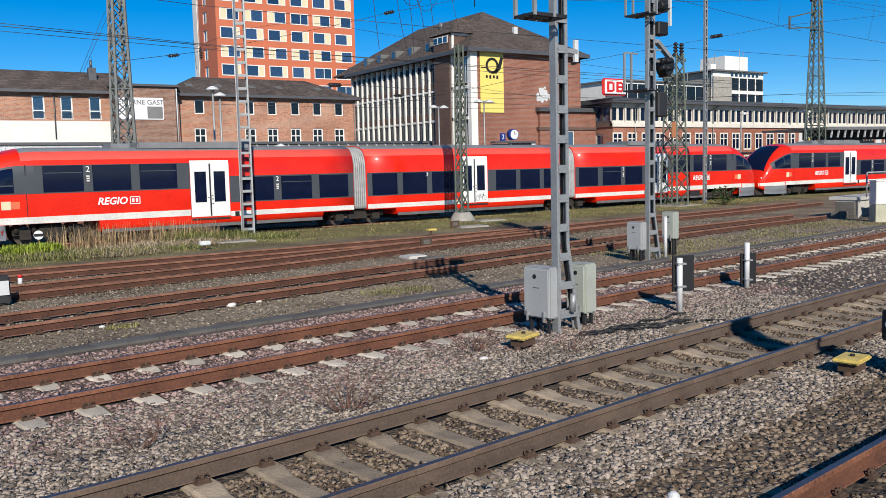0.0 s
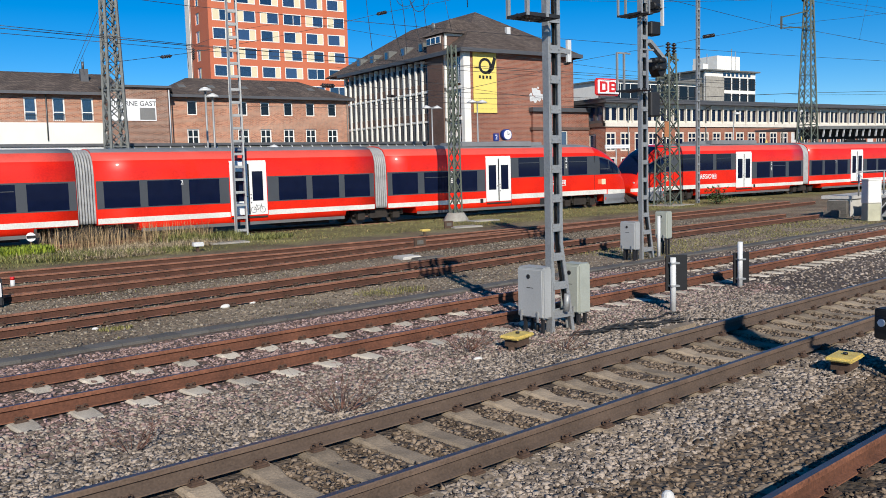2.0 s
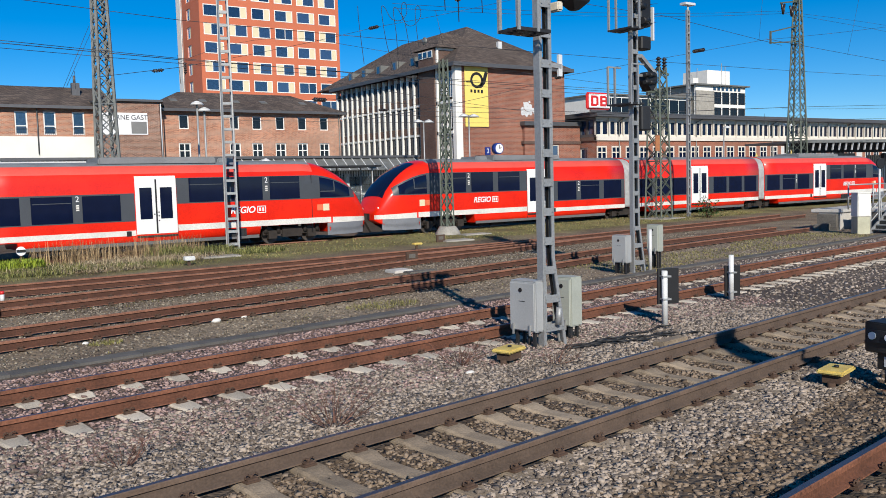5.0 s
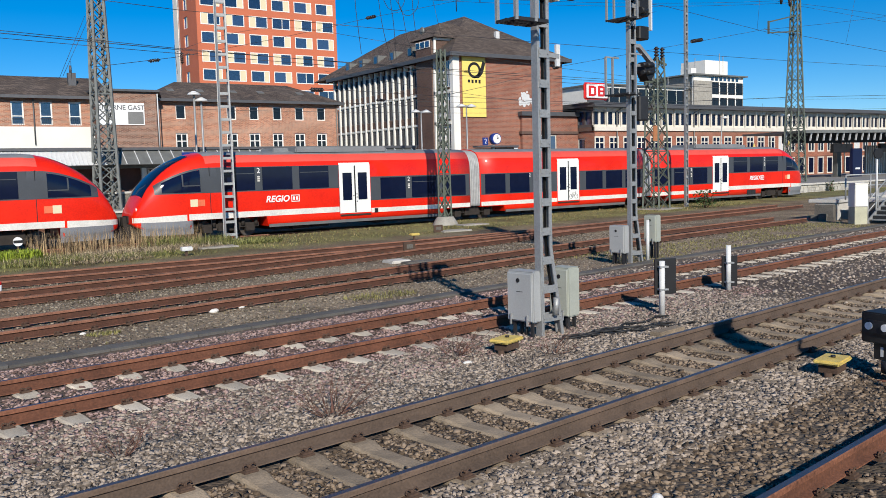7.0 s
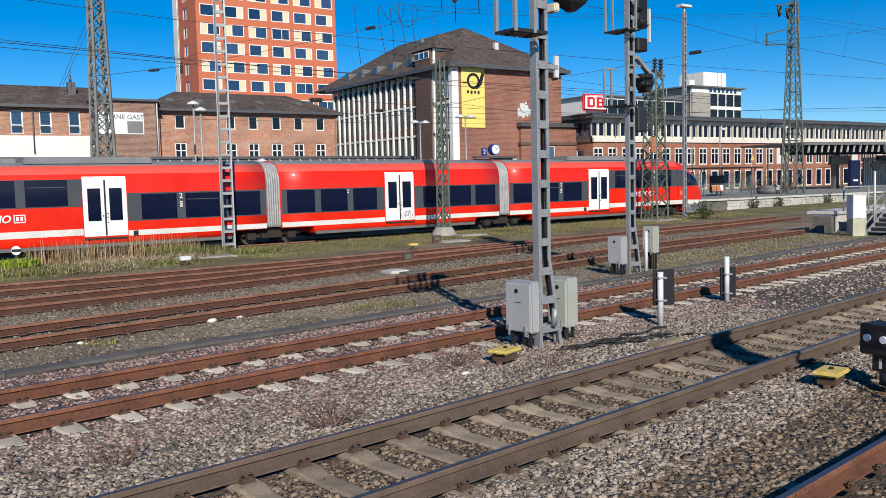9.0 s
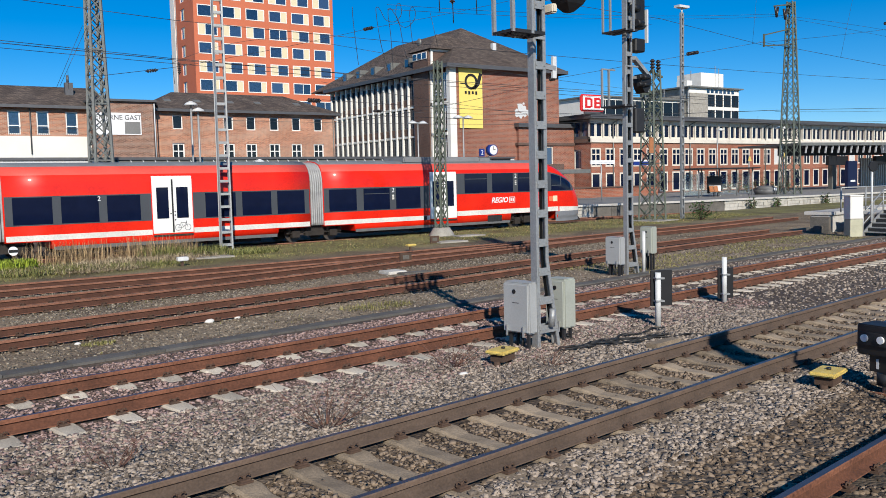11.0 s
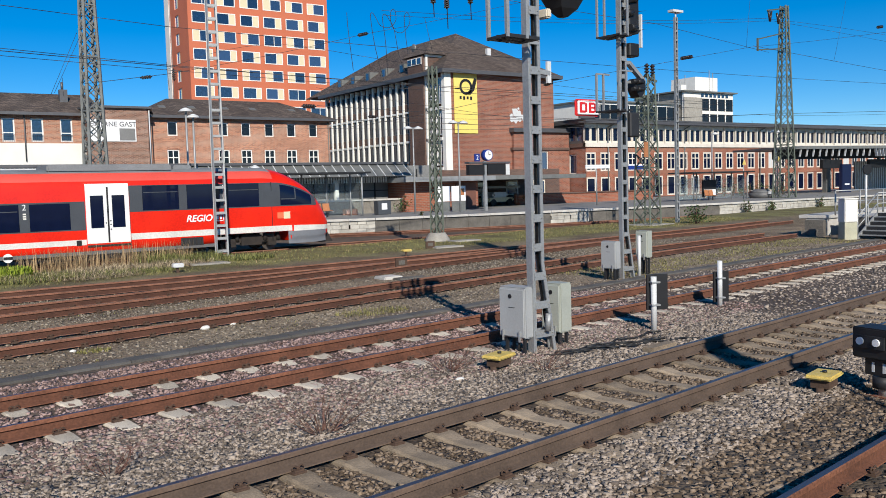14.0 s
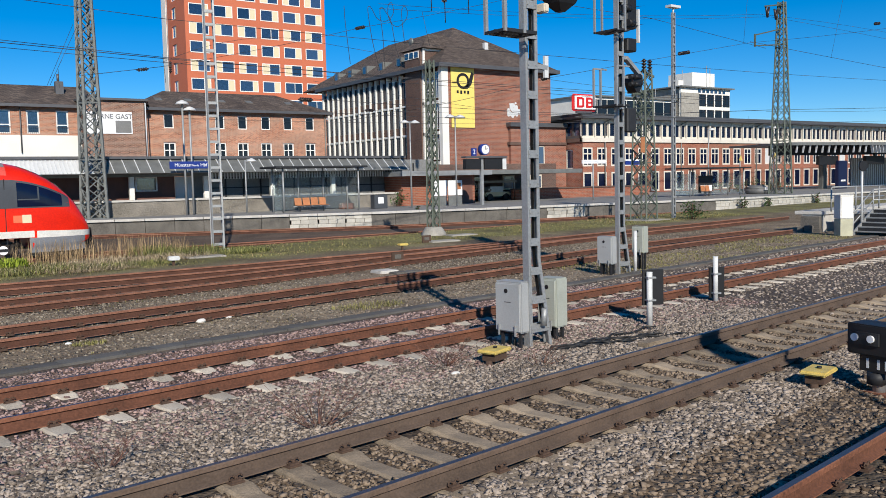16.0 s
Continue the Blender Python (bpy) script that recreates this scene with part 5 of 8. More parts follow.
def canopy():
    c = thing("platform_canopy", "dark ribbed platform canopy on pale posts", "canopy")
    for x0, x1, m in ((-25, 13.4, "canopy_white"), (13.4, 37.4, "zinc")):
        bm = bmesh.new()
        v = [bm.verts.new(p) for p in ((x0, 57.9, 3.42), (x1, 57.9, 3.42), (x1, 59.2, 4.38), (x0, 59.2, 4.38))]
        w = [bm.verts.new(p) for p in ((x0, 58.0, 3.38), (x1, 58.0, 3.38), (x1, 59.3, 4.3), (x0, 59.3, 4.3))]
        bm.faces.new(v), bm.faces.new(w[::-1])
        for i in range(4):
            bm.faces.new((v[i], v[(i + 1) % 4], w[(i + 1) % 4], w[i]))
        part("fascia", bm, m, c, "sloping ribbed metal fascia")
        n = int((x1 - x0) / (0.78 if m == "zinc" else 0.25))
        for i in range(n):
            x = x0 + (i + 0.5) * (x1 - x0) / n
            bm = bmesh.new()
            beam(bm, (x, 57.88, 3.45), (x, 59.17, 4.40), 0.05, 0.05)
            part("rib", bm, "canopy_white", c)
    boxpart("roof", (-25, 37.4, 59.2, 68, 4.3, 4.45), "zinc", c)
    boxpart("gutter", (-25, 37.5, 59.0, 59.25, 4.38, 4.56), "roof_edge", c)
    for i, x in enumerate((10.3, 16.1, 21.2, 26.2, 31.2, 36.6)):
        boxpart("post", (x - 0.16, x + 0.16, 59.5, 59.8, PT, 4.3), "white_wall", c, "", 0.02)
    boxpart("beam", (-25, 37.4, 59.4, 59.9, 3.2, 3.40), "zinc", c)
    for i in range(70):
        x = 21.3 + i * 0.22
        boxpart("slat", (x, x + 0.1, 59.2, 59.26, 2.95, 3.4), "canopy_white", c)
    b = thing("canopy_back_wall", "grey sheeting and brown doors under the canopy", "wall", kind="structure")
    boxpart("sheeting", (20.6, 41, 60.6, 60.8, PT, 4.3), "shadow_wall", b)
    boxpart("brown_wall", (-25, 19.3, 60.6, 60.8, PT, 4.3), "rust_door", b)
    boxpart("garage_door", (19.35, 20.55, 60.55, 60.75, PT, 3.2), "canopy_white", b, "pale sprayed metal door")
    bm = bmesh.new()
    box(bm, 16.6, 18.1, 60.54, 60.59, 2.2, 3.2)
    part("window_frame", bm, "frame", b)
    boxpart("pane", (16.72, 17.98, 60.51, 60.535, 2.3, 3.1), "glass", b)
    for i in range(14):
        x = 21.6 + 1.35 * i
        boxpart("mullion", (x, x + 0.09, 60.5, 60.59, 0.7, 4.0), "dark_steel", b)
    for z in (1.55, 2.3, 3.05):
        boxpart("rail_bar", (21.3, 40.8, 60.52, 60.58, z, z + 0.07), "dark_steel", b)
    w = thing("low_wall", "low stained wall with pale coping", "wall", kind="structure")
    boxpart("wall", (-25, 37.5, 58.5, 58.8, PT, 1.55), "wall_stained", w)
    boxpart("coping", (-25, 37.6, 58.4, 58.9, 1.55, 1.68), "plat_edge", w)


def shelter(x0, x1, y, label, roof_z=3.55, seats=4):
    s = thing("waiting_shelter", label, "shelter")
    boxpart("roof", (x0 - 0.7, x1 + 0.5, y - 1.2, y + 1.5, roof_z, roof_z + 0.12), "dark_steel", s, "dark flat roof", 0.02)
    for x in (x0, (2 * x0 + x1) / 3, (x0 + 2 * x1) / 3, x1):
        for yy in (y - 0.7, y + 1.0):
            if yy < y and x not in (x0, x1):
                continue
            bm = bmesh.new()
            rod(bm, (x, yy, PT), (x, yy, roof_z), 0.06, 8)
            part("post", bm, "galv", s)
    for a, b in ((x0, (2 * x0 + x1) / 3), ((2 * x0 + x1) / 3, (x0 + 2 * x1) / 3), ((x0 + 2 * x1) / 3, x1)):
        o = boxpart("pane", (a + 0.1, b - 0.1, y + 0.99, y + 1.005, PT + 0.15, roof_z - 0.4), "pane", s)
        o.visible_shadow = False
    for x in (x0, x1):
        o = boxpart("pane", (x - 0.006, x + 0.006, y - 0.6, y + 0.9, PT + 0.15, roof_z - 0.4), "pane", s)
        o.visible_shadow = False
    b = thing("platform_bench", "row of orange wooden platform seats on a steel beam", "bench", group="platform benches")
    bx = x0 + 1.4 if seats > 2 else (x0 + x1) / 2 - 0.6
    boxpart("beam", (bx - 0.2, bx + 0.62 * seats + 0.1, y + 0.35, y + 0.45, PT + 0.32, PT + 0.40), "galv", b)
    for x in (bx + 0.3, bx + 0.62 * seats - 0.4):
        bm = bmesh.new()
        beam(bm, (x, y + 0.4, PT), (x, y + 0.4, PT + 0.35), 0.07)
        part("leg", bm, "dark_steel", b)
    for k in range(seats):
        x = bx + 0.62 * k
        bm = bmesh.new()
        box(bm, x, x + 0.52, y + 0.12, y + 0.58, PT + 0.42, PT + 0.46)
        bevel(bm, 0.01, 1)
        part("seat", bm, "wood", b)
        bm = bmesh.new()
        v = [(x, y + 0.56, PT + 0.46), (x + 0.52, y + 0.56, PT + 0.46), (x + 0.52, y + 0.68, PT + 0.95), (x, y + 0.68, PT + 0.95)]
        q = [bm.verts.new(p) for p in v] + [bm.verts.new((p[0], p[1] + 0.04, p[2])) for p in v]
        for f in ((0, 1, 2, 3), (7, 6, 5, 4), (0, 4, 5, 1), (1, 5, 6, 2), (2, 6, 7, 3), (3, 7, 4, 0)):
            bm.faces.new([q[i] for i in f])
        part("backrest", bm, "wood", b)


def platform_lamp(x, y, h, label, double=True, small=False):
    l = thing("platform_lamp", label, "lamp", group="platform lamps")
    bm = bmesh.new()
    rod(bm, (x, y, PT), (x, y, h), 0.07, 8, 0.05)
    part("pole", bm, "galv", l)
    for sd in ((-1, 1) if double else (1,)):
        bm = bmesh.new()
        rod(bm, (x, y, h - 0.05), (x + sd * 0.35, y, h + 0.05), 0.035, 6)
        part("arm", bm, "galv", l)
        bm = bmesh.new()
        rod(bm, (x + sd * 0.45, y, h - 0.12), (x + sd * 0.45, y, h + 0.02), 0.40, 16, 0.22)
        rod(bm, (x + sd * 0.45, y, h + 0.02), (x + sd * 0.45, y, h + 0.10), 0.22, 16, 0.05)
        part("shade", bm, "canopy_white", l, "pale flat lamp shade")
    return l


def platform_things():
    shelter(24.2, 29.9, 54.0, "open steel and glass shelter on the platform")
    shelter(60.3, 67.7, 50.0, "dark steel shelter with glass walls on the platform", 3.0, 2)
    n = thing("timetable_case", "white timetable display case on dark panel", "sign")
    boxpart("panel", (63.5, 65.4, 50.9, 51.0, 0.9, 2.4), "dark_steel", n)
    boxpart("sheet", (63.65, 65.25, 50.86, 50.89, 1.0, 1.55), "sign_white", n)
    # station name board between two lamp poles
    s = thing("station_sign", "blue station name sign with white letters", "sign")
    bm = bmesh.new()
    box(bm, 17.9, 20.62, 57.0, 57.08, 3.66, 4.14)
    bevel(bm, 0.015, 1)
    part("board", bm, "blue", s)
    lettering("name_letters", "Münster", 0.32, "sign_white", s, pose(18.75, 56.985, 3.90, 90, 0, 0), 0.003)
    lettering("name_letters", "(Westf)", 0.18, "sign_white", s, pose(19.55, 56.985, 3.87, 90, 0, 0), 0.003)
    lettering("name_letters", "Hbf", 0.32, "sign_white", s, pose(20.18, 56.985, 3.90, 90, 0, 0), 0.003)
    for x in (18.95, 19.42):
        bm = bmesh.new()
        rod(bm, (x, 57.15, PT), (x, 57.15, 8.0 if x < 19.2 else 7.6), 0.07, 8)
        part("post", bm, "galv", s)
    for x, z in ((18.95, 8.0), (19.42, 7.6)):
        bm = bmesh.new()
        rod(bm, (x, 57.15, z - 0.1), (x, 57.15, z + 0.05), 0.46, 18, 0.34)
        rod(bm, (x, 57.15, z + 0.05), (x, 57.15, z + 0.16), 0.34, 18, 0.1)
        part("lamp_shade", bm, "canopy_white", s, "wide flat lamp shade")
    platform_lamp(34.1, 53, 6.8, "double-armed platform lamp on a slim pole")
    platform_lamp(36.7, 51, 7.1, "double-armed platform lamp on a slim pole")
    platform_lamp(73.05, 50, 6.85, "double-armed platform lamp on a slim pole")
    platform_lamp(22.7, 56, 4.2, "short single platform lamp on a slim pole", False)
    platform_lamp(66.2, 52, 6.7, "slim single platform lamp beside a shelter", False)
    b = thing("waste_bin", "dark blue platform bin with white notice", "bin")
    boxpart("body", (31.45, 32.55, 53.8, 54.4, PT, 1.58), "train_grey", b, "", 0.03)
    boxpart("notice", (31.75, 32.2, 53.77, 53.795, 0.95, 1.4), "sign_white", b)
    g = thing("grit_box", "small yellow-brown crate on the platform", "box")
    boxpart("body", (30.2, 31.2, 56.3, 56.9, PT, 1.0), "rust_door", g, "", 0.03)
    # train indicator, clock and track number
    d = thing("train_indicator", "twin dark train indicator boxes on a post", "display")
    boxpart("display", (38.25, 39.7, 51.9, 52.3, 3.28, 4.05), "black", d, "dark display box", 0.02)
    boxpart("display", (40.0, 41.72, 51.9, 52.3, 3.28, 4.10), "black", d, "dark display box", 0.02)
    boxpart("side_plate", (41.74, 42.1, 51.9, 52.3, 3.25, 4.1), "canopy_white", d)
    bm = bmesh.new()
    beam(bm, (39.85, 52.1, PT), (39.85, 52.1, 4.3), 0.22)
    part("post", bm, "galv", d)
    boxpart("hood", (38.2, 42.1, 51.8, 52.4, 4.12, 4.25), "roof_edge", d)
    boxpart("number_plate", (38.85, 39.3, 51.95, 52.05, 4.28, 4.85), "blue", d)
    lettering("track_number", "2", 0.5, "sign_white", d, pose(39.07, 51.94, 4.56, 90, 0, 0), 0.003)
    c = thing("platform_clock", "round white station clock with dark rim", "clock")
    bm = bmesh.new()
    rod(bm, (40.05, 51.85, 4.75), (40.05, 52.25, 4.75), 0.42, 24)
    part("rim", bm, "blue", c)
    bm = bmesh.new()
    rod(bm, (40.05, 51.82, 4.75), (40.05, 51.85, 4.75), 0.35, 24)
    part("dial", bm, "sign_white", c)
    bm = bmesh.new()
    beam(bm, (40.05, 51.81, 4.75), (40.05, 51.81, 5.02), 0.03)
    beam(bm, (40.05, 51.81, 4.75), (40.22, 51.81, 4.82), 0.04)
    part("clock_hand", bm, "black", c)
    # brick kiosk with poster cases and a flat roof
    k = thing("platform_kiosk", "low brick platform hut with pale flat roof and posters", "hut")
    boxpart("wall", (36.4, 43.6, 58.0, 66, PT, 2.9), "brick_station", k)
    boxpart("roof", (38.6, 55.4, 57.4, 66, 2.95, 3.3), "zinc", k, "pale ribbed flat roof edge")
    boxpart("roof", (35.6, 44.4, 56.6, 66, 2.9, 3.28), "galv", k)
    boxpart("door", (41.3, 43.3, 57.9, 58.0, PT, 2.75), "rust_door", k, "brown metal door")
    boxpart("wall", (51, 69.4, 62, 62.3, PT, 1.5), "brick_station", k)
    boxpart("coping", (51, 69.4, 61.9, 62.4, 1.5, 1.62), "brick_dark", k)
    boxpart("wall", (44, 60, 66, 66.3, PT, 4.0), "brick_dark", k)
    for x in (45.5, 49.0, 53.0, 56.5):
        boxpart("window_frame", (x, x + 1.5, 65.93, 65.99, 1.5, 2.9), "cream", k)
        boxpart("pane", (x + 0.15, x + 1.35, 65.9, 65.925, 1.62, 2.78), "glass", k)
    for x in (36.65, 38.1):
        p = thing("poster_case", "white poster display case on two legs", "sign", group="poster cases")
        boxpart("case", (x, x + 1.3, 54.0, 54.1, 1.35, 2.5), "sign_white", p, "", 0.01)
        boxpart("lower_panel", (x + 0.02, x + 1.28, 54.02, 54.1, PT, 1.33), "zinc", p)
        if x > 37:
            boxpart("print", (x + 0.75, x + 1.15, 53.985, 53.995, 1.8, 2.3), "wood", p)
    v = thing("parked_van", "pale parked van under a dark carport roof", "vehicle")
    bm = bmesh.new()
    box(bm, 48.3, 51.3, 62.6, 64.6, 0.95, 1.35)
    bevel(bm, 0.12, 2)
    part("body", bm, "cream_panel", v)
    bm = bmesh.new()
    box(bm, 48.9, 50.8, 62.75, 64.5, 1.3, 1.85)
    bevel(bm, 0.2, 2)
    part("cab", bm, "canopy_white", v)
    for x in (48.8, 50.7):
        bm = bmesh.new()
        rod(bm, (x, 62.55, 0.9), (x, 62.85, 0.9), 0.32, 14)
        part("wheel", bm, "black", v)
    r = thing("carport_roof", "dark flat carport roof on slim posts", "carport")
    boxpart("roof", (46.9, 51.4, 61.9, 65, 2.2, 2.4), "zinc", r)
    for x in (47.1, 51.2):
        boxpart("post", (x - 0.06, x + 0.06, 62.0, 62.12, PT, 2.2), "galv", r)
    o = thing("dark_tank", "round dark grey container on the platform", "tank")
    bm = bmesh.new()
    rod(bm, (71.0, 50.2, PT), (71.0, 50.2, 1.05), 1.0, 20, 1.15)
    rod(bm, (71.0, 50.2, 1.05), (71.0, 50.2, 1.4), 1.15, 20, 0.6)
    part("body", bm, "train_skirt", o)
    boxpart("notice", (70.5, 70.95, 49.02, 49.04, 0.95, 1.2), "sign_white", o)
    for x, z in ((68.0, 3.95), (73.2, 4.2)):
        t = thing("warning_sign", "yellow triangular warning sign on a post", "sign", group="warning signs")
        bm = bmesh.new()
        f = [[bm.verts.new((x + a, 49.8 + yy, z + c)) for a, c in ((-0.28, -0.24), (0.28, -0.24), (0, 0.26))] for yy in (0, 0.03)]
        bm.faces.new(f[0]), bm.faces.new(f[1][::-1])
        for i in range(3):
            bm.faces.new((f[0][i], f[0][(i + 1) % 3], f[1][(i + 1) % 3], f[1][i]))
        part("plate", bm, "yellow", t)
        bm = bmesh.new()
        rod(bm, (x, 49.9, PT), (x, 49.9, z + 0.3), 0.05, 8)
        part("post", bm, "galv", t)
    # canopy further along, with its hanging indicator and blue column
    c = thing("platform_canopy", "grey platform canopy with white slats on steel columns", "canopy", pose(83.65, 55, 0, 0, 0, -9))
    boxpart("roof", (0, 60, 0, 9, 5.50, 5.72), "roof_edge", c)
    boxpart("gutter", (0, 60, -0.12, -0.005, 5.42, 5.74), "zinc", c)
    # dark backing added behind the slats for the shade under the roof
    boxpart("soffit_beam", (0.6, 60, 3.4, 3.7, 4.45, 5.495), "dark_steel", c, "dark backing for the shade under the canopy")
    for i in range(12):
        bm = bmesh.new()
        beam(bm, (0.9 + 0.98 * i, 0.12, 4.62), (1.06 + 0.98 * i, 0.12, 5.42), 0.20, 0.06)
        part("slat", bm, "canopy_white", c)
    for i in range(30):
        bm = bmesh.new()
        beam(bm, (12.9 + 0.55 * i, 0.10, 4.55), (12.66 + 0.55 * i, 0.10, 5.42), 0.34, 0.05)
        part("slat", bm, "canopy_white", c)
    for i in range(14):
        boxpart("crossbeam", (0.5 + 2.0 * i, 0.62 + 2.0 * i, 0.2, 3.39, 5.2, 5.495), "dark_steel", c)
    for x in (9.6, 24.0):
        boxpart("column", (x - 0.35, x + 0.35, 3.8, 4.4, PT - 0.3, 5.495), "zinc", c)
    w = thing("clad_wall", "pale corrugated cladding beyond the platform", "wall", kind="structure")
    boxpart("cladding", (104, 150, 60, 60.2, 0.2, 4.2), "shadow_wall", w)
    for i in range(60):
        x = 104 + 0.5 * i
        boxpart("rib", (x, x + 0.16, 59.94, 60.0, 0.3, 4.2), "canopy_white", w)
    i = thing("hanging_indicator", "dark hanging train indicator under a canopy", "display", group="hanging indicators")
    boxpart("display", (89.4, 93.2, 55.3, 55.7, 3.3, 4.3), "black", i, "", 0.03)
    boxpart("hanger", (91, 91.2, 55.4, 55.6, 4.3, 5.56), "dark_steel", i)
    i = thing("hanging_indicator", "dark hanging train indicator under a canopy", "display", group="hanging indicators")
    boxpart("display", (99, 103, 55.3, 55.7, 3.3, 4.3), "black", i, "", 0.03)
    boxpart("hanger", (101, 101.2, 55.4, 55.6, 4.3, 5.56), "dark_steel", i)
    b = thing("info_column", "tall dark blue information column", "sign")
    boxpart("body", (92.7, 94.6, 55, 55.4, 0.35, 3.75), "navy", b, "", 0.05)
    boxpart("notice", (93.2, 94.1, 54.95, 54.99, 1.4, 1.6), "sign_white", b)
    f = thing("sign_plate", "white blank direction plate on posts", "sign")
    boxpart("plate", (50.2, 52.95, 52.0, 52.1, 3.62, 3.93), "sign_white", f)
    h = thing("hanging_sign", "small blue and white platform sign on a post", "sign")
    boxpart("board", (55.25, 57.06, 52.0, 52.1, 3.48, 3.80), "blue", h)
    boxpart("upper_strip", (55.25, 57.06, 52.0, 52.1, 3.804, 3.95), "sign_white", h)
    boxpart("post", (56.1, 56.2, 52.12, 52.2, PT, 3.9), "galv", h)
    for x in (51.56,):
        bm = bmesh.new()
        rod(bm, (x, 52.17, PT), (x, 52.17, 3.95), 0.06, 8)
        part("post", bm, "galv", f)


platform(), canopy(), platform_things()


# ---- masts, signals and boxes in the yard ----
def lattice_mast(name, label, x, y, z0, z1, w0, w1, panel, material="galv", turn=0.0, leg=0.09, bar=0.05, category="mast"):
    """Four tapering angle legs with crossed bracing."""
    t = thing(name, label, category, pose(x, y, z0, 0, 0, turn), group="lattice masts")
    h = z1 - z0
    cs = ((-1, -1), (1, -1), (1, 1), (-1, 1))

    def at(c, z):
        w = w0 + (w1 - w0) * z / h
        return Vector((c[0] * w / 2, c[1] * w / 2, z))
    for c in cs:
        bm = bmesh.new()
        beam(bm, at(c, 0), at(c, h), leg)
        part("leg", bm, material, t)
    bm = bmesh.new()
    z, k = 0.0, 0
    while z < h - 0.1:
        p = panel * (0.55 + 0.45 * (w0 + (w1 - w0) * z / h) / w0)
        z2 = min(z + p, h)
        for i in range(4):
            a, b = cs[i], cs[(i + 1) % 4]
            beam(bm, at(a, z), at(b, z2), bar, bar * 0.6)
            beam(bm, at(b, z), at(a, z2), bar, bar * 0.6)
        if k % 4 == 0:
            for i in range(4):
                beam(bm, at(cs[i], z), at(cs[(i + 1) % 4], z), bar, bar)
        z, k = z2, k + 1
    tagged(part("bracing", bm, material, t), kind="stuff")
    return t


def batten_mast(label, x, y, z0, z1, w, pitch, turn, flange=0.14, deep=0.2, splay=0.0, material="galv"):
    """Two channels joined by flat battens; one channel may splay out at the foot."""
    t = thing("signal_mast", label, "mast", pose(x, y, z0, 0, 0, turn), group="signal masts")
    h = z1 - z0
    bend = 1.4

    def off(z):
        return splay * max(0.0, 1 - z / bend)
    for sd in (-1, 1):
        bm = bmesh.new()
        xo, t0 = sd * w / 2, 0.02
        ins, web, d2 = xo - sd * flange, xo - sd * t0, deep / 2
        sec = ((ins, -d2), (xo, -d2), (xo, d2), (ins, d2), (ins, d2 - t0), (web, d2 - t0), (web, -d2 + t0), (ins, -d2 + t0))
        rings = [[bm.verts.new((p + (off(z) if sd > 0 else 0.0), q, z)) for p, q in sec] for z in (0.0, bend, h)]
        for lo, hi in zip(rings, rings[1:]):
            for i in range(8):
                bm.faces.new((lo[i], lo[(i + 1) % 8], hi[(i + 1) % 8], hi[i]))
        bm.faces.new(rings[0][::-1]), bm.faces.new(rings[-1])
        part("channel", bm, material, t)
    z = 0.25
    while z < h - 0.15:
        for y0, y1 in ((-deep / 2 - 0.014, -deep / 2 - 0.002), (deep / 2 + 0.002, deep / 2 + 0.014)):
            bm = bmesh.new()
            box(bm, -w / 2 + 0.03, w / 2 - 0.02 + off(z + 0.06), y0, y1, z, z + 0.12)
            part("batten", bm, material, t)
        # black plate added in the gap, standing for the shaded inner web
        if pitch < 0.5:
            bm = bmesh.new()
            v = [bm.verts.new((px, 0.02, pz)) for px, pz in ((0.03 + off(z), z), (w / 2 - 0.04 + off(z), z), (w / 2 - 0.04 + off(z + pitch), z + pitch), (0.03 + off(z + pitch), z + pitch))]
            bmesh.ops.solidify(bm, geom=[bm.faces.new(v)], thickness=0.03)
            part("cable_duct", bm, "black", t, "black plate darkening the gap between the channels")
        for px in (-w / 2 + 0.05, w / 2 - 0.05 + off(z + 0.06)):
            bm = bmesh.new()
            rod(bm, (px, -deep / 2 - 0.026, z + 0.06), (px, -deep / 2 - 0.014, z + 0.06), 0.014, 6)
            part("bolt", bm, material, t)
        z += pitch
    return t


def cage(t, x0, x1, y0, y1, z, rails, h, material="galv"):
    """A service platform: grating and guard rails."""
    bm = bmesh.new()
    n = int((x1 - x0) / 0.07)
    for i in range(n + 1):
        x = x0 + (x1 - x0) * i / n
        box(bm, x - 0.008, x + 0.008, y0, y1, z, z + 0.04)
    for y in (y0, (y0 + y1) / 2, y1):
        box(bm, x0, x1, y - 0.012, y + 0.012, z, z + 0.05)
    tagged(part("grating", bm, "dark_steel", t), kind="stuff")
    for x in rails:
        for y in (y0, y1):
            bm = bmesh.new()
            beam(bm, (x, y, z), (x, y, z + h), 0.05)
            part("guard_post", bm, material, t)
    for zz in (z + h,):
        for y in (y0, y1):
            bm = bmesh.new()
            beam(bm, (min(rails), y, zz), (x1, y, zz), 0.04)
            part("guard_rail", bm, material, t)


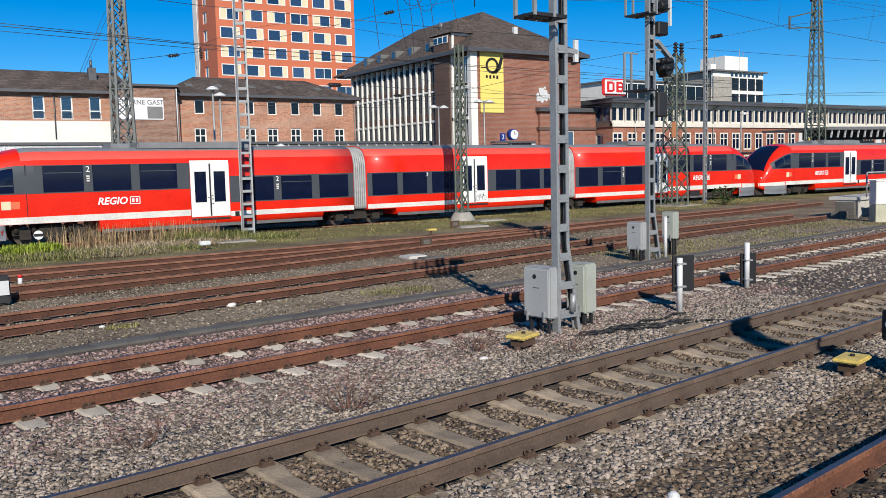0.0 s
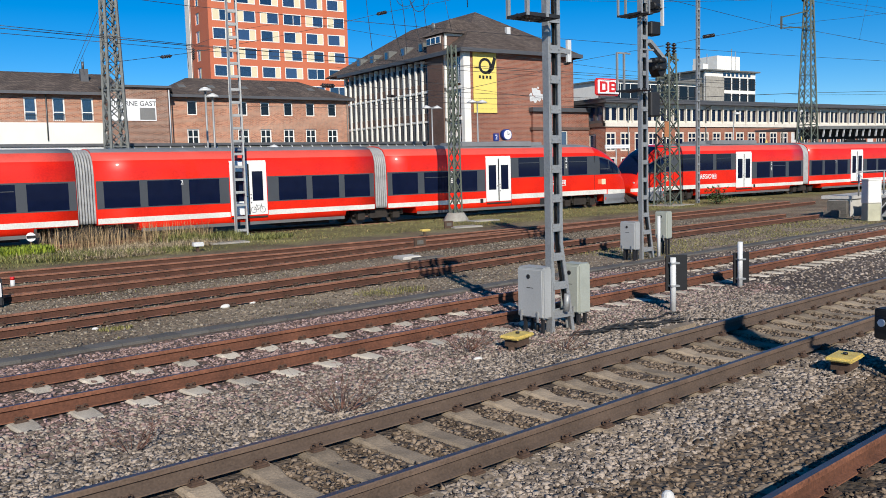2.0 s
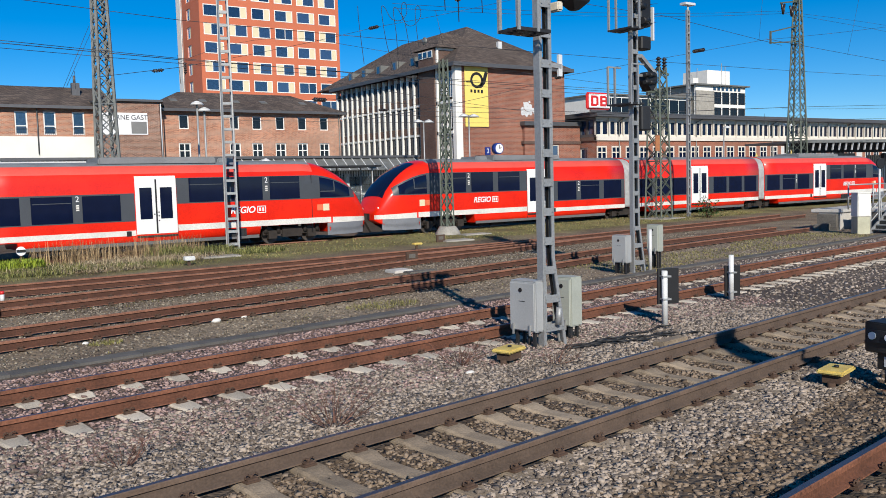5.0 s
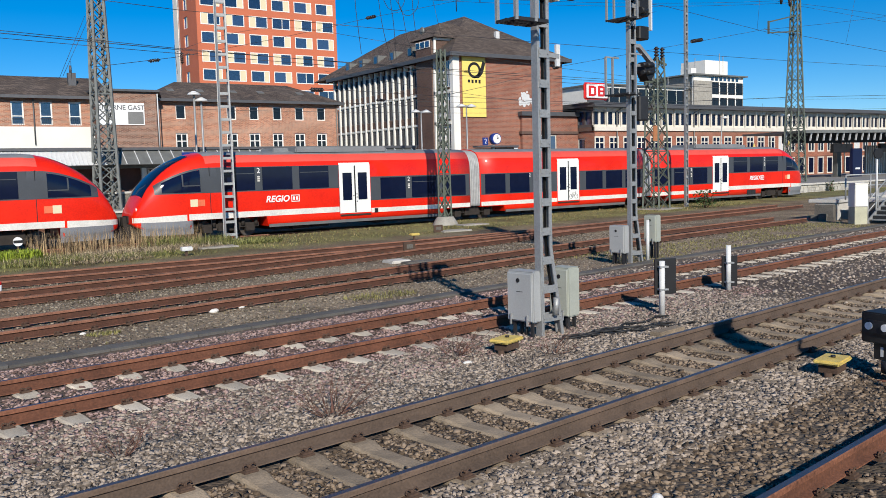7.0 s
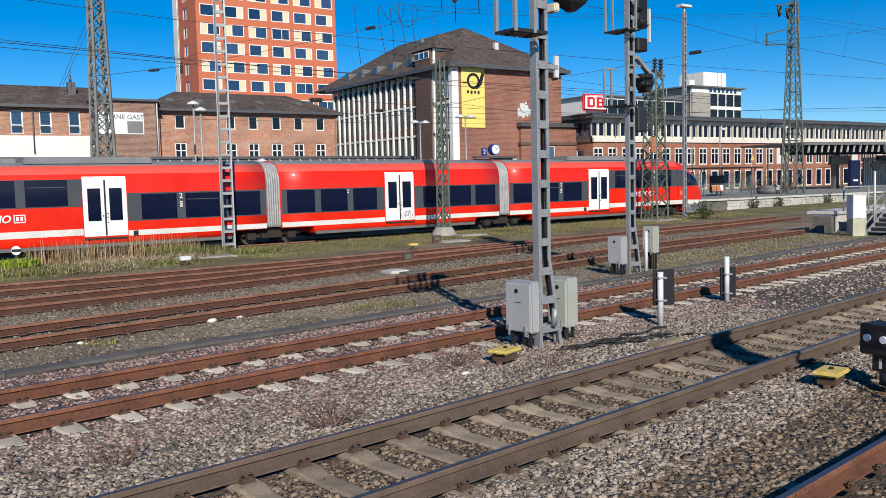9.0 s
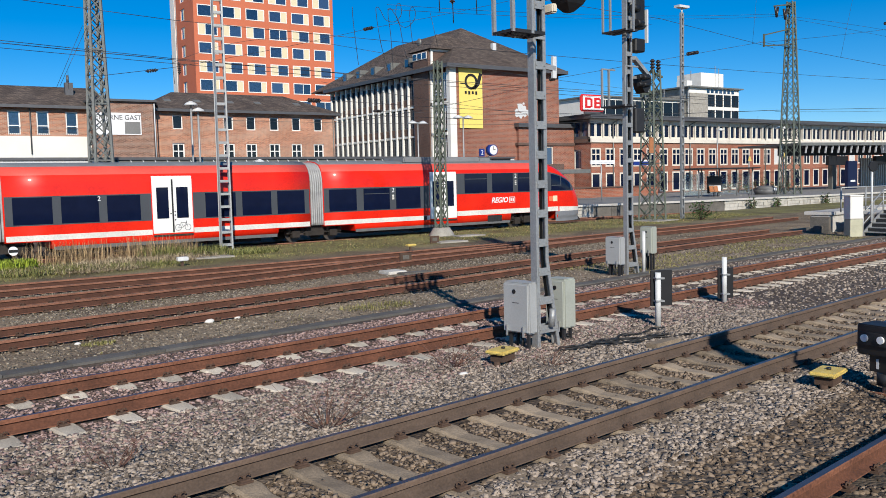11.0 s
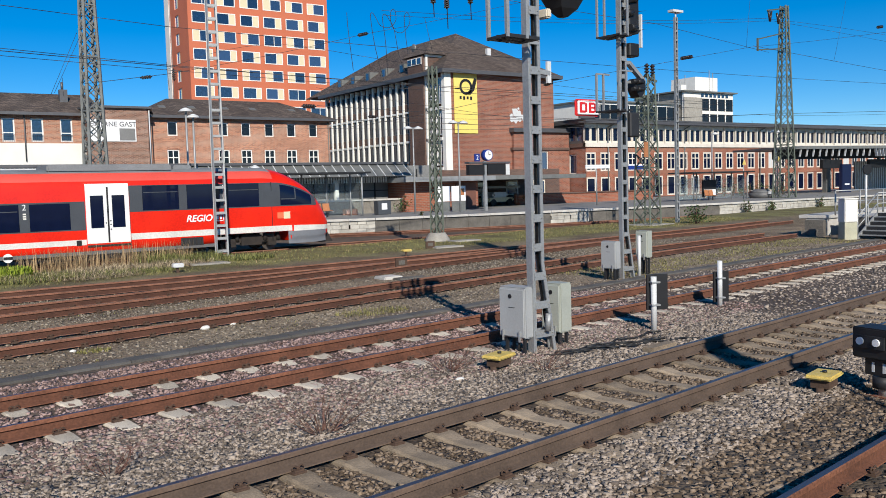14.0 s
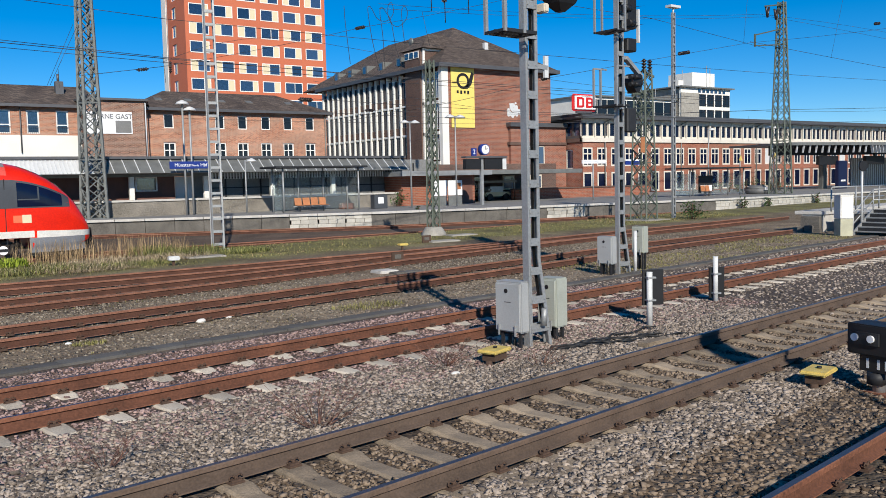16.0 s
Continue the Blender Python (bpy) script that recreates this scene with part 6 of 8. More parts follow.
def relay_box(s0, s1, w0, w1, z0, z1, label, material="relay_grey"):
    """A steel cabinet on angle feet, with a door lip, a lock and hinges."""
    t = thing("relay_box", label, "cabinet", pose(0, 0, 0, 0, 0, 8.872), group="relay boxes")
    bm = bmesh.new()
    box(bm, s0, s1, w0, w1, z0, z1)
    bevel(bm, 0.02, 2)
    part("body", bm, material, t)
    bm = bmesh.new()
    box(bm, s0 - 0.022, s0 - 0.002, w0 + 0.02, w1 - 0.02, z0 + 0.02, z1 - 0.03)
    bevel(bm, 0.008, 1)
    d = part("door", bm, material, t)
    bm = bmesh.new()
    rod(bm, (s0 - 0.03, w1 - 0.16 * (w1 - w0) / 0.68 - 0.12, z1 - 0.14), (s0 - 0.02, w1 - 0.16 * (w1 - w0) / 0.68 - 0.12, z1 - 0.14), 0.035, 12)
    part("lock", bm, "black", d)
    bm = bmesh.new()
    box(bm, s0 - 0.024, s0 - 0.02, (w0 + w1) / 2 - 0.07, (w0 + w1) / 2 + 0.06, z0 + 0.47, z0 + 0.48)
    part("plate", bm, "dark_steel", d)
    bm = bmesh.new()
    box(bm, s0 + 0.015, s1 - 0.015, w0 + 0.015, w1 - 0.015, z1 - 0.004, z1 + 0.006)
    part("lid", bm, material, t)
    for w in (w0 + 0.08, w1 - 0.1):
        for s in (s0 + 0.06, s1 - 0.06):
            bm = bmesh.new()
            box(bm, s - 0.02, s + 0.02, w - 0.025, w + 0.025, -0.3, z0 + 0.01)
            part("foot", bm, "dark_steel", t)
    for k in range(3):
        bm = bmesh.new()
        w = w0 + (w1 - w0) * (0.3 + 0.2 * k)
        rod(bm, ((s0 + s1) / 2, w, -0.3), ((s0 + s1) / 2, w, z0 + 0.01), 0.022, 8)
        part("cable_duct", bm, "cable", t)
    for w in (w0 + 0.1, w1 - 0.1):
        boxpart("latch", (s0 - 0.05, s0 - 0.024, w - 0.012, w + 0.012, z0 - 0.05, z0 + 0.12), "galv", t)
    return t


def hooded_lamp(t, x, y, z, turn=0.0, r=0.13, name="signal_lamp"):
    bm = bmesh.new()
    rod(bm, (x, y, z), (x - 0.32, y - 0.05, z - 0.03), r, 14, r * 1.05)
    part(name, bm, "black", t, "black hooded signal lamp")


def near_signal():
    t = batten_mast("galvanised two-channel signal mast with service cage", 8.76, 10.22, -0.22, 6.0, 0.26, 0.45, 4.0, 0.06, 0.13, splay=0.24)
    # local axes: x along the row of channels, y away, z from the foot
    cage(t, -0.86, -0.2, -0.38, 0.02, 4.75, (-0.84, -0.46), 1.25)
    bm = bmesh.new()
    box(bm, 0.2, 0.31, -0.16, 0.06, 5.16, 5.30)
    bevel(bm, 0.02, 2)
    part("junction_box", bm, "cream", t)
    bm = bmesh.new()
    ring = []
    for z, hx, hy in ((5.22, 0.05, 0.06), (5.34, 0.18, 0.15), (5.52, 0.27, 0.22), (5.85, 0.28, 0.22), (5.95, 0.22, 0.18)):
        ring.append([bm.verts.new((0.66 + a * hx, -0.05 + b * hy, z)) for a, b in ((-1, -1), (1, -1), (1, 1), (-1, 1))])
    for a, b in zip(ring, ring[1:]):
        for i in range(4):
            bm.faces.new((a[i], a[(i + 1) % 4], b[(i + 1) % 4], b[i]))
    bm.faces.new(ring[0][::-1]), bm.faces.new(ring[-1])
    part("signal_screen", bm, "black", t, "large black signal screen")
    hooded_lamp(t, 0.62, -0.25, 5.70)
    bm = bmesh.new()
    beam(bm, (0.1, 0, 4.36), (0.36, -0.02, 4.34), 0.07)
    part("bracket", bm, "galv", t)
    bm = bmesh.new()
    box(bm, 0.30, 0.38, -0.05, -0.01, 4.19, 4.52)
    part("plate", bm, "canopy_white", t, "pale narrow plate")
    bm = bmesh.new()
    rod(bm, (0.24, 0.12, 1.55), (0.24, 0.12, 3.35), 0.05, 8)
    part("cable_trunk", bm, "black", t, "black cable trunk")
    bm = bmesh.new()
    rod(bm, (0.12, -0.12, 0.35), (0.13, -0.14, 0.62), 0.05, 10)
    part("cable_joint", bm, "galv", t)
    relay_box(9.93, 10.21, 8.71, 9.25, 0.04, 0.83, "grey steel relay cabinet beside a signal mast")
    relay_box(10.86, 11.15, 8.77, 9.17, 0.0, 0.80, "green-grey steel relay cabinet on dark feet", "relay_green")
    c = thing("cable_bundle", "black cables lying loose on the ballast", "cable")
    r = random.Random(4)
    for k in range(6):
        p = yard(10.1 + 0.2 * k, 8.5 - 0.05 * k)
        pts = [p]
        for i in range(9):
            pts.append(pts[-1] + Vector((0.22 + r.uniform(-0.05, 0.05), r.uniform(-0.14, 0.10), 0)))
        bm = bmesh.new()
        for a, b in zip(pts, pts[1:]):
            za, zb = -0.19 + 0.02 * math.sin(a.x * 7 + k), -0.19 + 0.02 * math.sin(b.x * 7 + k)
            rod(bm, (a.x, a.y, za), (b.x, b.y, zb), 0.016, 6)
        part("cable", bm, "cable", c)


def far_signal():
    t = batten_mast("galvanised two-channel signal mast with stacked signals", 17.72, 16.9, -0.3, 9.5, 0.27, 0.48, 4.0, 0.06, 0.13, splay=0.26)
    cage(t, -0.55, -0.05, -0.4, 0.4, 6.62, (-0.52, -0.22), 1.7)
    cage(t, -0.62, -0.05, -0.4, 0.4, 4.62, (-0.58, -0.30), 1.06)
    bm = bmesh.new()
    box(bm, 0.14, 0.56, -0.18, 0.12, 6.76, 9.4)
    bevel(bm, 0.03, 1)
    part("signal_screen", bm, "black", t, "tall black signal screen")
    for k in range(6):
        hooded_lamp(t, 0.42 - 0.16 * (k % 2), -0.18, 6.92 + 0.38 * k, r=0.09)
    for k in range(3):
        bm = bmesh.new()
        v = [bm.verts.new(p) for p in ((0.5, -0.2, 6.85 + 0.5 * k), (0.85, -0.22, 6.92 + 0.5 * k), (0.5, 0.1, 6.90 + 0.5 * k))]
        bm.faces.new(v)
        part("hood", bm, "black", t)
    bm = bmesh.new()
    box(bm, 0.16, 0.56, -0.18, 0.14, 6.14, 6.5)
    bevel(bm, 0.03, 1)
    part("signal_box", bm, "black", t, "black signal box")
    bm = bmesh.new()
    box(bm, 0.60, 0.66, -0.2, -0.12, 6.4, 7.3)
    part("backplate_edge", bm, "canopy_white", t)
    # triangular side bracket with its own lamp cluster
    bm = bmesh.new()
    beam(bm, (0.1, 0, 5.98), (0.34, 0, 5.98), 0.10)
    beam(bm, (0.28, 0, 5.98), (0.94, 0, 5.5), 0.14, 0.1)
    beam(bm, (0.94, 0, 5.52), (0.82, 0, 5.1), 0.09)
    beam(bm, (0.1, 0, 5.45), (0.92, 0, 5.48), 0.07)
    part("bracket", bm, "galv", t, "triangular steel bracket")
    bm = bmesh.new()
    ring = []
    for z, hx in ((5.05, 0.05), (5.18, 0.16), (5.32, 0.22), (5.5, 0.20), (5.56, 0.12)):
        ring.append([bm.verts.new((0.62 + a * hx, b * 0.15, z)) for a, b in ((-1, -1), (1, -1), (1, 1), (-1, 1))])
    for a, b in zip(ring, ring[1:]):
        for i in range(4):
            bm.faces.new((a[i], a[(i + 1) % 4], b[(i + 1) % 4], b[i]))
    bm.faces.new(ring[0][::-1]), bm.faces.new(ring[-1])
    part("signal_housing", bm, "black", t, "dark signal cluster")
    for k in range(4):
        hooded_lamp(t, 0.54 + 0.2 * (k % 2), -0.15, 5.28 + 0.2 * (k // 2), r=0.055)
    bm = bmesh.new()
    box(bm, 0.18, 0.56, -0.15, 0.1, 3.95, 4.62)
    bevel(bm, 0.03, 1)
    part("signal_box", bm, "dark_steel", t)
    bm = bmesh.new()
    rod(bm, (0.2, 0.12, 1.6), (0.2, 0.12, 3.6), 0.04, 8)
    part("cable_trunk", bm, "black", t)
    relay_box(19.55, 19.78, 13.84, 14.34, 0.04, 0.80, "grey steel relay cabinet beside a signal mast")
    relay_box(21.25, 21.5, 13.95, 14.36, 0.22, 0.99, "green-grey steel relay cabinet on dark feet", "relay_green")
    p = thing("marker_post", "white round marker post beside a cabinet", "post")
    bm = bmesh.new()
    rod(bm, (18.32, 16.9, -0.3), (18.32, 16.9, 0.90), 0.05, 10)
    part("post", bm, "white_post", p)
    y = thing("cable_pit_lid", "yellow-edged concrete pit lid in the gravel", "lid")
    boxpart("lid", (18.0, 18.45, 16.0, 16.4, -0.3, -0.17), "yellow", y)


def panel_post(s, w, h, label, top=-0.03, right=0.31):
    """A white post with a black panel behind it on two clamps."""
    p = yard(s, w)
    t = thing("track_panel_post", label, "post", pose(p.x, p.y, level(p.x, p.y) - 0.02, 0, 0, 8.87 - 28), group="black panel posts")
    bm = bmesh.new()
    rod(bm, (0, 0, 0), (0, 0, h), 0.052, 14)
    part("post", bm, "white_post", t)
    bm = bmesh.new()
    box(bm, -0.10, right, 0.06, 0.095, h - top - 0.63, h - top)
    part("panel", bm, "black", t, "matt black panel")
    for z in (h - top - 0.13, h - top - 0.53):
        bm = bmesh.new()
        box(bm, -0.065, 0.10, -0.06, 0.062, z - 0.015, z + 0.015)
        part("clamp", bm, "galv", t)


def track_box(s, w, label, turn=20, wid=0.52):
    """A low connection box with a yellow lid on two feet."""
    p = yard(s, w)
    z = level(p.x, p.y)
    t = thing("track_connection_box", label, "box", pose(p.x, p.y, z, 0, 0, turn), group="yellow-lidded boxes")
    bm = bmesh.new()
    box(bm, -wid / 2, wid / 2, -0.16, 0.16, 0.17, 0.225)
    bevel(bm, 0.018, 2)
    part("lid", bm, "yellow", t, "worn yellow lid")
    bm = bmesh.new()
    box(bm, -wid / 2 + 0.07, wid / 2 - 0.07, -0.11, 0.11, 0.06, 0.168)
    part("body", bm, "clip", t)
    for x in (-wid / 3, wid / 3):
        bm = bmesh.new()
        rod(bm, (x, 0, -0.06), (x, 0, 0.07), 0.05, 8)
        part("foot", bm, "clip", t)
    bm = bmesh.new()
    rod(bm, (0.02, 0, 0.226), (0.02, 0, 0.25), 0.03, 8)
    part("knob", bm, "black", t)


def dwarf_signal():
    p = Vector((10.0, 5.52, 0))
    z = level(p.x, p.y)
    t = thing("dwarf_signal", "black dwarf shunting signal with round white lamps", "signal", pose(p.x + 0.14, p.y - 0.01, z, 0, 0, -95))
    bm = bmesh.new()
    box(bm, -0.27, 0.30, -0.17, 0.20, 0.47, 0.84)
    bevel(bm, 0.015, 2)
    part("housing", bm, "black", t)
    bm = bmesh.new()
    box(bm, -0.22, 0.16, -0.20, -0.172, 0.60, 0.75)
    part("lamp_frame", bm, "dark_steel", t)
    for x in (-0.14, 0.07):
        bm = bmesh.new()
        rod(bm, (x, -0.225, 0.68), (x, -0.195, 0.68), 0.045, 18)
        part("lamp", bm, "sign_white", t, "round white lamp")
    for y in (-0.02,):
        bm = bmesh.new()
        rod(bm, (0.295, y, 0.70), (0.325, y, 0.70), 0.045, 18)
        part("lamp", bm, "sign_white", t, "round white lamp")
    boxpart("number_plate", (-0.13, 0.30, -0.12, -0.10, 0.27, 0.46), "black", t)
    for x in (-0.04, 0.10, 0.2):
        boxpart("number_bar", (x, x + 0.035, -0.125, -0.121, 0.31, 0.43), "canopy_white", t)
    bm = bmesh.new()
    rod(bm, (0.05, 0.0, -0.02), (0.05, 0.0, 0.47), 0.075, 12)
    part("post", bm, "galv", t)
    bm = bmesh.new()
    rod(bm, (0.05, -0.05, 0.12), (0.05, -0.05, 0.26), 0.11, 12)
    part("junction", bm, "dark_steel", t)
    bm = bmesh.new()
    box(bm, -0.4, 0.5, -0.12, 0.12, -0.06, 0.02)
    part("base_plate", bm, "rail_rust", t)
    b = thing("junction_cabinet", "pale low cabinet behind the dwarf signal", "cabinet")
    q = p + Vector((0.85, -0.2, 0))
    boxpart("body", (q.x, q.x + 0.5, q.y, q.y + 0.3, z - 0.05, z + 0.42), "relay_green", b, "", 0.02)


def right_side():
    """White cabinet, concrete pedestal, buffer ends and steel steps."""
    t = thing("switch_cabinet", "tall white switch cabinet on a pale concrete plinth", "cabinet", pose(34.65, 20.3, -0.26, 0, 0, -28))
    boxpart("plinth", (-0.28, 0.28, -0.24, 0.24, -0.1, 0.72), "plinth", t, "pale concrete plinth", 0.01)
    boxpart("body", (-0.29, 0.29, -0.25, 0.25, 0.73, 1.68), "white_wall", t, "", 0.015)
    boxpart("door", (-0.26, 0.26, -0.265, -0.252, 0.76, 1.62), "white_wall", t)
    boxpart("lid", (-0.31, 0.31, -0.27, 0.27, 1.68, 1.73), "white_wall", t, "", 0.01)
    b = thing("concrete_ramp", "weathered concrete ramp end with pale slabs", "ramp")
    b.matrix_basis = pose(0, 0, 0, 0, 0, 8.872)
    boxpart("block", (39.6, 52, 16.5, 17.5, -0.4, 0.50), "plat_edge", b, "", 0.04)
    for i in range(6):
        boxpart("slab", (39.55 + 2.0 * i, 41.52 + 2.0 * i, 16.42, 17.8, 0.504, 0.67), "plat_edge", b, "", 0.02)
    # end face of the block, its shade given by a darker material
    boxpart("dark_wall", (39.3, 39.59, 16.55, 17.4, -0.4, 0.44), "plat_wall", b, "end wall coloured dark for its shade")
    for i, (a, c, z) in enumerate(((38.85, 16.7, 0.05), (39.0, 17.1, -0.02), (39.0, 16.4, -0.1))):
        boxpart("stone_block", (a, a + 0.28, c, c + 0.36, -0.4, z), "plat_wall", b, "", 0.03)
    s = thing("steel_steps", "grey steel steps with tubular handrails", "steps", pose(35.1, 17.7, -0.26, 0, 0, 0))
    for i in range(5):
        bm = bmesh.new()
        box(bm, 0.30 * i, 0.30 * i + 0.30, 0.0, 2.4, 0.18 * i + 0.14, 0.18 * i + 0.18)
        part("tread", bm, "galv", s)
        boxpart("riser", (0.30 * i + 0.28, 0.30 * i + 0.30, 0.0, 2.4, 0.18 * i + 0.18, 0.18 * i + 0.32), "dark_steel", s)
    for y in (0.0, 2.4):
        bm = bmesh.new()
        beam(bm, (-0.1, y, 0.0), (1.5, y, 0.96), 0.05, 0.22)
        part("stringer", bm, "galv", s)
        bm = bmesh.new()
        rod(bm, (-0.05, y, 0.95), (1.5, y, 1.9), 0.03, 8)
        rod(bm, (-0.05, y, 0.5), (1.5, y, 1.45), 0.025, 8)
        rod(bm, (1.5, y, 1.9), (5.0, y, 1.9), 0.03, 8)
        rod(bm, (1.5, y, 1.45), (5.0, y, 1.45), 0.025, 8)
        part("handrail", bm, "galv", s)
        for x, z0, z1 in ((-0.05, 0, 0.95), (0.75, 0.4, 1.42), (1.5, 0.9, 1.9), (3.2, 0.9, 1.9), (5.0, 0.9, 1.9)):
            bm = bmesh.new()
            rod(bm, (x, y, z0), (x, y, z1), 0.028, 8)
            part("baluster", bm, "galv", s)
    boxpart("landing", (1.5, 9.0, -0.1, 4.0, 0.84, 0.92), "plat_edge", s)
    boxpart("landing_wall", (1.52, 9.0, 0.0, 3.9, -0.2, 0.836), "plat_wall", s)
    r = thing("round_board", "round dark signal disc on a white pole", "sign")
    bm = bmesh.new()
    rod(bm, (35.6, 20.05, 0.3), (35.6, 20.05, 2.88), 0.045, 8)
    part("post", bm, "white_post", r)
    bm = bmesh.new()
    rod(bm, (35.58, 19.97, 2.66), (35.6, 20.04, 2.66), 0.22, 20)
    part("disc", bm, "black", r)
    h = thing("guard_railing", "tubular grey railing above the ramp", "railing")
    for x in (36.55, 38.55, 40.55):
        bm = bmesh.new()
        rod(bm, (x, 22.0, 0.66), (x, 22.0, 1.74), 0.035, 8)
        part("post", bm, "galv", h)
    for z in (1.25, 1.75):
        bm = bmesh.new()
        rod(bm, (36.55, 22.0, z), (41.0, 22.0, z), 0.03, 8)
        part("rail", bm, "galv", h)


def masts():
    lattice_mast("lattice_mast", "tall galvanised lattice overhead-line mast on the platform", 13.2, 57.6, PT, 19.0, 1.2, 0.52, 0.95, "galv_dull", 8, 0.15, 0.09)
    t = thing("ladder_mast", "slender pale ladder-like steel mast", "mast", pose(12.6, 34.3, -0.18, 0, 0, -8), group="lattice masts")
    for sd in (-1, 1):
        for y in (-0.10, 0.10):
            bm = bmesh.new()
            beam(bm, (sd * 0.23, y, 0), (sd * 0.17, y * 0.8, 15), 0.07, 0.06)
            part("leg", bm, "galv", t)
    z = 0.25
    while z < 14.6:
        for y in (-0.10, 0.10):
            bm = bmesh.new()
            beam(bm, (-0.21, y, z), (0.21, y, z), 0.04, 0.10)
            part("rung", bm, "galv", t)
        z += 0.52
    bm = bmesh.new()
    box(bm, -0.4, 0.4, -0.3, 0.3, -0.25, 0.06)
    part("footing", bm, "concrete", t)
    m = lattice_mast("lattice_mast", "short green-grey lattice mast on a concrete foot", 23.55, 34.7, -0.05, 8.2, 0.44, 0.28, 0.6, "galv_green", 5, 0.07, 0.045)
    bm = bmesh.new()
    rod(bm, (0, 0, -0.4), (0, 0, 0.28), 0.85, 8, 0.4)
    part("footing", bm, "concrete", m, "stained concrete foot")
    m = lattice_mast("lattice_mast", "broad green-grey lattice mast with brackets", 39.9, 36.1, -0.25, 8.8, 1.15, 0.70, 0.9, "galv_green", 8, 0.09, 0.055)
    bm = bmesh.new()
    beam(bm, (-1.1, 0, 7.6), (0.9, 0, 7.6), 0.1)
    beam(bm, (0.2, 0, 8.9), (1.1, 0, 8.7), 0.12)
    part("bracket", bm, "galv_green", m)
    for x in (0.1, 0.7):
        bm = bmesh.new()
        rod(bm, (x, 0, 8.9), (x, 0, 9.7), 0.08, 8)
        for k in range(4):
            rod(bm, (x, 0, 9.0 + 0.18 * k), (x, 0, 9.08 + 0.18 * k), 0.15, 10)
        part("insulator", bm, "insulator", m)
    boxpart("footing", (-1.2, 1.2, -1.1, 1.1, -0.5, 0.1), "concrete", m)
    boxpart("sign_plate", (-1.15, -0.75, -0.62, -0.58, 4.1, 5.0), "wood", m)
    t = batten_mast("slim galvanised floodlight mast with flat lamp head", 42.6, 36.1, -0.3, 12.4, 0.25, 0.55, 0, 0.06, 0.14)
    bm = bmesh.new()
    rod(bm, (0, 0, 12.6), (0, 0, 13.0), 0.05, 8)
    box(bm, -0.45, 0.45, -0.22, 0.22, 12.98, 13.12)
    part("lamp_head", bm, "canopy_white", t, "flat pale floodlight head")
    m = lattice_mast("lattice_mast", "tall tapering lattice mast with wire arms", 71.4, 48.0, PT, 18.0, 1.55, 0.5, 1.25, "galv_green", 10, 0.11, 0.065)
    bm = bmesh.new()
    beam(bm, (0.2, 0, 17.2), (-3.4, 0, 16.6), 0.12)
    beam(bm, (1.2, 0, 13.7), (-5.3, 0, 13.0), 0.10)
    beam(bm, (0.0, 0, 15.0), (-5.3, 0, 13.9), 0.10)
    beam(bm, (-5.3, 0, 12.9), (-5.3, 0, 14.0), 0.14)
    part("arm", bm, "galv_green", m)
    for x in (-3.2, -2.6, -1.5, -0.9):
        bm = bmesh.new()
        rod(bm, (x, 0, 16.6), (x + 0.3 * (-1 if x in (-2.6, -0.9) else 1), 0, 15.7), 0.10, 8)
        part("insulator", bm, "insulator", m)
    m = lattice_mast("lattice_mast", "pale lattice mast at the edge of the yard", 5.35, 62.0, PT, 12.5, 0.8, 0.5, 0.9, "galv", 0, 0.08, 0.05)


def sag(bm, a, b, drop, r, n=10):
    a, b = Vector(a), Vector(b)
    pts = [a.lerp(b, i / n) - Vector((0, 0, drop * 4 * (i / n) * (1 - i / n))) for i in range(n + 1)]
    for p, q in zip(pts, pts[1:]):
        rod(bm, p, q, r, 5)


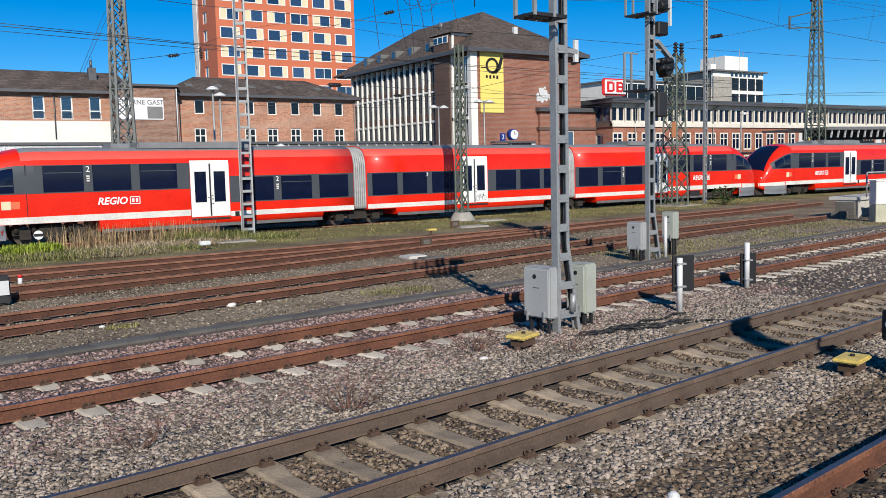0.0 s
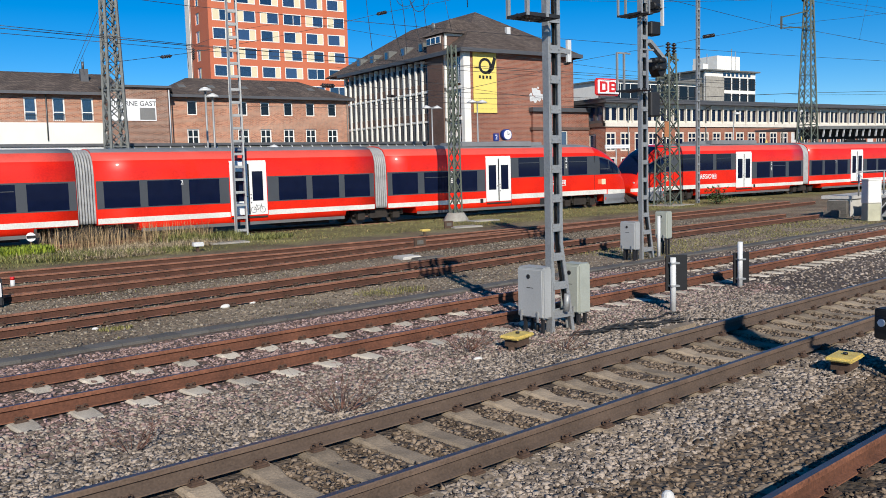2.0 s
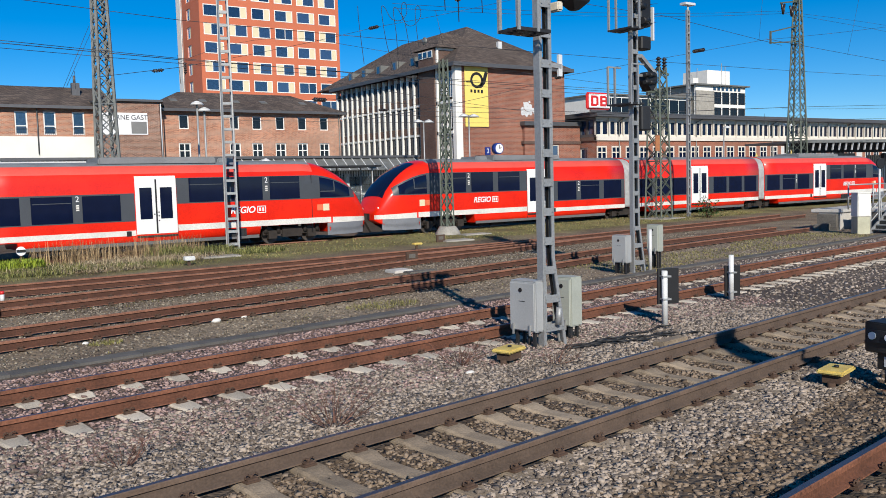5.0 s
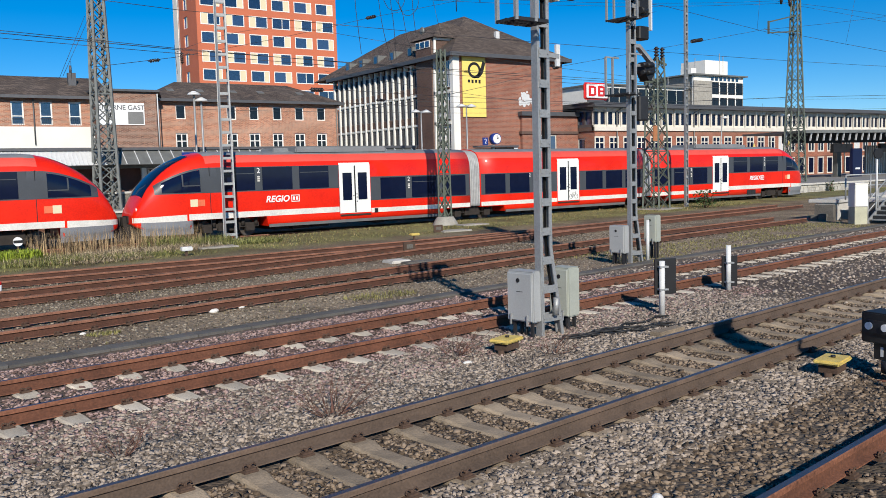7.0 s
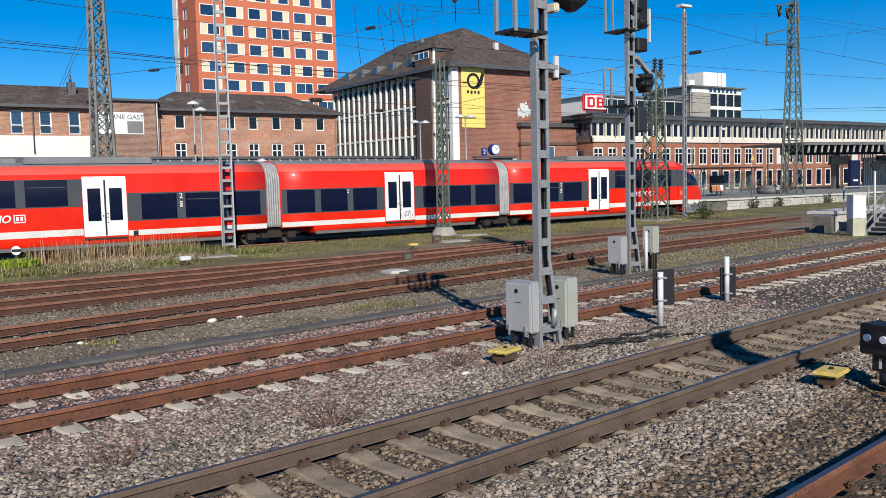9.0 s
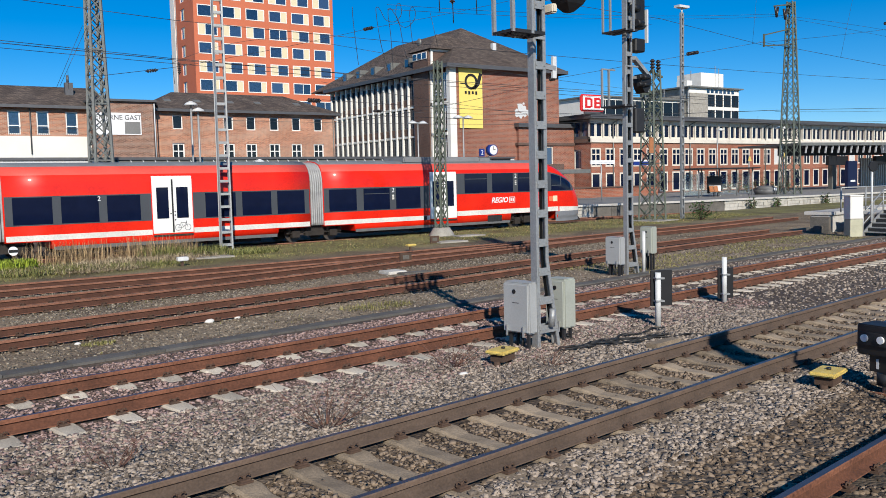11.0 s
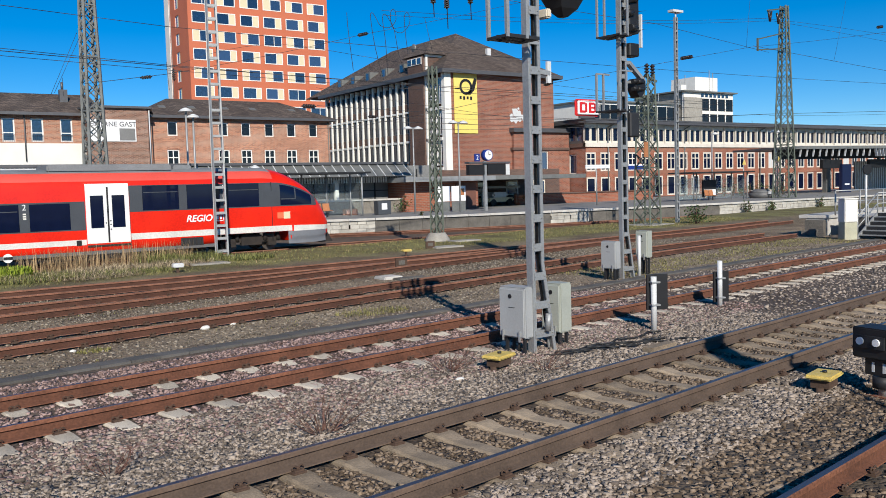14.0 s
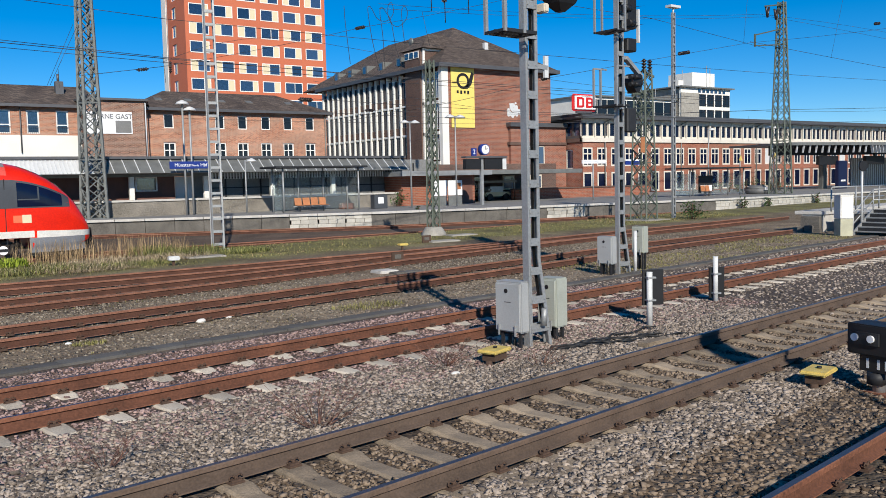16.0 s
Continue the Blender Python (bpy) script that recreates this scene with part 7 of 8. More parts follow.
def wires():
    spans = [
        ((-30, 36, 11.6), (11.4, 36, 9.31), 0.1, 0.02), ((11.4, 36, 9.31), (75, 36, 9.6), 0.3, 0.02),
        ((-30, 36, 9.9), (11.3, 36, 7.75), 0.1, 0.02), ((11.3, 36, 7.75), (48, 36, 7.2), 0.15, 0.02),
        ((-30, 36, 9.4), (11.3, 36, 7.70), 0.05, 0.025), ((11.3, 36, 7.70), (48, 36, 7.35), 0.1, 0.02),
        ((-30, 36, 9.1), (10.8, 36, 7.56), 0.05, 0.018), ((10.8, 36, 7.56), (48, 36, 6.9), 0.1, 0.018),
        ((9.7, 44, 7.82), (13.7, 44, 8.48), 0.0, 0.022), ((13.7, 44, 8.48), (25.1, 44, 11.31), 0.1, 0.018), ((25.1, 44, 11.31), (40, 44, 15.1), 0.1, 0.018),
        ((13.7, 44, 8.7), (22.0, 44, 10.33), -0.6, 0.014), ((22.0, 44, 10.33), (50, 44, 8.6), 0.2, 0.018),
        ((22, 40, 5.7), (36, 40, 8.58), 0.2, 0.02), ((36, 40, 8.58), (55.4, 40, 12.04), 0.0, 0.02), ((55.4, 40, 12.04), (95, 40, 18.0), 0.3, 0.02),
        ((20, 40, 13.7), (45.1, 40, 12.9), 0.1, 0.026), ((45.1, 40, 12.9), (66.2, 46, 13.2), 0.0, 0.026), ((55.7, 40, 12.15), (110, 40, 9.9), 0.1, 0.026),
        ((30, 50, 14.2), (68.2, 48, 16.6), 0.4, 0.022), ((68.2, 48, 16.6), (120, 50, 16.0), -0.6, 0.022), ((30, 50, 13.9), (69.5, 48, 16.5), 0.4, 0.022), ((69.5, 48, 16.5), (120, 50, 15.2), -0.3, 0.022),
        ((57, 60, 8.2), (88, 60, 9.7), 0.0, 0.05), ((88, 60, 9.7), (130, 60, 11.3), 0.0, 0.04), ((75, 50, 7.4), (120, 50, 9.2), 0.3, 0.02), ((72, 50, 8.3), (120, 50, 10.4), 0.3, 0.02),
        ((18, 36, 6.3), (40, 36, 6.05), 0.1, 0.018), ((18, 36, 5.7), (40, 36, 5.55), 0.05, 0.018), ((40, 36, 6.05), (80, 36, 5.9), 0.1, 0.018),
        ((26, 52, 9.2), (52, 52, 7.0), 0.2, 0.02), ((30, 52, 7.4), (60, 52, 8.0), 0.2, 0.02), ((20, 60, 7.2), (50, 60, 7.4), 0.1, 0.02),
    ]
    t = thing("overhead_wires", "thin dark overhead wires spanning the yard", "wire", kind="structure")
    for a, b, d, r in spans:
        bm = bmesh.new()
        sag(bm, a, b, d, r * 0.62)
        part("wire", bm, "wire", t)
    # stays and droppers
    for a, b in (((12.4, 57, 12.55), (10.7, 57, 8.7)), ((12.6, 57, 12.4), (10.9, 57, 8.8)), ((11.4, 57, 9.75), (11.4, 57, 8.65)), ((15.6, 50, 10.01), (15.7, 50, 8.4)), ((69.2, 50, 18.9), (68.6, 50, 14.36)), ((84.9, 50, 20.4), (82.7, 50, 13.9)), ((29.4, 44, 12.6), (29.9, 44, 10.6)), ((83.3, 60, 8.9), (83.3, 60, 6.1))):
        bm = bmesh.new()
        rod(bm, a, b, 0.013, 5)
        part("dropper", bm, "wire", t)
    # looped feeder tails
    for pts in (((24.1, 12.45), (24.15, 11.5), (24.4, 9.15)), ((26.4, 8.77), (25.9, 10.6), (25.65, 12.3), (25.75, 12.6), (25.95, 12.4), (26.3, 11.9), (26.9, 11.85), (27.35, 12.3), (27.3, 12.9), (27.05, 12.8), (27.0, 12.2), (27.25, 11.7), (27.7, 11.6), (28.2, 12.0), (28.35, 12.5), (28.15, 12.82), (27.95, 12.5), (28.0, 11.5), (28.15, 10.3)), ((26.7, 9.0), (26.6, 11.0), (26.45, 12.3), (26.6, 12.6), (26.9, 12.3), (27.2, 11.8), (27.5, 10.3), (27.9, 9.3))):
        bm = bmesh.new()
        path = smooth_path([(x, 44.0, z) for x, z in pts], 0.12)
        for a, b in zip(path, path[1:]):
            rod(bm, a, b, 0.018, 5)
        part("feeder_loop", bm, "wire", t)

    def insulator(x, y, z, d, n=5, r=0.16, label="dark ribbed insulator in an overhead wire"):
        d = Vector(d).normalized()
        i = thing("wire_insulator", label, "insulator", group="insulators")
        bm = bmesh.new()
        c = Vector((x, y, z))
        rod(bm, c - d * 0.12 * (n + 1) / 2, c + d * 0.12 * (n + 1) / 2, r * 0.35, 8)
        for k in range(n):
            q = c + d * 0.12 * (k - (n - 1) / 2)
            rod(bm, q - d * 0.03, q + d * 0.03, r, 10)
        part("ribs", bm, "insulator", i)
    for x, z0, z1 in ((30.0, 14.4, 13.2), (31.0, 14.6, 12.6), (32.8, 14.8, 13.3)):
        bm = bmesh.new()
        rod(bm, (x, 44, z0 + 2), (x + 0.1, 44, z1 - 0.5), 0.03, 5)
        part("dropper", bm, "wire", t)
        insulator(x + 0.05, 44, (z0 + z1) / 2 + 0.1, (0, 0, 1), 6, 0.17)
    insulator(12.7, 44, 8.28, (1, 0, 0.16), 4, 0.09)
    insulator(25.1, 44, 11.31, (1, 0, 0.26), 5, 0.1)
    insulator(48.3, 40, 10.85, (1, 0, 0.17), 9, 0.13)
    insulator(73, 40, 14.9, (1, 0, 0.15), 6, 0.13)
    insulator(16.0, 50, 9.3, (0, 0, 1), 5, 0.1)
    insulator(35.5, 40, 8.5, (1, 0, 0.2), 3, 0.13)
    insulator(17.6, 36, 6.25, (1, 0, 0), 5, 0.1)
    insulator(30.2, 52, 7.4, (1, 0, 0), 5, 0.1)


def platform_board():
    """An unseen board on a near-platform pole, added so its shadow falls across the rails."""
    t = thing("platform_board", "unseen board on a pole, added to cast a shadow", "sign")
    bm = bmesh.new()
    rod(bm, (7.2, -1.02, 0.78), (7.2, -1.02, 5.98), 0.045, 8)
    part("pole", bm, "galv", t)
    boxpart("board", (6.7, 7.15, -1.09, -0.95, 4.85, 5.92), "dark_steel", t, "", 0.02)


platform_board()
near_signal(), far_signal()
panel_post(13.06, 8.46, 0.98, "white post with black panel on two clamps")
panel_post(16.3, 8.98, 0.96, "tall white post with lower black panel", 0.23, 0.25)
track_box(9.0, 8.42, "low track connection box with worn yellow lid", 20, 0.45)
track_box(10.53, 4.42, "low track connection box with worn yellow lid", 14, 0.47)
dwarf_signal(), right_side(), masts(), wires()


# ---- loose stones, plants and litter ----
def rocks(name, label, material, count, place, sizes, seed, flat=0.7):
    """Many angular stones as one mesh. place(rng, n) gives s, w; stones lie on the ground."""
    rng = np.random.default_rng(seed)
    s, w = place(rng, count)
    n = len(s)
    x, y = s * CT - w * ST, s * ST + w * CT
    lw, lz = np.array([a for a, _ in LEVELS]), np.array([b for _, b in LEVELS])
    z = np.interp(w, lw, lz)
    size = rng.uniform(sizes[0], sizes[1], n) * rng.uniform(0.75, 1.3, n)
    corner = np.array([(a, b, c) for c in (-1, 1) for b in (-1, 1) for a in (-1, 1)], float)
    v = corner[None] * (1 + rng.uniform(-0.75, 0.35, (n, 8, 3)))
    v[:, :, 2] *= flat * rng.uniform(0.6, 1.1, n)[:, None]
    v[:, :, 0] *= rng.uniform(0.7, 1.35, n)[:, None]
    v *= (size * 0.5)[:, None, None]
    a, b = rng.uniform(0, 2 * np.pi, n), rng.normal(0, 0.45, n)
    ca, sa, cb, sb = np.cos(a)[:, None], np.sin(a)[:, None], np.cos(b)[:, None], np.sin(b)[:, None]
    v = np.stack([v[:, :, 0], v[:, :, 1] * cb - v[:, :, 2] * sb, v[:, :, 1] * sb + v[:, :, 2] * cb], -1)
    v = np.stack([v[:, :, 0] * ca - v[:, :, 1] * sa, v[:, :, 0] * sa + v[:, :, 1] * ca, v[:, :, 2]], -1)
    v += np.stack([x, y, z + size * rng.uniform(-0.25, 0.25, n)], -1)[:, None]
    quads = np.array([(0, 2, 3, 1), (4, 5, 7, 6), (0, 1, 5, 4), (1, 3, 7, 5), (3, 2, 6, 7), (2, 0, 4, 6)])
    f = (quads[None] + 8 * np.arange(n)[:, None, None]).reshape(-1, 4)
    me = bpy.data.meshes.new(name)
    me.vertices.add(8 * n), me.loops.add(f.size), me.polygons.add(len(f))
    me.vertices.foreach_set("co", v.reshape(-1))
    me.loops.foreach_set("vertex_index", f.reshape(-1))
    me.polygons.foreach_set("loop_start", np.arange(0, f.size, 4))
    me.polygons.foreach_set("loop_total", np.full(len(f), 4))
    me.update(calc_edges=True)
    me.materials.append(M[material])
    return tagged(new(name, me), label, "gravel", kind="stuff")


def keep_off(s, w, rng):
    """Clears the rails and most of the sleepers' tops."""
    ok = np.ones(len(s), bool)
    for c, pitch, phase, near, far, spare in ((5.99, 0.6, 0.35, 0.0, 1.28, 0.10), (10.59, 0.645, 0.10, 0.30, 1.22, 0.12), (2.16, 0.6, 0.1, 0.0, 1.28, 0.25)):
        d = np.abs(w - c)
        ok &= ~((d > 0.66) & (d < 0.85))
        q = np.abs((s + 20 - phase + pitch / 2) % pitch - pitch / 2)
        ok &= ~((d > near) & (d < far) & (q < 0.15) & (rng.random(len(s)) > np.where((c == 5.99) & (d > 0.9), 0.5, spare)))
    return s[ok], w[ok]


def field(s0, s1, w0, w1, near=None):
    def place(rng, n):
        s, w = rng.uniform(s0, s1, n), rng.uniform(w0, w1, n)
        return keep_off(s, w, rng)
    return place


def build_stones():
    rocks("ballast_grey", "loose grey ballast stones between two tracks", "gravel", 34000, field(0.3, 16, 6.8, 9.4), (0.03, 0.052), 1)
    rocks("ballast_grey_fine", "small grey ballast stones between two tracks", "gravel", 22000, field(0.3, 16, 6.8, 9.4), (0.018, 0.034), 11)
    rocks("ballast_shoulder", "grey ballast stones on the track shoulder", "gravel", 20000, field(2.0, 14, 4.15, 5.25), (0.03, 0.055), 12)
    rocks("ballast_crib", "brown-stained ballast between worn sleepers", "gravel_brown", 28000, field(1.5, 17, 5.1, 6.9), (0.025, 0.05), 13)
    rocks("ballast_reddish", "reddish-grey ballast stones round a track", "gravel_red", 40000, field(0.3, 17, 8.3, 13.1), (0.025, 0.05), 2)
    rocks("ballast_brown", "dark brown ballast stones beside the rails", "gravel_brown", 26000, field(3.0, 17, 1.2, 4.35), (0.03, 0.055), 3)
    rocks("ballast_far", "grey ballast stones further along the track", "gravel", 18000, field(15, 40, 3.5, 13.1), (0.035, 0.065), 4)
    rocks("yard_stones", "sparse gravel between the sidings", "gravel_grit", 12000, field(-2, 40, 13.8, 26), (0.02, 0.045), 5)
    rocks("yard_stones_brown", "brown gravel between the sidings", "gravel_grit", 28000, field(-2, 34, 13.8, 25), (0.025, 0.05), 6)


def blades(name, label, material, count, place, height, width, seed, lean=0.35, bend=0.3, category="grass"):
    """Thin bent blades, each of two quads, as one mesh."""
    rng = np.random.default_rng(seed)
    x, y = place(rng, count)
    n = len(x)
    w = -x * ST + y * CT
    z = np.interp(w, [a for a, _ in LEVELS], [b for _, b in LEVELS]) - 0.02
    h = rng.uniform(height[0], height[1], n)
    wd = rng.uniform(width[0], width[1], n)
    a, l = rng.uniform(0, 2 * np.pi, n), rng.normal(0, lean, n)
    d = np.stack([np.cos(a), np.sin(a)], -1)
    side = np.stack([-np.sin(a), np.cos(a)], -1) * wd[:, None] / 2
    base = np.stack([x, y], -1)
    co = []
    for t, k in ((0.0, 1.0), (0.55, 0.8), (1.0, 0.15)):
        off = d * (h * (l * t + bend * t * t * rng.uniform(-1, 1, n)))[:, None]
        for sg in (-1, 1):
            p = base + off + side * sg * k
            co.append(np.concatenate([p, (z + h * t * np.cos(np.clip(l * t, -1.2, 1.2)))[:, None]], 1))
    v = np.stack(co, 1)
    f = (np.array([(0, 1, 3, 2), (2, 3, 5, 4)])[None] + 6 * np.arange(n)[:, None, None]).reshape(-1, 4)
    me = bpy.data.meshes.new(name)
    me.vertices.add(6 * n), me.loops.add(f.size), me.polygons.add(len(f))
    me.vertices.foreach_set("co", v.reshape(-1))
    me.loops.foreach_set("vertex_index", f.reshape(-1))
    me.polygons.foreach_set("loop_start", np.arange(0, f.size, 4))
    me.polygons.foreach_set("loop_total", np.full(len(f), 4))
    me.update(calc_edges=True)
    me.materials.append(M[material])
    return tagged(new(name, me), label, category, kind="stuff")


def strip(s0, s1, w0, w1, patch=0.0):
    def place(rng, n):
        s, w = rng.uniform(s0, s1, n), rng.uniform(w0, w1, n)
        x, y = s * CT - w * ST, s * ST + w * CT
        if patch:
            keep = np.array([noise.noise(Vector((a * 0.5, b * 0.5, 3.0))) for a, b in zip(x, y)]) > patch
            x, y = x[keep], y[keep]
        return x, y
    return place


def clump(cx, cy, rx, ry):
    def place(rng, n):
        a, r = rng.uniform(0, 2 * np.pi, n), np.sqrt(rng.uniform(0, 1, n))
        return cx + rx * r * np.cos(a), cy + ry * r * np.sin(a)
    return place


def twig_bush(x, y, r, h, seed, label, n=70):
    t = thing("dry_bush", label, "bush", group="dry bushes")
    rng = random.Random(seed)
    bm = bmesh.new()
    z = level(x, y) - 0.02
    for i in range(n):
        a, q = rng.uniform(0, 6.28), rng.uniform(0.2, 1)
        p = Vector((x + 0.12 * r * math.cos(a), y + 0.12 * r * math.sin(a), z))
        d = Vector((math.cos(a) * q * r, math.sin(a) * q * r, h * rng.uniform(0.4, 1.0)))
        mid = p + d * 0.5 + Vector((rng.uniform(-1, 1), rng.uniform(-1, 1), 0)) * 0.07
        rod(bm, p, mid, 0.004, 4, 0.003), rod(bm, mid, p + d, 0.003, 4, 0.0015)
        for k in range(3):
            e = mid + (p + d - mid) * rng.random()
            rod(bm, e, e + Vector((rng.uniform(-1, 1), rng.uniform(-1, 1), rng.uniform(0, 1))) * 0.14, 0.002, 3, 0.001)
    tagged(part("twig_mass", bm, "twig", t), kind="stuff")


def leafy_plant(x, y, z, r, h, seed, label, n=160):
    t = thing("weed_plant", label, "plant", group="weeds")
    rng = random.Random(seed)
    bm = bmesh.new()
    stems = []
    for i in range(10):
        a = rng.uniform(0, 6.28)
        e = Vector((x + r * 0.7 * math.cos(a) * rng.random(), y + r * 0.5 * math.sin(a) * rng.random(), z + h * rng.uniform(0.5, 1)))
        rod(bm, (x + 0.1 * math.cos(a), y, z), e, 0.02, 4, 0.008)
        stems.append(e)
    part("stem", bm, "twig", t)
    bm = bmesh.new()
    for i in range(n):
        e = rng.choice(stems)
        c = Vector((x, y, z)).lerp(e, rng.uniform(0.25, 1.05)) + Vector((rng.uniform(-1, 1) * r * 0.35, rng.uniform(-1, 1) * r * 0.35, rng.uniform(-1, 1) * 0.12 * h))
        u = Vector((rng.uniform(-1, 1), rng.uniform(-1, 1), rng.uniform(-0.6, 0.6))).normalized() * rng.uniform(0.06, 0.14)
        v = u.cross(Vector((rng.uniform(-1, 1), rng.uniform(-1, 1), 1))).normalized() * 0.05
        bm.faces.new([bm.verts.new(p) for p in (c - u, c + v, c + u, c - v)])
    tagged(part("foliage", bm, "leaf", t), kind="stuff")


def build_plants():
    blades("grass_strip", "short green grass on the strip before the train", "grass", 30000, strip(6, 55, 27.4, 33.2, -0.3), (0.03, 0.11), (0.012, 0.03), 21, 0.8)
    blades("dry_grass_strip", "dry straw among the grass strip", "reed", 7000, strip(3, 55, 27.2, 33.6, 0.1), (0.04, 0.14), (0.01, 0.022), 22, 0.9)
    for i, (x, y, rx, n) in enumerate(((7.0, 33.4, 0.9, 260), (8.9, 33.6, 1.2, 330), (10.6, 33.5, 0.6, 140), (5.6, 33.2, 0.9, 180))):
        blades("reed_patch", "tall dry reeds beside the far track", "reed", n, clump(x, y, rx, 0.8), (0.35, 0.95), (0.010, 0.022), 230 + i, 0.2, 0.3)
    for i, (x, y, rx, ry, n) in enumerate(((8.3, 31.6, 2.3, 1.2, 4600), (10.3, 32.0, 1.4, 0.9, 2200), (5.3, 30.5, 1.8, 1.0, 2600), (6.6, 29.6, 1.6, 0.6, 1500))):
        blades("reed_mat", "trampled pale reeds and straw", "straw", n, clump(x, y, rx, ry), (0.10, 0.30), (0.008, 0.018), 240 + i, 2.6, 1.8)
    for i, (x, y, rx, ry, n, h) in enumerate(((10.9, 32.9, 1.2, 0.8, 2200, 0.45), (9.6, 33.4, 0.9, 0.7, 1200, 0.55), (12.4, 32.4, 1.6, 0.9, 2400, 0.28), (7.2, 30.2, 2.4, 0.7, 1900, 0.22), (4.6, 30.4, 1.8, 1.2, 2200, 0.26))):
        blades("reed_green", "green shoots among the reeds", "shoot", n, clump(x, y, rx, ry), (0.08, h), (0.012, 0.03), 250 + i, 0.7, 0.5)
    blades("weed_patch_a", "low green weeds in yard gravel", "grass", 400, clump(3.4, 15.75, 0.3, 0.2), (0.03, 0.09), (0.010, 0.02), 26, 0.8)
    blades("weed_patch_b", "low dry weeds in yard gravel", "grass", 700, clump(9.3, 16.3, 0.9, 0.5), (0.04, 0.14), (0.008, 0.016), 27, 0.8)
    blades("weed_scatter", "scattered weeds between the sidings", "grass", 7000, strip(0, 45, 13.9, 20.5, 0.15), (0.02, 0.07), (0.01, 0.025), 28, 0.7)
    blades("weed_scatter_right", "thin grass beside the white cabinet", "grass", 12000, strip(20, 38, 13.6, 17.6, -0.1), (0.03, 0.10), (0.015, 0.03), 29, 0.7)
    blades("bright_weed", "bright green leafy weed by the reeds", "bright_leaf", 2600, clump(4.1, 31.6, 0.9, 0.6), (0.10, 0.42), (0.04, 0.08), 30, 0.6)
    twig_bush(4.1, 8.35, 0.55, 0.5, 1, "bare reddish-brown dry bush on ballast", 34)
    twig_bush(6.9, 10.0, 0.6, 0.45, 2, "bare dry bush beside the rail", 34)
    twig_bush(1.9, 8.4, 0.3, 0.35, 3, "small bare dry bush on ballast", 14)
    twig_bush(8.0, 9.2, 0.4, 0.35, 4, "small bare dry bush by a yellow box", 18)
    leafy_plant(42.6, 34.6, -0.3, 1.2, 1.1, 5, "leafy green weed at a mast foot", 260)
    for i, x in enumerate((59.5, 62.8, 69.5)):
        leafy_plant(x, edge_y(x) - 0.5, -0.45, 0.7, 1.15, 6 + i, "dark leafy weed against the platform wall", 150)
    leafy_plant(32.0, 49.0, PT - 0.1, 0.2, 0.35, 12, "small weed on the platform edge", 40)
    for i in range(9):
        leafy_plant(77 + 1.2 * i, 60 - 0.2 * i, PT, 0.8, 1.1 + 0.3 * (i % 3), 20 + i, "dry brown shrub beyond the platform", 110)
    leafy_plant(35.3, 56.8, PT, 1.0, 1.2, 40, "green shrub beside the hut", 160)
    leafy_plant(51.6, 61.0, PT, 1.0, 1.6, 41, "green shrub beside a parked van", 160)
    t = thing("bare_tree", "small bare tree behind the flat roof", "tree")
    rng = random.Random(9)
    bm = bmesh.new()
    rod(bm, (67, 95, 6), (67, 95, 10.5), 0.25, 6, 0.12)
    part("trunk", bm, "twig", t)
    bm = bmesh.new()
    for i in range(60):
        p = Vector((67 + rng.uniform(-0.3, 0.3), 95, rng.uniform(9.5, 11)))
        e = p + Vector((rng.uniform(-2.4, 2.4), rng.uniform(-1, 1), rng.uniform(0.8, 3.2)))
        rod(bm, p, e, 0.05, 4, 0.015)
        for k in range(3):
            q = p.lerp(e, rng.uniform(0.4, 1))
            rod(bm, q, q + Vector((rng.uniform(-0.8, 0.8), 0, rng.uniform(0.2, 0.9))), 0.02, 3, 0.008)
    tagged(part("branchwork", bm, "twig", t), kind="stuff")


def stone(x, y, r, material, label, name="white_stone", category="stone", sq=0.6):
    bm = bmesh.new()
    bmesh.ops.create_icosphere(bm, subdivisions=2, radius=r, matrix=Matrix.Translation((x, y, level(x, y) + r * 0.3)) @ Matrix.Diagonal((1.2, 0.9, sq, 1)))
    for v in bm.verts:
        v.co += (v.co - Vector((x, y, level(x, y)))).normalized() * r * 0.25 * noise.noise(v.co * 6)
    return tagged(part(name, bm, material), label, category, "loose pale stones")


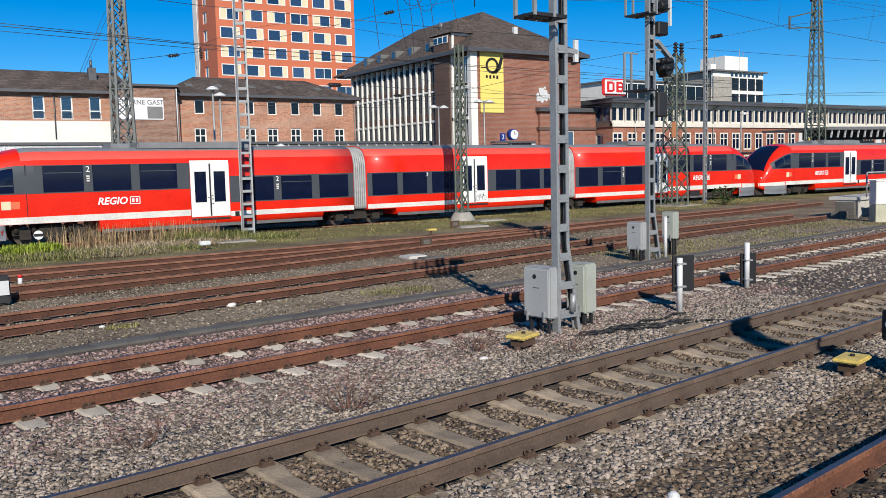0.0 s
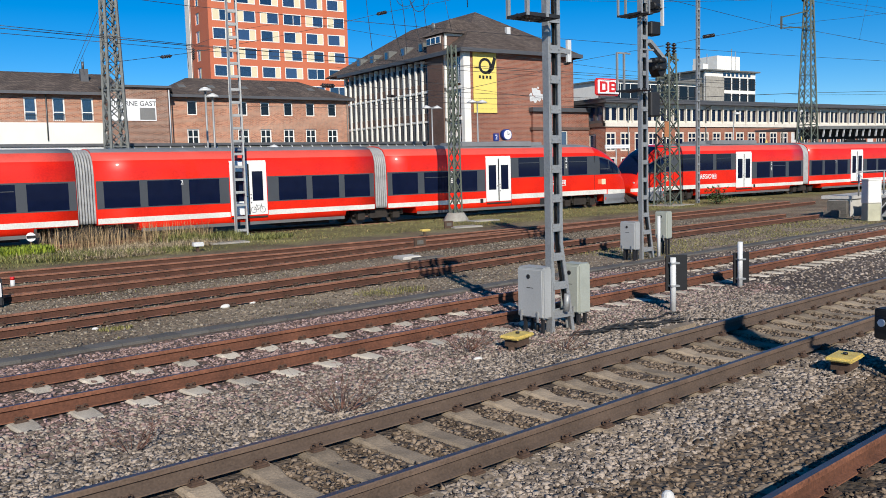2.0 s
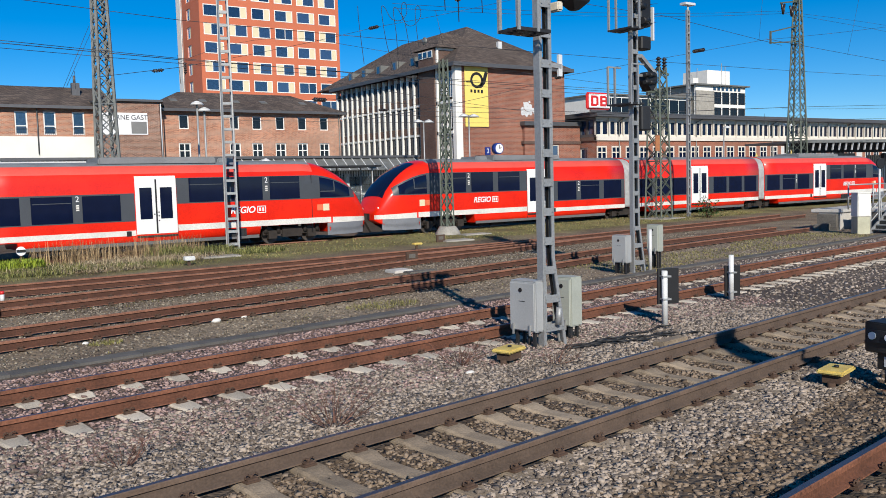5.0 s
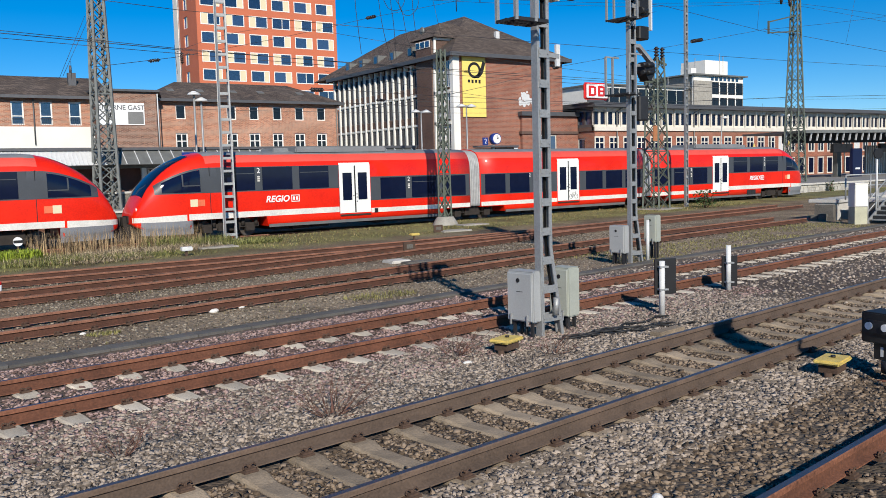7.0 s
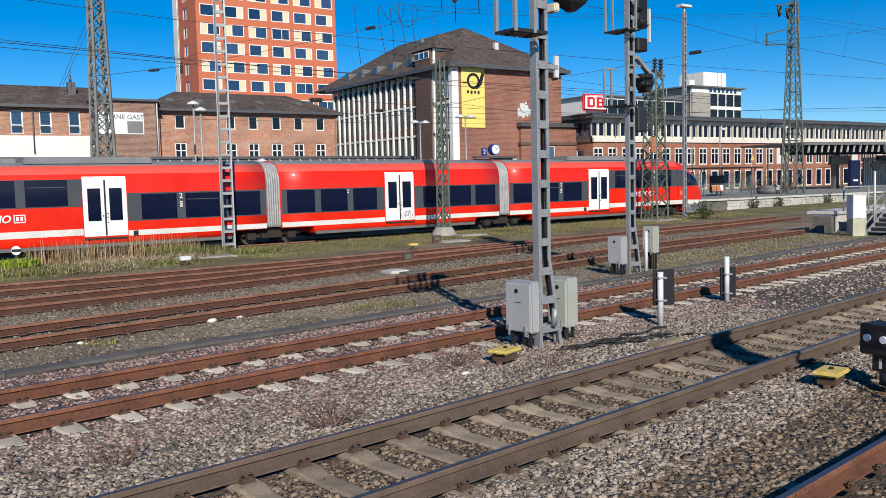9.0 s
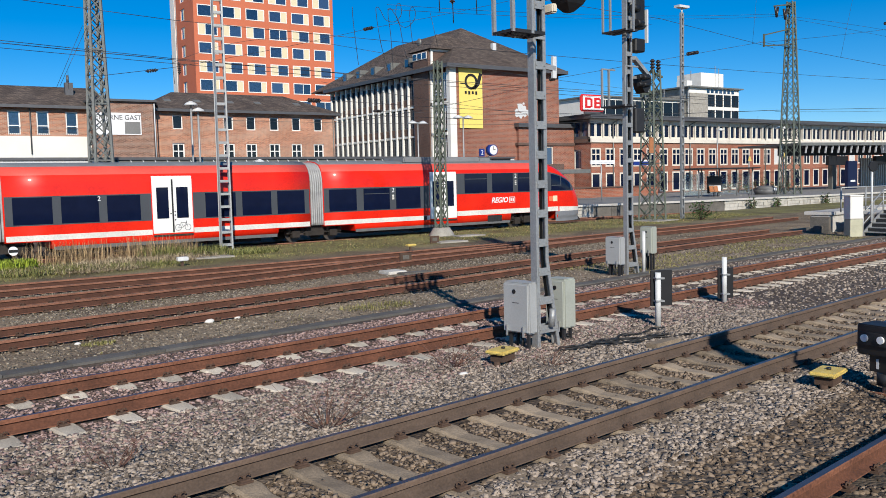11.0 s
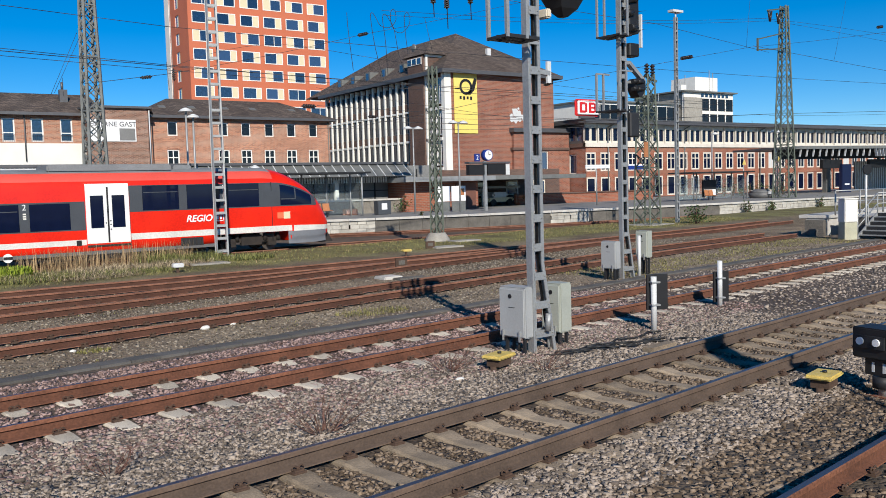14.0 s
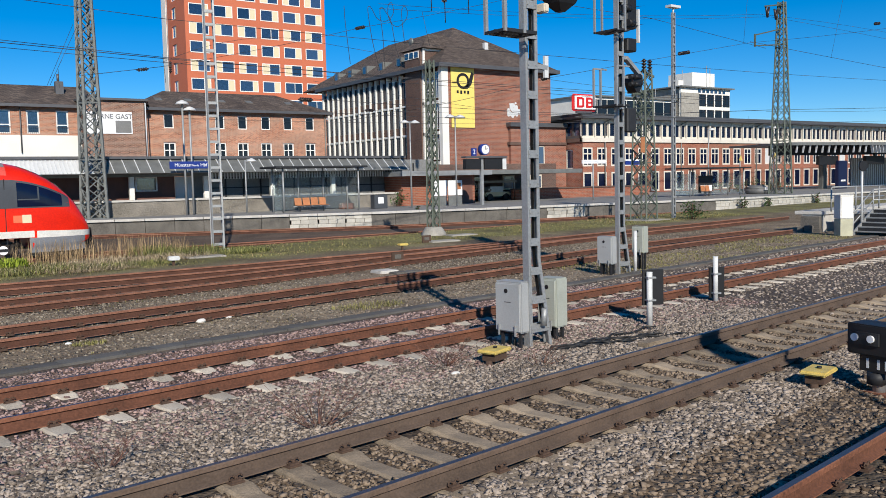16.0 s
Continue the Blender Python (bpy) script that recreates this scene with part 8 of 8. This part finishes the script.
def build_litter():
    stone(5.73, 16.75, 0.085, "stone_white", "pale chalky stone beside the siding")
    stone(6.36, 16.9, 0.06, "stone_white", "pale chalky stone beside the siding")
    stone(3.1, 15.95, 0.045, "stone_white", "pale chalky stone beside the siding")
    stone(6.75, 9.5, 0.06, "stone_white", "small pale stone on ballast")
    t = thing("pit_cover", "pale concrete pit cover among the sidings", "cover")
    boxpart("slab", (12.95, 13.6, 21.9, 22.55, -0.40, -0.19), "plat_edge", t, "", 0.03)
    boxpart("opening", (13.2, 14.2, 21.45, 21.88, -0.40, -0.22), "plat_wall", t, "", 0.02)
    for x, y in ((20.9, 30.9), (23.6, 33.2), (10.2, 31.0)):
        t = thing("pit_cover", "flat grey concrete cover in the grass", "cover")
        boxpart("slab", (x, x + 1.5, y, y + 0.8, -0.35, level(x, y) + 0.06), "concrete", t, "", 0.02)
    t = thing("marker_stake", "small white marker on a short stake", "marker")
    boxpart("stake", (9.1, 9.2, 29.2, 29.26, -0.3, -0.02), "clip", t)
    boxpart("cap", (8.98, 9.34, 29.1, 29.34, -0.04, 0.10), "white_post", t, "", 0.02)
    t = thing("marker_stake", "small yellow cap on a short stake", "marker")
    boxpart("stake", (17.98, 18.06, 28.75, 28.8, -0.3, -0.06), "clip", t)
    boxpart("cap", (17.85, 18.25, 28.66, 28.9, -0.06, 0.03), "yellow", t, "", 0.03)
    for x, y in ((20.8, 31.2), (15.1, 24.4)):
        t = thing("number_board", "small square dark-framed board at a siding", "sign", group="small square boards")
        boxpart("frame", (x - 0.22, x + 0.22, y, y + 0.06, -0.24, 0.10), "clip", t)
        boxpart("face", (x - 0.12, x + 0.12, y - 0.012, y, -0.11, 0.03), "plat_wall", t)
    t = thing("round_track_signal", "white round disc with black bar on a stake", "signal")
    bm = bmesh.new()
    rod(bm, (4.58, 33.6, -0.3), (4.58, 33.6, 0.3), 0.04, 8)
    part("stake", bm, "clip", t)
    bm = bmesh.new()
    rod(bm, (4.58, 33.52, 0.36), (4.58, 33.58, 0.36), 0.16, 20)
    part("disc", bm, "sign_white", t)
    boxpart("bar", (4.43, 4.73, 33.49, 33.515, 0.32, 0.41), "black", t)
    t = thing("siding_lamp", "low dark siding lamp with pale sides", "lamp")
    boxpart("body", (1.75, 2.15, 20.2, 20.5, -0.25, 0.35), "dark_steel", t, "", 0.03)
    boxpart("glass", (1.78, 2.12, 20.17, 20.199, -0.05, 0.25), "canopy_white", t)
    t = thing("clearance_post", "short white post with red tip", "post")
    bm = bmesh.new()
    rod(bm, (2.75, 23.7, -0.3), (2.75, 23.7, -0.08), 0.055, 8)
    part("post", bm, "white_post", t)
    bm = bmesh.new()
    rod(bm, (2.75, 23.7, -0.08), (2.75, 23.7, 0.0), 0.055, 8)
    part("tip", bm, "sign_red", t)
    t = thing("clearance_post", "short white post with red tip on ballast", "post")
    bm = bmesh.new()
    rod(bm, (4.86, 4.40, -0.35), (4.86, 4.40, -0.12), 0.05, 12)
    bmesh.ops.create_uvsphere(bm, u_segments=12, v_segments=6, radius=0.05, matrix=Matrix.Translation((4.86, 4.40, -0.12)))
    part("post", bm, "white_post", t)
    t = thing("timber_block", "weathered timber block beside the rail", "timber")
    o = boxpart("block", (-0.35, 0.35, -0.1, 0.1, -0.08, 0.05), "sleeper_brown", t, "", 0.015)
    t.matrix_basis = pose(10.3, 9.1, -0.18, 0, 0, 9)
    # cable duct lids
    d = thing("cable_duct", "row of dark concrete cable duct lids", "duct", kind="structure")
    base = boxpart("lid", (-0.245, 0.245, -0.17, 0.17, -0.1, 0.0), "strip", d)
    for i in range(95):
        p = yard(-4 + 0.5 * i, 13.55 + 0.03 * math.sin(i * 0.4))
        c = clone(base, d, pose(p.x, p.y, -0.222 + random.uniform(-0.008, 0.008), random.uniform(-1, 1), 0, 8.87 + random.uniform(-1, 1)))
    bpy.data.objects.remove(base)


build_plants(), build_litter(), build_stones()

build_tracks()
# the patterns that the repeats were taken from
for base in BASES + list(SLEEPER_BASE.values()) + [CLIP_BASE]:
    for o in list(base.children_recursive) + [base]:
        bpy.data.objects.remove(o)
motions()
